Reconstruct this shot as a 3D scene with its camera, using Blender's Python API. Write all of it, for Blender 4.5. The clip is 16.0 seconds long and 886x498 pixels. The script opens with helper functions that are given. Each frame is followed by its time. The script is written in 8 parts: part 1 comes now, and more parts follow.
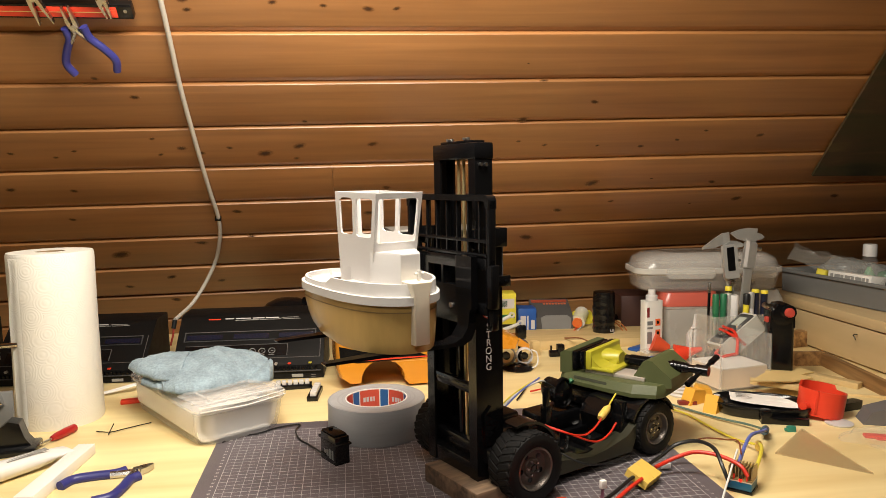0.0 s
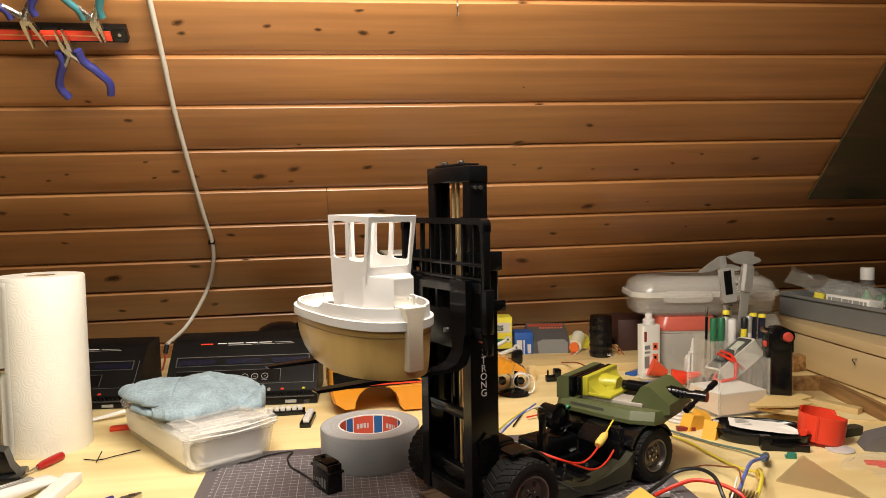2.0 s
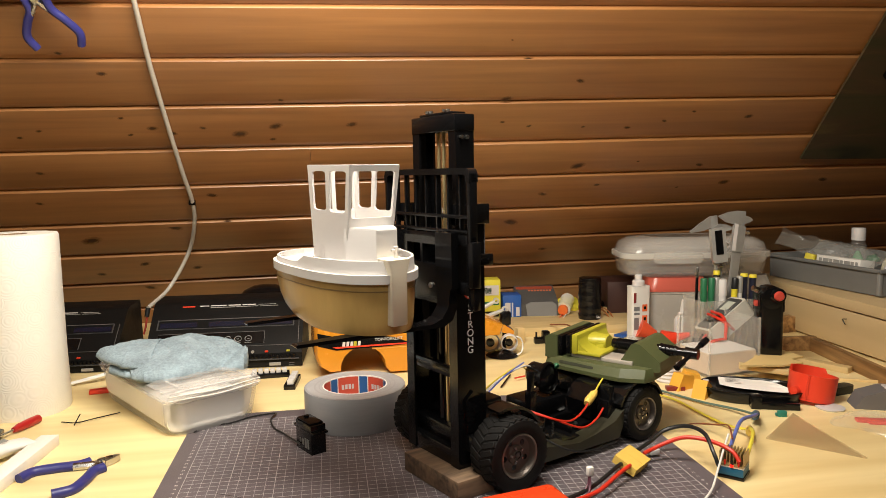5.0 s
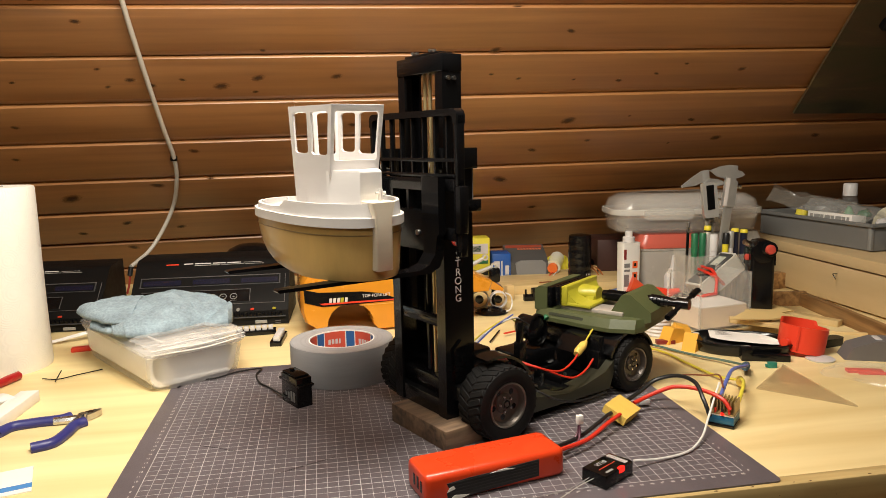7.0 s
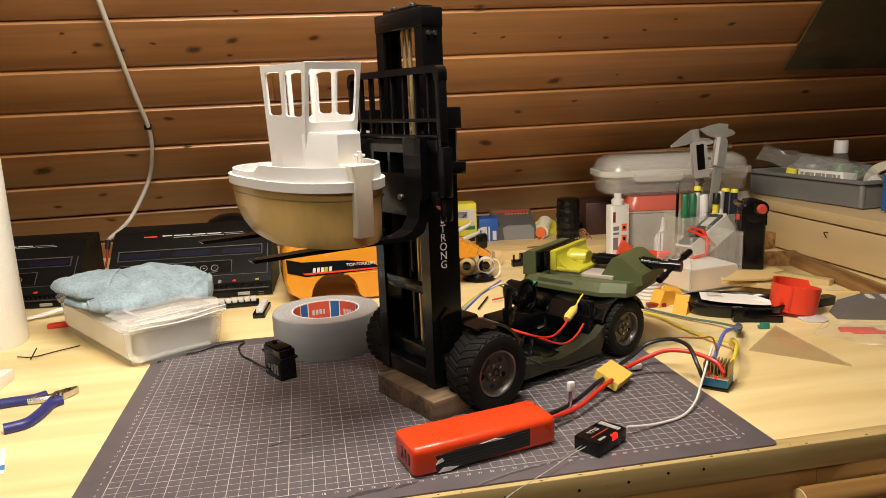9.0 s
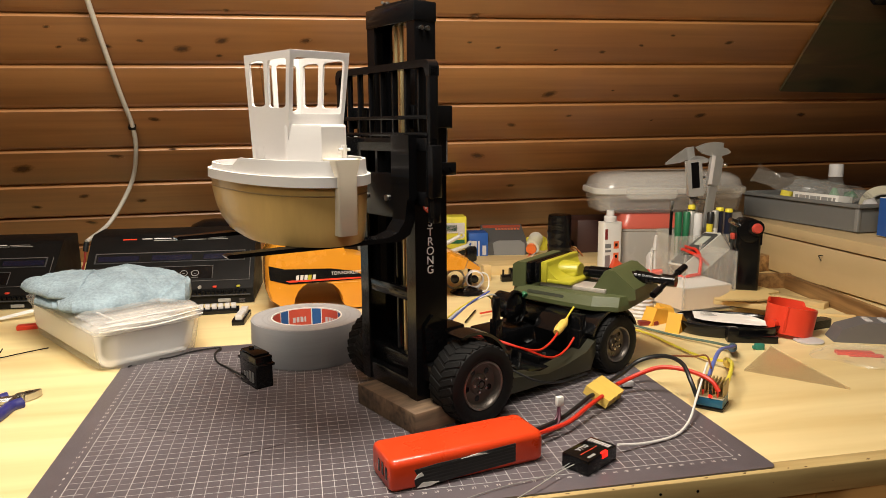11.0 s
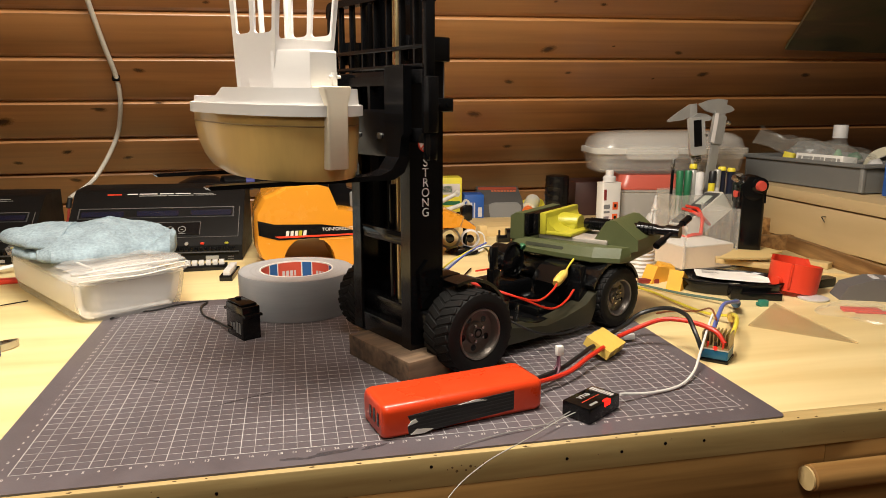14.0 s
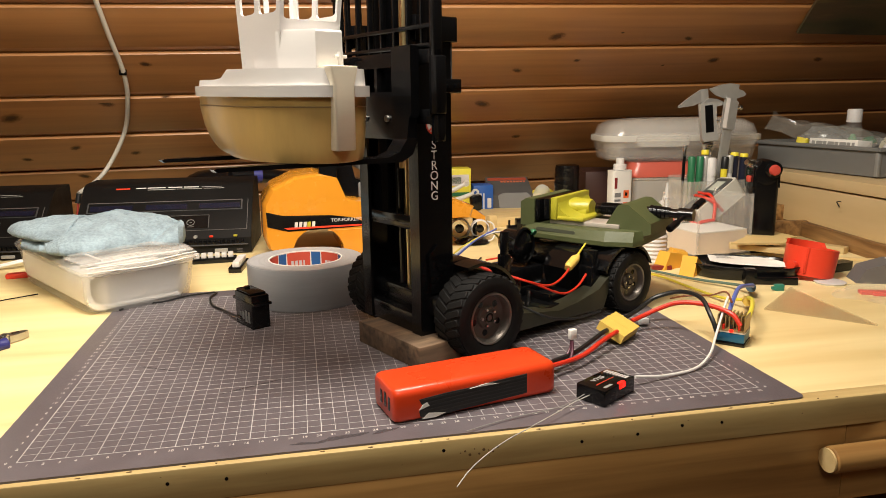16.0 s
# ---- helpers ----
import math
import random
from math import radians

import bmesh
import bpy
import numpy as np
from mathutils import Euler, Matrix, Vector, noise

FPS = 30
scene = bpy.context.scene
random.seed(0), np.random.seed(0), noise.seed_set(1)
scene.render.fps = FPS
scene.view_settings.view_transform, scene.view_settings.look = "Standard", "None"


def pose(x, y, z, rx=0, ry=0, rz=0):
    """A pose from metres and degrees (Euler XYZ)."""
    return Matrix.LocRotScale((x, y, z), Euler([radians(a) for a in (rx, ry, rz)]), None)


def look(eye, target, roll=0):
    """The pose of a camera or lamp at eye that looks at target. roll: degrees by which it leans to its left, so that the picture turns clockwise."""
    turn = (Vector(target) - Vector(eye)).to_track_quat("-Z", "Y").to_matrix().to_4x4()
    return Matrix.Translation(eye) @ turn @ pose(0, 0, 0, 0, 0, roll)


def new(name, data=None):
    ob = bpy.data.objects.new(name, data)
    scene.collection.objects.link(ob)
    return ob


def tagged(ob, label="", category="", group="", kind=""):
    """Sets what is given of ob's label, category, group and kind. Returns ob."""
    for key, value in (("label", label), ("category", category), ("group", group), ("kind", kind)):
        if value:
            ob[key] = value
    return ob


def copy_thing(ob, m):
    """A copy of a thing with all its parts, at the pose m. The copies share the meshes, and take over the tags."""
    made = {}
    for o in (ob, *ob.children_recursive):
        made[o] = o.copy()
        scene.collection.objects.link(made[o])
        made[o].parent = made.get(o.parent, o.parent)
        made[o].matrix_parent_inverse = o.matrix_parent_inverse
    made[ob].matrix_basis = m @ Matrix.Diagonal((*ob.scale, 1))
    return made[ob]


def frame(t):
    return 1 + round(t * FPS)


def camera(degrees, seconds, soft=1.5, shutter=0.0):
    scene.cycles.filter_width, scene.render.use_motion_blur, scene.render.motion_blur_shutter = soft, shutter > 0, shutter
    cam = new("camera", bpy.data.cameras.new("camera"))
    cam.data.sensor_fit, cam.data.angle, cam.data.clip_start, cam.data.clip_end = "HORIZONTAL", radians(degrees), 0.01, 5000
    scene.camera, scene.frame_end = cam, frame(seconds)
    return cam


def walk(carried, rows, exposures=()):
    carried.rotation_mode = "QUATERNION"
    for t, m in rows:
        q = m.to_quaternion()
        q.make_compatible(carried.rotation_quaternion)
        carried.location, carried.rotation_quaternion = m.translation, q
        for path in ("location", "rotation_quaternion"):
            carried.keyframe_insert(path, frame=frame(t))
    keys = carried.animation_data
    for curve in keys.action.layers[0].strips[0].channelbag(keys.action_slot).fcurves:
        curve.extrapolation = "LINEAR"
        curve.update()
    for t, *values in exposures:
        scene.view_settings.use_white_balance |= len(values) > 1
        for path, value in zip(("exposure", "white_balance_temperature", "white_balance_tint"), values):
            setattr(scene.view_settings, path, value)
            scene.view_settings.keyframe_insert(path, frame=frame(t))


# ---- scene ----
cam = camera(64.0, 16.0, soft=0.5)
PATH = [
    (0, (0.157, -0.615, 0.355), (0.433, 1.357, 0.161), -1.0),
    (0.5, (0.159, -0.613, 0.356), (0.437, 1.36, 0.184), -1.2),
    (1, (0.16, -0.609, 0.361), (0.445, 1.365, 0.205), -1.5),
    (1.5, (0.16, -0.608, 0.359), (0.446, 1.367, 0.232), -1.3),
    (2, (0.161, -0.606, 0.355), (0.448, 1.369, 0.226), -1.0),
    (2.5, (0.165, -0.6, 0.351), (0.452, 1.374, 0.21), -1.1),
    (3, (0.164, -0.598, 0.347), (0.459, 1.375, 0.196), -1.2),
    (3.5, (0.165, -0.593, 0.343), (0.462, 1.378, 0.178), -1.2),
    (4, (0.166, -0.588, 0.342), (0.47, 1.38, 0.155), -1.2),
    (6.5, (0.173, -0.569, 0.315), (0.502, 1.386, 0.051), -1.0),
    (7, (0.174, -0.564, 0.309), (0.513, 1.384, 0.008), -1.2),
    (7.5, (0.175, -0.56, 0.301), (0.518, 1.381, -0.036), -1.4),
    (8, (0.176, -0.554, 0.295), (0.525, 1.38, -0.076), -1.3),
    (8.5, (0.18, -0.546, 0.294), (0.533, 1.382, -0.105), -1.6),
    (9, (0.182, -0.538, 0.302), (0.549, 1.389, -0.09), -2.2),
    (9.2, (0.182, -0.537, 0.307), (0.553, 1.399, -0.029), -2.2),
    (11.3, (0.19, -0.511, 0.279), (0.589, 1.42, -0.055), -0.3),
    (11.5, (0.189, -0.511, 0.283), (0.593, 1.42, -0.044), -0.7),
    (12, (0.192, -0.504, 0.275), (0.601, 1.429, -0.034), -1.1),
    (12.5, (0.192, -0.501, 0.266), (0.612, 1.431, -0.035), -0.9),
    (13, (0.193, -0.495, 0.259), (0.62, 1.436, -0.04), -0.2),
    (13.5, (0.194, -0.489, 0.249), (0.618, 1.436, -0.092), 0.4),
    (14, (0.193, -0.486, 0.244), (0.606, 1.43, -0.154), 0.1),
    (14.5, (0.193, -0.48, 0.236), (0.592, 1.431, -0.194), -0.2),
    (15, (0.194, -0.48, 0.232), (0.588, 1.43, -0.214), -0.7),
    (15.5, (0.195, -0.48, 0.231), (0.584, 1.429, -0.221), -1.0),
    (16, (0.194, -0.48, 0.23), (0.58, 1.44, -0.174), -0.8),
]
walk(cam, [(t, look(eye, target, roll)) for t, eye, target, roll in PATH], [(0, 0.06), (4, 0.08), (8, 0.06), (11.5, 0.10), (14, 0.22), (16, 0.24)])

# ---- world and light ----
world = bpy.data.worlds.new("room_world")
world.use_nodes = True
world.node_tree.nodes["Background"].inputs[0].default_value = (1.0, 0.82, 0.6, 1)
world.node_tree.nodes["Background"].inputs[1].default_value = 0.02
scene.world = world


def area_lamp(name, where, aim, sx, sy, watts, colour):
    lamp = bpy.data.lights.new(name, "AREA")
    lamp.shape, lamp.size, lamp.size_y, lamp.energy, lamp.color = "RECTANGLE", sx, sy, watts, colour
    ob = new(name, lamp)
    ob.matrix_world = look(where, aim)
    return ob


WARM = (1.0, 0.922, 0.785)
area_lamp("bench_light", (0.18, -0.01, 0.81), (0.20, 0.50, 0.28), 0.50, 0.18, 14.0, WARM)
area_lamp("room_light", (-0.15, -1.3, 1.45), (0.3, 0.2, 0.0), 0.6, 0.6, 10.5, WARM)


# ---- materials ----
def material(name, colour, rough=0.5, metal=0.0, grain=(0.0, 40.0), bump=(0.0, 200.0), stretch=(1, 1, 1), spec=0.5, coat=0.0, trans=0.0, alpha=1.0, vary=0.0, sss=0.0, emit=None):
    m = bpy.data.materials.new(name)
    m.use_nodes = True
    t = m.node_tree
    b = t.nodes["Principled BSDF"]
    c = (*colour, 1)
    b.inputs["Base Color"].default_value = c
    b.inputs["Roughness"].default_value = rough
    b.inputs["Metallic"].default_value = metal
    b.inputs["Specular IOR Level"].default_value = spec
    b.inputs["Coat Weight"].default_value = coat
    b.inputs["Transmission Weight"].default_value = trans
    b.inputs["Alpha"].default_value = alpha
    b.inputs["Subsurface Weight"].default_value = sss
    b.inputs["Subsurface Radius"].default_value = (0.004, 0.003, 0.002)
    co = t.nodes.new("ShaderNodeTexCoord")
    mp = t.nodes.new("ShaderNodeMapping")
    mp.inputs["Scale"].default_value = stretch
    t.links.new(co.outputs["Object"], mp.inputs["Vector"])
    if grain[0] or vary:
        n = t.nodes.new("ShaderNodeTexNoise")
        n.inputs["Scale"].default_value, n.inputs["Detail"].default_value, n.inputs["Roughness"].default_value = grain[1], 6, 0.6
        t.links.new(mp.outputs[0], n.inputs["Vector"])
        n2 = t.nodes.new("ShaderNodeTexNoise")
        n2.inputs["Scale"].default_value, n2.inputs["Detail"].default_value = grain[1] * 0.13, 3
        t.links.new(mp.outputs[0], n2.inputs["Vector"])
        add = t.nodes.new("ShaderNodeMath")
        add.operation = "ADD"
        t.links.new(n.outputs[0], add.inputs[0])
        t.links.new(n2.outputs[0], add.inputs[1])
        last = add
        if vary:
            info = t.nodes.new("ShaderNodeObjectInfo")
            mul = t.nodes.new("ShaderNodeMath")
            mul.operation = "MULTIPLY_ADD"
            mul.inputs[1].default_value = vary
            t.links.new(info.outputs["Random"], mul.inputs[0])
            t.links.new(add.outputs[0], mul.inputs[2])
            last = mul
        r = t.nodes.new("ShaderNodeMapRange")
        r.inputs["From Min"].default_value, r.inputs["From Max"].default_value = 0.6, 1.4 + vary
        r.inputs["To Min"].default_value, r.inputs["To Max"].default_value = 1 - grain[0], 1 + grain[0]
        t.links.new(last.outputs[0], r.inputs["Value"])
        mix = t.nodes.new("ShaderNodeMix")
        mix.data_type, mix.blend_type = "RGBA", "MULTIPLY"
        mix.inputs[0].default_value = 1
        mix.inputs[6].default_value = c
        t.links.new(r.outputs[0], mix.inputs[7])
        t.links.new(mix.outputs[2], b.inputs["Base Color"])
        rr = t.nodes.new("ShaderNodeMapRange")
        rr.inputs["From Min"].default_value, rr.inputs["From Max"].default_value = 0.6, 1.4
        rr.inputs["To Min"].default_value, rr.inputs["To Max"].default_value = max(rough - 0.08, 0.02), min(rough + 0.1, 1)
        t.links.new(add.outputs[0], rr.inputs["Value"])
        t.links.new(rr.outputs[0], b.inputs["Roughness"])
    if bump[0]:
        nb = t.nodes.new("ShaderNodeTexNoise")
        nb.inputs["Scale"].default_value, nb.inputs["Detail"].default_value = bump[1], 5
        t.links.new(mp.outputs[0], nb.inputs["Vector"])
        bp = t.nodes.new("ShaderNodeBump")
        bp.inputs["Strength"].default_value, bp.inputs["Distance"].default_value = bump[0], 0.001
        t.links.new(nb.outputs[0], bp.inputs["Height"])
        t.links.new(bp.outputs[0], b.inputs["Normal"])
    if emit:
        b.inputs["Emission Color"].default_value = (*emit[0], 1)
        b.inputs["Emission Strength"].default_value = emit[1]
    return m


def wood(name, light, dark, scale, stretch, rough=0.45, knots=0.0, vary=0.25, coat=0.0, ring=6.0):
    """Grain along one axis, streaks at two scales, scattered knots."""
    m = bpy.data.materials.new(name)
    m.use_nodes = True
    t = m.node_tree
    b = t.nodes["Principled BSDF"]
    b.inputs["Coat Weight"].default_value = coat
    b.inputs["Coat Roughness"].default_value = 0.36
    co = t.nodes.new("ShaderNodeTexCoord")
    info = t.nodes.new("ShaderNodeObjectInfo")
    sh = t.nodes.new("ShaderNodeVectorMath")
    sh.operation = "MULTIPLY_ADD"
    sh.inputs[1].default_value = (37, 19, 11)
    comb = t.nodes.new("ShaderNodeCombineXYZ")
    for i in range(3):
        t.links.new(info.outputs["Random"], comb.inputs[i])
    t.links.new(comb.outputs[0], sh.inputs[0])
    t.links.new(co.outputs["Object"], sh.inputs[2])
    mp = t.nodes.new("ShaderNodeMapping")
    mp.inputs["Scale"].default_value = stretch
    t.links.new(sh.outputs[0], mp.inputs["Vector"])
    n1 = t.nodes.new("ShaderNodeTexNoise")
    n1.inputs["Scale"].default_value, n1.inputs["Detail"].default_value, n1.inputs["Distortion"].default_value = scale, 8, 0.4
    n2 = t.nodes.new("ShaderNodeTexNoise")
    n2.inputs["Scale"].default_value, n2.inputs["Detail"].default_value, n2.inputs["Distortion"].default_value = scale * 0.22, 3, ring * 0.1
    for n in (n1, n2):
        t.links.new(mp.outputs[0], n.inputs["Vector"])
    s = t.nodes.new("ShaderNodeMath")
    s.operation = "MULTIPLY_ADD"
    s.inputs[1].default_value = 0.55
    t.links.new(n1.outputs[0], s.inputs[0])
    h = t.nodes.new("ShaderNodeMath")
    h.operation = "MULTIPLY"
    h.inputs[1].default_value = 0.55
    t.links.new(n2.outputs[0], h.inputs[0])
    t.links.new(h.outputs[0], s.inputs[2])
    r = t.nodes.new("ShaderNodeValToRGB")
    r.color_ramp.elements[0].position, r.color_ramp.elements[1].position = 0.4, 0.68
    r.color_ramp.elements[0].color, r.color_ramp.elements[1].color = (*dark, 1), (*light, 1)
    t.links.new(s.outputs[0], r.inputs[0])
    hv = t.nodes.new("ShaderNodeHueSaturation")
    v = t.nodes.new("ShaderNodeMapRange")
    v.inputs["To Min"].default_value, v.inputs["To Max"].default_value = 1 - vary, 1 + vary
    t.links.new(info.outputs["Random"], v.inputs["Value"])
    t.links.new(v.outputs[0], hv.inputs["Value"])
    t.links.new(r.outputs[0], hv.inputs["Color"])
    t.links.new(hv.outputs[0], b.inputs["Base Color"])
    rr = t.nodes.new("ShaderNodeMapRange")
    rr.inputs["To Min"].default_value, rr.inputs["To Max"].default_value = rough - 0.1, rough + 0.15
    t.links.new(n1.outputs[0], rr.inputs["Value"])
    t.links.new(rr.outputs[0], b.inputs["Roughness"])
    bp = t.nodes.new("ShaderNodeBump")
    bp.inputs["Strength"].default_value, bp.inputs["Distance"].default_value = 0.25, 0.0006
    t.links.new(n1.outputs[0], bp.inputs["Height"])
    t.links.new(bp.outputs[0], b.inputs["Normal"])
    return m


BOARD = wood("lacquered_pine", (0.385, 0.172, 0.056), (0.235, 0.096, 0.029), 60, (0.045, 1, 1), 0.40, vary=0.14, coat=0.55)
TABLE = wood("pale_plywood", (0.84, 0.69, 0.37), (0.68, 0.51, 0.23), 30, (0.08, 1, 1), 0.45, vary=0.03)
EDGE = wood("edge_strip_pine", (0.60, 0.45, 0.20), (0.38, 0.25, 0.095), 90, (0.08, 1, 1), 0.5, vary=0.03)
OAK = wood("drawer_wood", (0.47, 0.26, 0.085), (0.20, 0.095, 0.028), 80, (0.05, 1, 1), 0.4, vary=0.04)
CHEST = wood("chest_plywood", (0.58, 0.43, 0.23), (0.50, 0.36, 0.18), 30, (1, 0.1, 1), 0.55, vary=0.04)
BLOCKW = wood("dark_hardwood", (0.26, 0.17, 0.105), (0.030, 0.018, 0.012), 130, (0.14, 1, 1), 0.55, vary=0.04)
LIGHTW = wood("light_wood_scrap", (0.74, 0.55, 0.27), (0.60, 0.41, 0.17), 60, (0.2, 1, 1), 0.55, vary=0.1)
MATGREY = material("cutting_mat_vinyl", (0.116, 0.099, 0.110), 0.36, grain=(0.24, 34), bump=(0.15, 900))
WHITEINK = material("printed_white_line", (0.60, 0.56, 0.54), 0.5)
BLACKP = material("black_plastic", (0.0045, 0.0045, 0.005), 0.19, grain=(0.2, 60), bump=(0.03, 500), spec=0.38)
BLACKM = material("black_satin_metal", (0.004, 0.004, 0.0045), 0.14, grain=(0.25, 30), spec=0.36)
RUBBER = material("tyre_rubber", (0.0060, 0.0056, 0.0056), 0.62, grain=(0.25, 80), bump=(0.3, 500), spec=0.22)
RIM = material("dull_steel_rim", (0.125, 0.105, 0.092), 0.40, 0.6, grain=(0.2, 60))
# The rim lip is a paler metal than the dish.
RIMLIP = material("worn_rim_edge", (0.30, 0.27, 0.24), 0.34, 0.8, grain=(0.2, 90))
SLIDE = material("worn_slideway_steel", (0.46, 0.41, 0.36), 0.45, 0.25, grain=(0.2, 60))
STEEL = material("bare_steel", (0.55, 0.54, 0.52), 0.28, 1.0, grain=(0.12, 90))
SILVER = material("matt_nickel", (0.70, 0.69, 0.66), 0.35, 0.55)
CHROME = material("chrome", (0.75, 0.74, 0.72), 0.12, 1.0)
BRASS = material("brass_rod", (0.86, 0.68, 0.36), 0.34, 0.9)
WHITEP = material("white_printed_plastic", (0.61, 0.585, 0.57), 0.5, grain=(0.03, 60), bump=(0.12, 700), stretch=(1, 1, 6), sss=0.0)
HULL = material("raw_tan_laminate", (0.53, 0.35, 0.120), 0.36, grain=(0.18, 60), stretch=(1, 1, 0.22), coat=0.30)
ORANGE = material("orange_body_plastic", (0.62, 0.25, 0.02), 0.25, grain=(0.04, 30), coat=0.3)
VGREEN = material("green_hammered_paint", (0.072, 0.084, 0.032), 0.50, grain=(0.12, 50), bump=(0.2, 300))
VYELLOW = material("yellow_green_paint", (0.42, 0.38, 0.03), 0.4, grain=(0.08, 40))
TAPEGREY = material("duct_tape_grey", (0.30, 0.30, 0.31), 0.36, grain=(0.06, 50), stretch=(1, 1, 12))
PAPER = material("white_paper", (0.80, 0.77, 0.72), 0.85, grain=(0.03, 60), bump=(0.3, 160))
TOWEL = material("pale_blue_terry", (0.26, 0.335, 0.385), 0.95, grain=(0.40, 240), bump=(1.0, 300), stretch=(1, 1, 1.6))
REDP = material("battery_red_wrap", (0.72, 0.055, 0.012), 0.3, grain=(0.05, 30), coat=0.15)
REDB = material("bright_red_plastic", (0.72, 0.05, 0.02), 0.35, grain=(0.05, 30))
XT = material("yellow_connector_plastic", (0.76, 0.52, 0.11), 0.4, grain=(0.06, 90))
WIRER = material("red_silicone_wire", (0.62, 0.03, 0.012), 0.4)
WIREB = material("black_silicone_wire", (0.012, 0.012, 0.012), 0.4)
WIREW = material("white_wire", (0.75, 0.73, 0.70), 0.4)
WIREY = material("yellow_wire", (0.72, 0.60, 0.06), 0.4)
WIREBL = material("blue_wire", (0.12, 0.16, 0.5), 0.4)
CABLE = material("grey_white_cable", (0.48, 0.44, 0.38), 0.5)
BLUEH = material("blue_handle_grip", (0.028, 0.030, 0.17), 0.4, grain=(0.1, 60))
TEALH = material("teal_handle_grip", (0.035, 0.16, 0.18), 0.4, grain=(0.1, 60))
GREYC = material("grey_crate_plastic", (0.17, 0.17, 0.165), 0.45, grain=(0.06, 30))
CLEARP = material("clear_plastic", (0.80, 0.78, 0.74), 0.12, alpha=0.10, spec=1.0, bump=(0.25, 40))
MILKY = material("milky_plastic", (0.87, 0.85, 0.80), 0.3, alpha=0.56, grain=(0.03, 20))
AMBER = material("amber_clear_plastic", (0.66, 0.48, 0.26), 0.12, alpha=0.24, spec=0.8)
BLUEP = material("blue_plastic", (0.02, 0.09, 0.35), 0.4)
GREENP = material("green_plastic", (0.02, 0.14, 0.06), 0.4)


def canvas_material():
    """Dark landscape paint: blurred ochre, brown and green fields with brush grain."""
    m = bpy.data.materials.new("painted_canvas")
    m.use_nodes = True
    t = m.node_tree
    b = t.nodes["Principled BSDF"]
    b.inputs["Roughness"].default_value = 0.5
    co = t.nodes.new("ShaderNodeTexCoord")
    mp = t.nodes.new("ShaderNodeMapping")
    mp.inputs["Scale"].default_value = (0.7, 1.6, 1.6)
    t.links.new(co.outputs["Object"], mp.inputs["Vector"])
    n1 = t.nodes.new("ShaderNodeTexNoise")
    n1.inputs["Scale"].default_value, n1.inputs["Detail"].default_value, n1.inputs["Distortion"].default_value = 9, 7, 0.6
    t.links.new(mp.outputs[0], n1.inputs["Vector"])
    r = t.nodes.new("ShaderNodeValToRGB")
    r.color_ramp.elements[0].position, r.color_ramp.elements[0].color = 0.30, (0.020, 0.018, 0.012, 1)
    r.color_ramp.elements[1].position, r.color_ramp.elements[1].color = 0.72, (0.10, 0.085, 0.055, 1)
    for p, c in ((0.44, (0.030, 0.036, 0.014, 1)), (0.55, (0.085, 0.072, 0.020, 1))):
        r.color_ramp.elements.new(p).color = c
    t.links.new(n1.outputs[0], r.inputs[0])
    t.links.new(r.outputs[0], b.inputs["Base Color"])
    n2 = t.nodes.new("ShaderNodeTexNoise")
    n2.inputs["Scale"].default_value = 160
    bp = t.nodes.new("ShaderNodeBump")
    bp.inputs["Strength"].default_value, bp.inputs["Distance"].default_value = 0.4, 0.0006
    t.links.new(n2.outputs[0], bp.inputs["Height"])
    t.links.new(bp.outputs[0], b.inputs["Normal"])
    return m


DARKW = canvas_material()
PLASTER = material("pale_lining", (0.36, 0.30, 0.23), 0.9, grain=(0.06, 12), bump=(0.2, 90))
FLOORM = wood("floor_wood", (0.30, 0.17, 0.08), (0.2, 0.1, 0.05), 12, (0.1, 1, 1), 0.5)
LED = material("red_led", (0.45, 0.01, 0.005), 0.4, emit=((1.0, 0.006, 0.003), 3.5))


# ---- mesh helpers ----
def thing(name, m, label, category, group=""):
    ob = new(name)
    ob.empty_display_size = 0.02
    ob.matrix_world = m
    return tagged(ob, label, category, group)


def finish(bm, name, mat, angle=40):
    me = bpy.data.meshes.new(name)
    bmesh.ops.recalc_face_normals(bm, faces=bm.faces)
    bm.to_mesh(me)
    bm.free()
    for p in me.polygons:
        p.use_smooth = True
    me.set_sharp_from_angle(angle=radians(angle))
    me.materials.append(mat)
    return me


def part(name, bm, mat, parent, label="", angle=40):
    ob = new(name, finish(bm, name, mat, angle))
    ob.parent = parent
    if label:
        ob["label"] = label
    return ob


def solo(name, bm, mat, m, label, category, group="", kind="", angle=40):
    ob = new(name, finish(bm, name, mat, angle))
    ob.matrix_world = m
    return tagged(ob, label, category, group, kind)


def B(*args):
    """A bmesh filled by calls of (function, arguments...)."""
    bm = bmesh.new()
    for f, *a in args:
        f(bm, *a)
    return bm


def bevel_new(bm, verts, w, seg=2):
    if w > 0:
        vs = set(verts)
        edges = [e for e in bm.edges if e.verts[0] in vs and e.verts[1] in vs and e.calc_face_angle(0) > 0.5]
        bmesh.ops.bevel(bm, geom=edges, offset=w, segments=seg, affect="EDGES", profile=0.5, clamp_overlap=True)


def box(bm, x0, x1, y0, y1, z0, z1, w=0.0, seg=2, m=None):
    mat = (m or Matrix()) @ Matrix.Translation(((x0 + x1) / 2, (y0 + y1) / 2, (z0 + z1) / 2)) @ Matrix.Diagonal((abs(x1 - x0), abs(y1 - y0), abs(z1 - z0), 1))
    v = bmesh.ops.create_cube(bm, size=1, matrix=mat)["verts"]
    bevel_new(bm, v, w, seg)


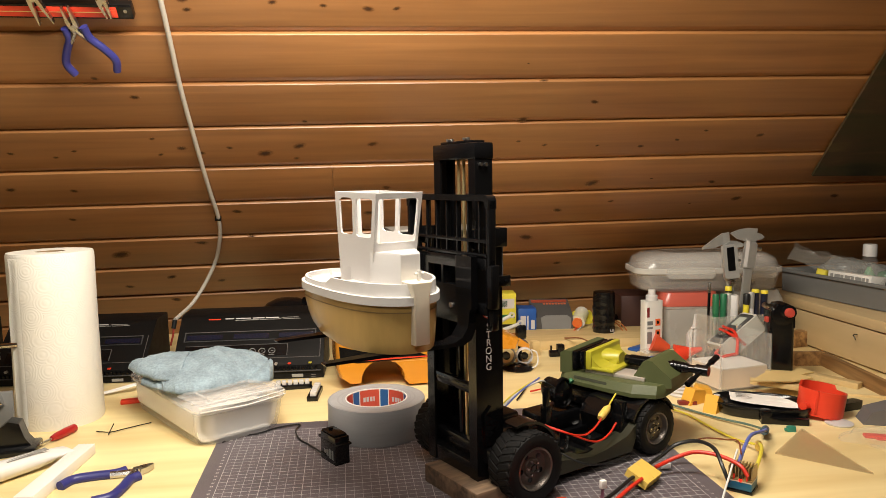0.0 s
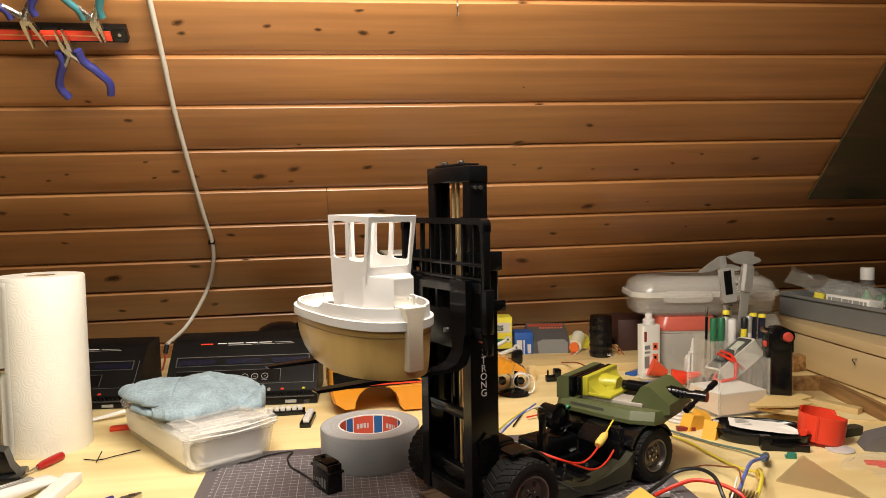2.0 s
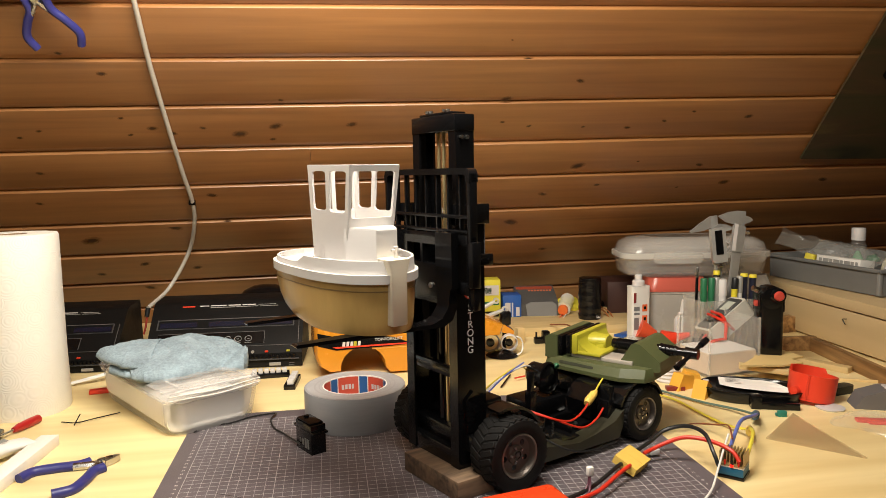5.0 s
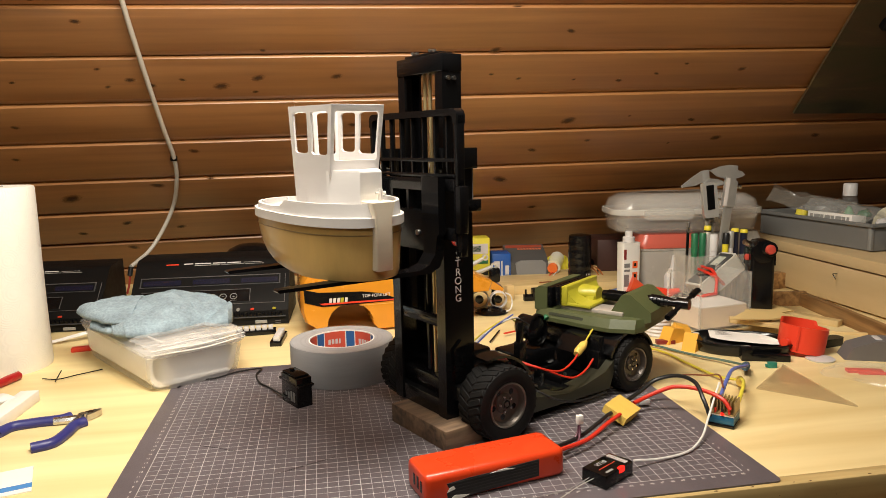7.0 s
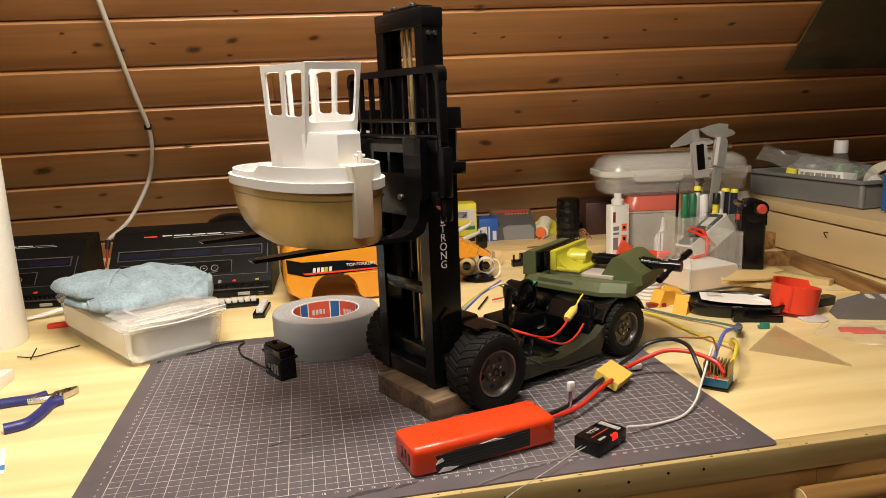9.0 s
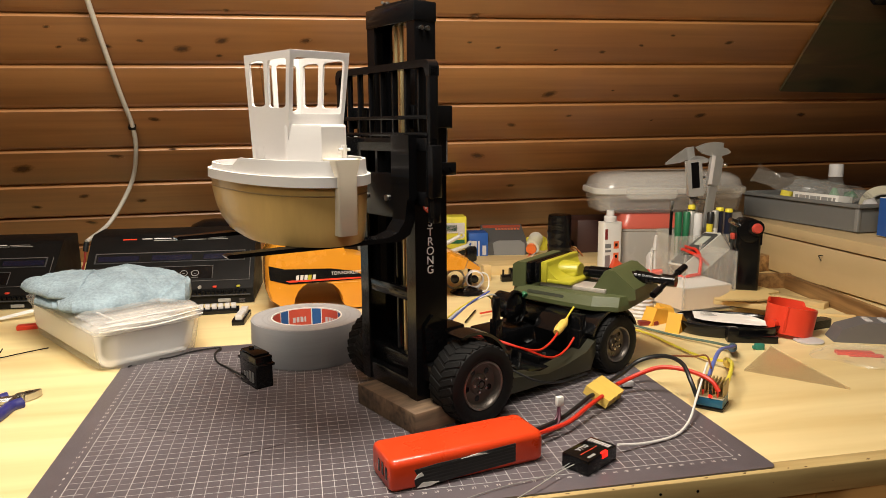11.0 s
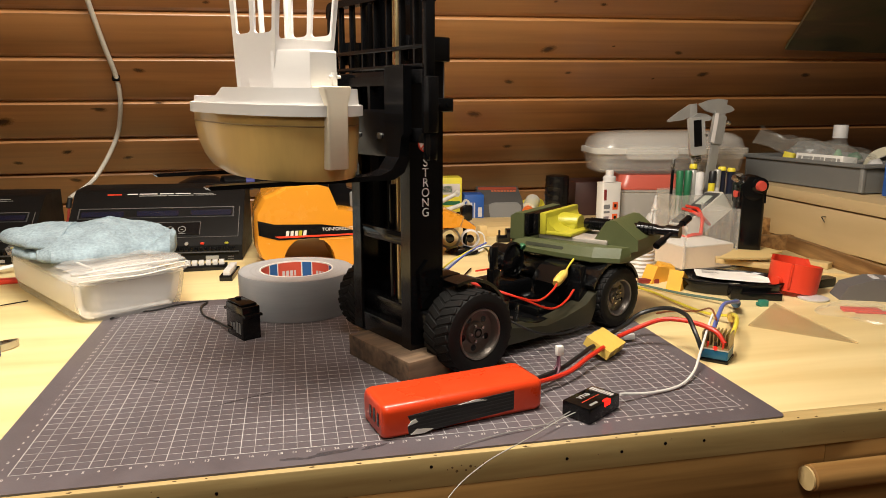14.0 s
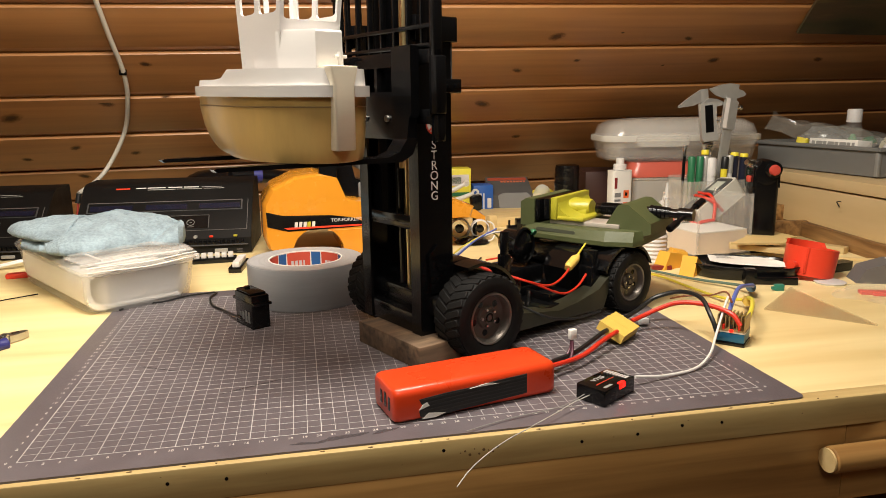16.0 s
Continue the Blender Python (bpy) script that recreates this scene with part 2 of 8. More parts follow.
def prism(bm, poly, z0, z1, w=0.0, m=None, seg=2):
    """A polygon in x, y raised from z0 to z1, then laid by m."""
    m = m or Matrix()
    low = [bm.verts.new(m @ Vector((x, y, z0))) for x, y in poly]
    high = [bm.verts.new(m @ Vector((x, y, z1))) for x, y in poly]
    n = len(poly)
    bm.faces.new(low[::-1])
    bm.faces.new(high)
    for i in range(n):
        bm.faces.new((low[i], low[(i + 1) % n], high[(i + 1) % n], high[i]))
    bevel_new(bm, low + high, w, seg)


SIDE = Matrix(((1, 0, 0, 0), (0, 0, 1, 0), (0, 1, 0, 0), (0, 0, 0, 1)))  # x, z profile, raised along y


def rod(bm, p, q, r, r2=None, seg=16):
    p, q = Vector(p), Vector(q)
    m = Matrix.Translation((p + q) / 2) @ (q - p).to_track_quat("Z", "Y").to_matrix().to_4x4()
    bmesh.ops.create_cone(bm, cap_ends=True, segments=seg, radius1=r, radius2=r if r2 is None else r2, depth=(q - p).length, matrix=m)


def lathe(bm, profile, seg=32, m=None):
    """Radius, height pairs turned about z."""
    m = m or Matrix()
    rings = []
    for r, z in profile:
        if r < 1e-6:
            rings.append([bm.verts.new(m @ Vector((0, 0, z)))])
        else:
            rings.append([bm.verts.new(m @ Vector((r * math.cos(a), r * math.sin(a), z))) for a in (2 * math.pi * k / seg for k in range(seg))])
    for a, b in zip(rings, rings[1:]):
        for k in range(seg):
            j = (k + 1) % seg
            f = [a[k % len(a)], a[j % len(a)], b[j % len(b)], b[k % len(b)]]
            f = [v for i, v in enumerate(f) if v not in f[:i]]
            if len(f) > 2:
                bm.faces.new(f)


def spline(points, steps=8):
    """Points along a smooth curve through the given ones."""
    p = [Vector(q) for q in points]
    p = [2 * p[0] - p[1], *p, 2 * p[-1] - p[-2]]
    out = []
    for i in range(1, len(p) - 2):
        for k in range(steps):
            t = k / steps
            out.append(0.5 * (2 * p[i] + (p[i + 1] - p[i - 1]) * t + (2 * p[i - 1] - 5 * p[i] + 4 * p[i + 1] - p[i + 2]) * t**2 + (3 * p[i] - 3 * p[i + 1] + p[i + 2] - p[i - 1]) * t**3))
    return out + [p[-2]]


def wire(bm, points, r, seg=8, steps=8, flat=1.0):
    pts = spline(points, steps) if steps else [Vector(q) for q in points]
    rings = []
    side = None
    for i, q in enumerate(pts):
        d = (pts[min(i + 1, len(pts) - 1)] - pts[max(i - 1, 0)]).normalized()
        if side is None:
            side = d.orthogonal().normalized()
        side = (side - d * side.dot(d)).normalized()
        up = d.cross(side)
        rings.append([bm.verts.new(q + r * (math.cos(a) * side + flat * math.sin(a) * up)) for a in (2 * math.pi * k / seg for k in range(seg))])
    for a, b in zip(rings, rings[1:]):
        for k in range(seg):
            bm.faces.new((a[k], a[(k + 1) % seg], b[(k + 1) % seg], b[k]))
    bm.faces.new(rings[0][::-1])
    bm.faces.new(rings[-1])


def rounded(w, h, r, n=4):
    """A rounded rectangle about the origin."""
    return [(sx * (w / 2 - r) + r * math.cos(a), sy * (h / 2 - r) + r * math.sin(a)) for sx, sy, a0 in ((1, 1, 0), (-1, 1, 90), (-1, -1, 180), (1, -1, 270)) for a in (radians(a0 + 90 * k / n) for k in range(n + 1))]


def loft(bm, rings, caps=True):
    vs = [[bm.verts.new(p) for p in ring] for ring in rings]
    n = len(vs[0])
    for a, b in zip(vs, vs[1:]):
        for k in range(n):
            bm.faces.new((a[k], a[(k + 1) % n], b[(k + 1) % n], b[k]))
    if caps:
        bm.faces.new(vs[0][::-1])
        bm.faces.new(vs[-1])
    return vs


def letters(name, body, size, mat, parent, m, depth=0.0002, label="", space=1.0):
    cu = bpy.data.curves.new(name, "FONT")
    cu.body, cu.size, cu.extrude, cu.align_x, cu.align_y, cu.space_character = body, size, depth, "CENTER", "CENTER", space
    tmp = new(name, cu)
    me = bpy.data.meshes.new_from_object(tmp.evaluated_get(bpy.context.evaluated_depsgraph_get()))
    bpy.data.objects.remove(tmp)
    me.materials.clear()
    me.materials.append(mat)
    ob = new(name, me)
    ob.parent = parent
    ob.matrix_local = m
    if label:
        ob["label"] = label
    return ob


# ---- the setting ----
SLOPE, WALL0 = -1.05, 1.138
UPW = Vector((0, SLOPE, 1)).normalized()  # up along the slope
OUT = Vector((0, -1, SLOPE)).normalized()  # out of the slope, into the room


def on_wall(x, z, off=0.0):
    """A frame on the slope: x along it, y up it, z out of it."""
    p = Vector((x, WALL0 + SLOPE * z, z)) + OUT * off
    return Matrix.Translation(p) @ Matrix((Vector((1, 0, 0)), UPW, OUT)).transposed().to_4x4()


TZ = -0.002  # table top
solo("tabletop", B((box, -0.9, 1.55, -0.014, 1.17, TZ - 0.024, TZ)), TABLE, Matrix(), "pale yellow plywood bench top with worn grain", "tabletop", kind="structure")
solo("edge_strip", B((box, -0.9, 1.55, -0.030, -0.014, TZ - 0.024, TZ + 0.0005, 0.0012)), EDGE, Matrix(), "pine lipping with nail holes along the bench", "edge strip", kind="structure")
strip = bpy.data.objects["edge_strip"]
NICK = material("dented_bare_wood", (0.16, 0.09, 0.035), 0.7, grain=(0.3, 300))
for k in range(46):
    x = -0.30 + 0.026 * k + 0.012 * math.sin(k * 7.3)
    w = 0.0008 + 0.0011 * abs(math.sin(k * 3.7)) if k % 3 else 0.0005
    nick = part("nick", B((prism, [(-w, 0), (w * 0.3, -w * 0.35), (w, 0), (w * 0.4, w * 0.45)], 0, 0.0005)), NICK, strip)
    nick.location = (x, -0.0292 + 0.002 * abs(math.sin(k * 1.9)), TZ + 0.0004) if k % 3 else (x, -0.0302, TZ - 0.003 - 0.012 * abs(math.sin(k * 2.3)))
    nick.rotation_euler = (0, 0, 0) if k % 3 else (math.pi / 2, 0, 0)
solo("bench_front", B((box, -0.9, 0.6137, -0.026, -0.006, -0.094, TZ - 0.0255, 0.0006)), OAK, Matrix(), "brown stained wooden bench front", "bench front", kind="structure")
for x0, x1 in ((-0.9, -0.87), (1.52, 1.55)):
    solo("bench_side", B((box, x0, x1, 0.021, 1.16, -0.75, TZ - 0.0245, 0.001)), OAK, Matrix(), "brown wooden side panel carrying the bench", "bench side", kind="structure")
solo("floor", B((box, -2.2, 2.6, -2.4, 1.3, -0.80, -0.75)), FLOORM, Matrix(), "brown wooden floor of the room", "floor", kind="structure")
solo("ceiling", B((box, -2.2, 2.6, -2.4, -0.46, 1.60, 1.66)), PLASTER, Matrix(), "plain pale ceiling", "ceiling", kind="structure")
solo("wall_south", B((box, -2.2, 2.6, -2.46, -2.4, -0.8, 1.66)), PLASTER, Matrix(), "plain pale room wall", "wall", kind="structure")
solo("wall_west", B((box, -2.26, -2.2, -2.4, 1.3, -0.8, 1.66)), PLASTER, Matrix(), "plain pale room wall", "wall", kind="structure")
solo("wall_east", B((box, 2.6, 2.66, -2.4, 1.3, -0.8, 1.66)), PLASTER, Matrix(), "plain pale room wall", "wall", kind="structure")
solo("wall_north", B((box, -2.2, 2.6, 1.24, 1.3, -0.8, 0.02)), PLASTER, Matrix(), "plain low knee wall behind the bench", "wall", kind="structure")

wall = solo("sloped_wall", B((box, -2.2, 2.6, -0.1, 2.36, -0.05, -0.012)), BOARD, on_wall(0, 0.0), "sloping attic lining of lacquered pine boards", "wall", kind="structure")


def board_mesh(length, pitch):
    """A tongue-and-groove board: flat face, bevelled upper edge, rounded lower edge and a narrow tongue."""
    prof = [(-0.0095, -0.012), (-0.0095, -0.0052), (-0.0085, -0.0046), (0.0008, -0.0004), (0.0020, 0.0), (pitch - 0.034, 0.0), (pitch - 0.0148, 0.0013), (pitch - 0.0134, 0.0012), (pitch - 0.0126, 0.0), (pitch - 0.0121, -0.0020), (pitch - 0.0119, -0.0062), (pitch - 0.004, -0.0064), (pitch - 0.004, -0.012)]
    bm = bmesh.new()
    m = Matrix(((0, 0, 1, -length / 2), (1, 0, 0, 0), (0, 1, 0, 0), (0, 0, 0, 1)))
    prism(bm, prof, 0, length, 0, m)
    return finish(bm, "board", BOARD, 25)


# Heights of the seams between boards, upwards; the boards were not sawn quite alike.
STEEP = math.hypot(1, SLOPE)
SEAMS = [0.1146, 0.1844, 0.2522, 0.3220, 0.3873, 0.4555, 0.5215, 0.5875]
SEAMS = [SEAMS[0] - 0.0690 * k for k in range(3, 0, -1)] + SEAMS + [SEAMS[-1] + 0.0663 * k for k in range(1, 14)]
JOINTS = {6: 0.14, 3: 0.24, 11: 0.46}  # butt joints that lie over the bench
for k, (low, high) in enumerate(zip(SEAMS, SEAMS[1:])):
    cut = JOINTS.get(k, -0.9 - 0.5 * math.sin(k * 2.7))
    for x0, x1 in ((-2.2, cut), (cut + 0.0008, 2.6)):
        ob = new("board", board_mesh(x1 - x0, (high - low) * STEEP))
        ob.matrix_world = on_wall(0.5, low + 0.0125 / STEEP, random.uniform(-0.0006, 0.0006)) @ Matrix.Rotation(0.0155, 4, "Z") @ Matrix.Translation(((x0 + x1) / 2 - 0.5, 0, 0))
        ob.parent = wall
        ob.matrix_parent_inverse = wall.matrix_world.inverted()

def knot_material():
    m = bpy.data.materials.new("pine_knot")
    m.use_nodes = True
    t = m.node_tree
    b = t.nodes["Principled BSDF"]
    b.inputs["Roughness"].default_value = 0.4
    co = t.nodes.new("ShaderNodeTexCoord")
    nz = t.nodes.new("ShaderNodeTexNoise")
    nz.inputs["Scale"].default_value = 2.5
    t.links.new(co.outputs["Object"], nz.inputs["Vector"])
    ln = t.nodes.new("ShaderNodeVectorMath")
    ln.operation = "LENGTH"
    t.links.new(co.outputs["Object"], ln.inputs[0])
    ad = t.nodes.new("ShaderNodeMath")
    ad.operation = "MULTIPLY_ADD"
    ad.inputs[1].default_value = 0.5
    t.links.new(nz.outputs[0], ad.inputs[0])
    t.links.new(ln.outputs["Value"], ad.inputs[2])
    r = t.nodes.new("ShaderNodeValToRGB")
    r.color_ramp.elements[0].position, r.color_ramp.elements[1].position = 0.45, 0.95
    r.color_ramp.elements[0].color, r.color_ramp.elements[1].color = (0.040, 0.014, 0.005, 1), (0.15, 0.058, 0.018, 1)
    t.links.new(ad.outputs[0], r.inputs[0])
    t.links.new(r.outputs[0], b.inputs["Base Color"])
    a = t.nodes.new("ShaderNodeMapRange")
    a.inputs["From Min"].default_value, a.inputs["From Max"].default_value = 0.55, 1.15
    a.inputs["To Min"].default_value, a.inputs["To Max"].default_value = 0.85, 0.0
    t.links.new(ad.outputs[0], a.inputs["Value"])
    t.links.new(a.outputs[0], b.inputs["Alpha"])
    return m

PKNOT = knot_material()
disc = bmesh.new()
bmesh.ops.create_circle(disc, cap_ends=True, segments=20, radius=1)
disc_me = finish(disc, "knot", PKNOT)
# x, height on the slope, half width
KNOTS = "-0.121 0.419 0.0090;-0.090 0.411 0.0080;-0.039 0.419 0.0060;0.021 0.409 0.0140;0.083 0.421 0.0120;0.076 0.400 0.0060;-0.049 0.301 0.0100;-0.133 0.237 0.0140;-0.030 0.248 0.0090;-0.214 0.157 0.0110;-0.112 0.144 0.0100;-0.307 0.136 0.0100;-0.221 0.098 0.0120;0.242 0.343 0.0090;0.214 0.423 0.0100;0.180 0.316 0.0130;0.209 0.292 0.0110;0.443 0.653 0.0100;0.204 0.615 0.0090;0.063 0.621 0.0070;-0.063 0.623 0.0100;-0.061 0.611 0.0070;-0.224 0.524 0.0060;0.554 0.227 0.0160;0.646 0.159 0.0100;0.281 0.123 0.0100;0.420 0.360 0.0080;1.120 0.390 0.0100;0.370 0.300 0.0100;0.137 0.618 0.0063;0.247 0.616 0.0063;0.199 0.642 0.0090;-0.173 0.498 0.0081;0.019 0.512 0.0063;0.096 0.461 0.0054;-0.166 0.435 0.0054;-0.159 0.409 0.0054;-0.437 0.351 0.0090;-0.331 0.347 0.0072;-0.357 0.292 0.0072;-0.335 0.406 0.0054;-0.297 0.214 0.0198;-0.301 0.416 0.0054;-0.405 0.413 0.0063;0.609 0.490 0.0081;0.486 0.425 0.0050;0.538 0.418 0.0056;0.643 0.416 0.0043;0.731 0.414 0.0068;0.800 0.425 0.0056;0.851 0.441 0.0050;0.968 0.432 0.0087;0.660 0.344 0.0149;0.784 0.351 0.0037;0.921 0.342 0.0087;0.605 0.288 0.0099;0.716 0.305 0.0068;0.897 0.296 0.0037;0.999 0.305 0.0124;1.231 0.306 0.0112;0.472 0.547 0.0025;0.506 0.522 0.0087;0.484 0.462 0.0112"
for i, row in enumerate(KNOTS.split(";")):
    x, z, r = map(float, row.split())
    ob = new("knot", disc_me)
    ob.matrix_world = on_wall(x, z, 0.0009) @ Matrix.Rotation(0.3 * math.sin(i * 5.1), 4, "Z") @ Matrix.Diagonal((r * 1.30, r * 0.66, 0.0002, 1))
    ob.parent = wall
    ob.matrix_parent_inverse = wall.matrix_world.inverted()

# ---- cutting mat ----
mat_t = thing("cutting_mat", pose(0, 0, 0), "dark grey cutting mat with white centimetre grid on the bench", "cutting mat")
part("sheet", B((prism, [(x + 0.275, y + 0.2025) for x, y in rounded(0.60, 0.455, 0.006)], TZ, 0.0, 0.0005)), MATGREY, mat_t)
gl = bmesh.new()
for i in range(56):
    w = 0.00030 if i % 5 == 0 else 0.00018
    stops = [(0.0, 0.40)]
    if i in (3,):
        stops = [(0.0, 0.022), (0.05, 0.345), (0.37, 0.40)]
    if i in (8,):
        stops = [(0.0, 0.025), (0.045, 0.40)]
    for a, c in stops:
        box(gl, i / 100 - w, i / 100 + w, a, c, 0.0, 0.00016)
for j in range(41):
    w = 0.00030 if j % 5 == 0 else 0.00017
    for a, c in ([(0.0, 0.016), (0.026, 0.55)] if j == 5 else [(0.0, 0.55)]):
        box(gl, a, c, j / 100 - w, j / 100 + w, 0.00004, 0.00018)
tagged(part("printed_grid", gl, material("faded_grid_ink", (0.52, 0.50, 0.50), 0.6, grain=(0.25, 60)), mat_t, "printed white grid lines"), kind="stuff")
for i in range(0, 56):
    letters("number", str(i), 0.0040, WHITEINK, mat_t, pose(i / 100 - 0.002, -0.0055, 0.0001), 0.00008)
for j in range(0, 41):
    letters("number", str(j), 0.0040, WHITEINK, mat_t, pose(-0.0065, j / 100, 0.0001), 0.00008)
    letters("number", str(j), 0.0040, WHITEINK, mat_t, pose(0.5565, j / 100, 0.0001), 0.00008)

SMUDGE = material("dark_mat_smudge", (0.045, 0.036, 0.040), 0.5, alpha=0.2, grain=(0.4, 60))
for x, y, a, b, t in ((0.215, -0.012, 0.018, 0.0028, 8), (0.190, -0.016, 0.012, 0.0018, -6), (0.245, -0.009, 0.010, 0.0022, 14), (0.150, 0.10, 0.030, 0.0012, 24), (0.060, 0.16, 0.024, 0.0010, -30), (0.30, 0.12, 0.026, 0.0010, 12)):
    sm = part("scuff", B((prism, [(a * math.cos(k * 0.524) * (1 + 0.25 * math.sin(k * 2.1)), b * math.sin(k * 0.524) * (1 + 0.3 * math.cos(k * 1.7))) for k in range(12)], 0, 0.00005)), SMUDGE, mat_t)
    sm.matrix_local = pose(x, y, 0.0002, 0, 0, t)

# ---- forklift chassis ----
# Its own axes: x ahead to the forks, y to the side that faces the room, z up.
TURN = math.degrees(math.atan2(-0.436, -0.9))
FO = pose(0.36, 0.121, 0.0, 0, 0, TURN)
VC = -0.085
LIFT = 0.187  # top of the forks
STAGE = 0.045  # how far the inner mast stands out beyond its low place
fork = thing("forklift_model", FO, "black radio-controlled forklift chassis with tall mast on a wooden block", "model forklift")


def wheel(name, u, v, r, w, side):
    base = new(name)
    base.empty_display_size = 0.01
    base.parent = fork
    base.matrix_local = pose(u, v, r, 90 if side > 0 else -90, 0, 0)
    bm = bmesh.new()
    lathe(bm, [(r * 0.60, -w / 2 * 0.9), (r * 0.70, -w / 2 * 1.03), (r * 0.84, -w / 2 * 1.03), (r * 0.94, -w / 2 * 0.95), (r * 0.97, -w / 2 * 0.7), (r * 0.97, w / 2 * 0.7), (r * 0.94, w / 2 * 0.95), (r * 0.84, w / 2 * 1.03), (r * 0.70, w / 2 * 1.03), (r * 0.62, w / 2 * 0.94), (r * 0.60, w / 2 * 0.7), (r * 0.60, -w / 2 * 0.9)], 48)
    part("tyre", bm, RUBBER, base, "black treaded rubber tyre")
    n = 28
    tread = bmesh.new()
    for k in range(n):
        for s in (1, -1):
            a = 2 * math.pi * (k + (0.5 if s < 0 else 0)) / n
            mm = Matrix.Rotation(a, 4, "Z") @ Matrix.Translation((r * 0.965, 0, s * w * 0.225)) @ Matrix.Rotation(s * 0.40, 4, "X")
            box(tread, -0.0016, r * 0.026, -r * 0.078, r * 0.078, -w * 0.235, w * 0.235, 0.0006, 1, mm)
    part("tread", tread, RUBBER, base)
    bm = bmesh.new()
    lathe(bm, [(r * 0.585, -w * 0.40), (r * 0.60, w * 0.44), (r * 0.565, w * 0.46), (r * 0.53, w * 0.41), (r * 0.495, w * 0.27), (r * 0.46, w * 0.25), (r * 0.27, w * 0.26), (r * 0.24, w * 0.32), (r * 0.13, w * 0.33), (r * 0.12, w * 0.38), (0, w * 0.39)], 40)
    part("rim", bm, RIM, base, "dull steel dish rim")
    part("rim_lip", B((lathe, [(r * 0.555, w * 0.44), (r * 0.60, w * 0.455), (r * 0.60, w * 0.475), (r * 0.575, w * 0.485), (r * 0.555, w * 0.47), (r * 0.555, w * 0.44)], 48)), RIMLIP, base, "bright rolled rim edge")
    part("hub", B((lathe, [(r * 0.125, w * 0.34), (r * 0.120, w * 0.375), (r * 0.09, w * 0.395), (r * 0.07, w * 0.39), (r * 0.07, w * 0.34)], 28)), BLACKM, base)
    for k in range(5):
        a = 2 * math.pi / 5 * k + 0.2
        c = Vector((math.cos(a) * r * 0.365, math.sin(a) * r * 0.365, w * 0.235))
        part("vent_hole", B((rod, c, c + Vector((0, 0, w * 0.026)), r * 0.075, None, 14)), BLACKM, base)
    for k in range(5):
        a = 2 * math.pi / 5 * k
        c = Vector((math.cos(a) * r * 0.19, math.sin(a) * r * 0.19, w * 0.32))
        part("wheel_nut", B((rod, c, c + Vector((0, 0, w * 0.06)), r * 0.035, None, 6)), STEEL, base)
    return base


FWU = 0.009  # front axle
wheel("front_wheel", FWU, -0.008, 0.0400, 0.038, -1)
wheel("front_wheel", FWU, 2 * VC + 0.008, 0.0400, 0.038, 1)
wheel("rear_wheel", -0.209, -0.021, 0.0345, 0.032, -1)
wheel("rear_wheel", -0.209, 2 * VC + 0.021, 0.0345, 0.032, 1)

# frame, axles, fenders
bm = bmesh.new()
prism(bm, [(0.03, 0.028), (0.035, 0.05), (-0.05, 0.045), (-0.08, 0.022), (-0.155, 0.020), (-0.185, 0.045), (-0.245, 0.048), (-0.25, 0.03), (-0.17, 0.012), (-0.06, 0.012)], VC - 0.052, VC + 0.052, 0.002, SIDE)
box(bm, -0.06, 0.045, VC - 0.060, VC + 0.060, 0.04, 0.058, 0.002)
part("frame", bm, BLACKP, fork)
for s in (1, -1):
    y0 = VC + s * 0.052
    prof = [(-0.03, 0.012), (-0.168, 0.012), (-0.176, 0.030), (-0.176, 0.046), (-0.160, 0.034), (-0.128, 0.026), (-0.10, 0.022), (-0.04, 0.03)]
    part("side_skirt", B((prism, prof, min(y0, y0 + s * 0.022), max(y0, y0 + s * 0.022), 0.0015, SIDE)), material("olive_skirt_plastic", (0.030, 0.029, 0.017), 0.45, grain=(0.2, 50)) if s > 0 else BLACKP, fork)
    part("front_axle", B((rod, (FWU, VC, 0.0400), (FWU, VC + s * 0.07, 0.0400), 0.006)), BLACKM, fork)
    part("rear_axle", B((rod, (-0.209, VC, 0.0345), (-0.209, VC + s * 0.07, 0.0345), 0.005)), BLACKM, fork)
    for ux, uz, r, a0, a1 in ((FWU, 0.0400, 0.0455, 72, 152), (-0.209, 0.0345, 0.0395, 20, 160)):
        arc = [(ux + rr * math.cos(radians(a)), uz + rr * math.sin(radians(a))) for rr, rng in ((r, range(a0, a1 + 1, 8)), (r + 0.003, range(a1, a0 - 1, -8))) for a in rng]
        ya = VC + s * (0.058 if ux > 0 else 0.044)
        yb = VC + s * (0.080 if ux > 0 else 0.074)
        part("fender", B((prism, arc, min(ya, yb), max(ya, yb), 0.0006, SIDE, 1)), BLACKP, fork)
# deck plate ahead, steering bits, motor
part("front_deck", B((box, -0.045, 0.03, VC - 0.045, VC + 0.045, 0.056, 0.066, 0.002), (box, -0.03, 0.01, VC - 0.02, VC + 0.02, 0.066, 0.078, 0.003)), BLACKP, fork)
part("motor", B((lathe, [(0, -0.030), (0.018, -0.030), (0.022, -0.026), (0.0225, -0.004), (0.029, 0.0), (0.029, 0.004), (0.026, 0.0055), (0.024, 0.003), (0.016, 0.006), (0.007, 0.008), (0, 0.008)], 40, Matrix.Translation((-0.139, VC - 0.022, 0.070)) @ Matrix.Diagonal((0.56, 1, 0.72, 1)) @ Matrix.Rotation(-math.pi / 2, 4, "X") @ Matrix.Rotation(math.pi / 2, 4, "Z"))), BLACKM, fork, "glossy black round drive housing")
part("gearbox", B((box, -0.165, -0.100, VC - 0.060, VC - 0.012, 0.024, 0.046, 0.004)), BLACKM, fork, "black gear case")
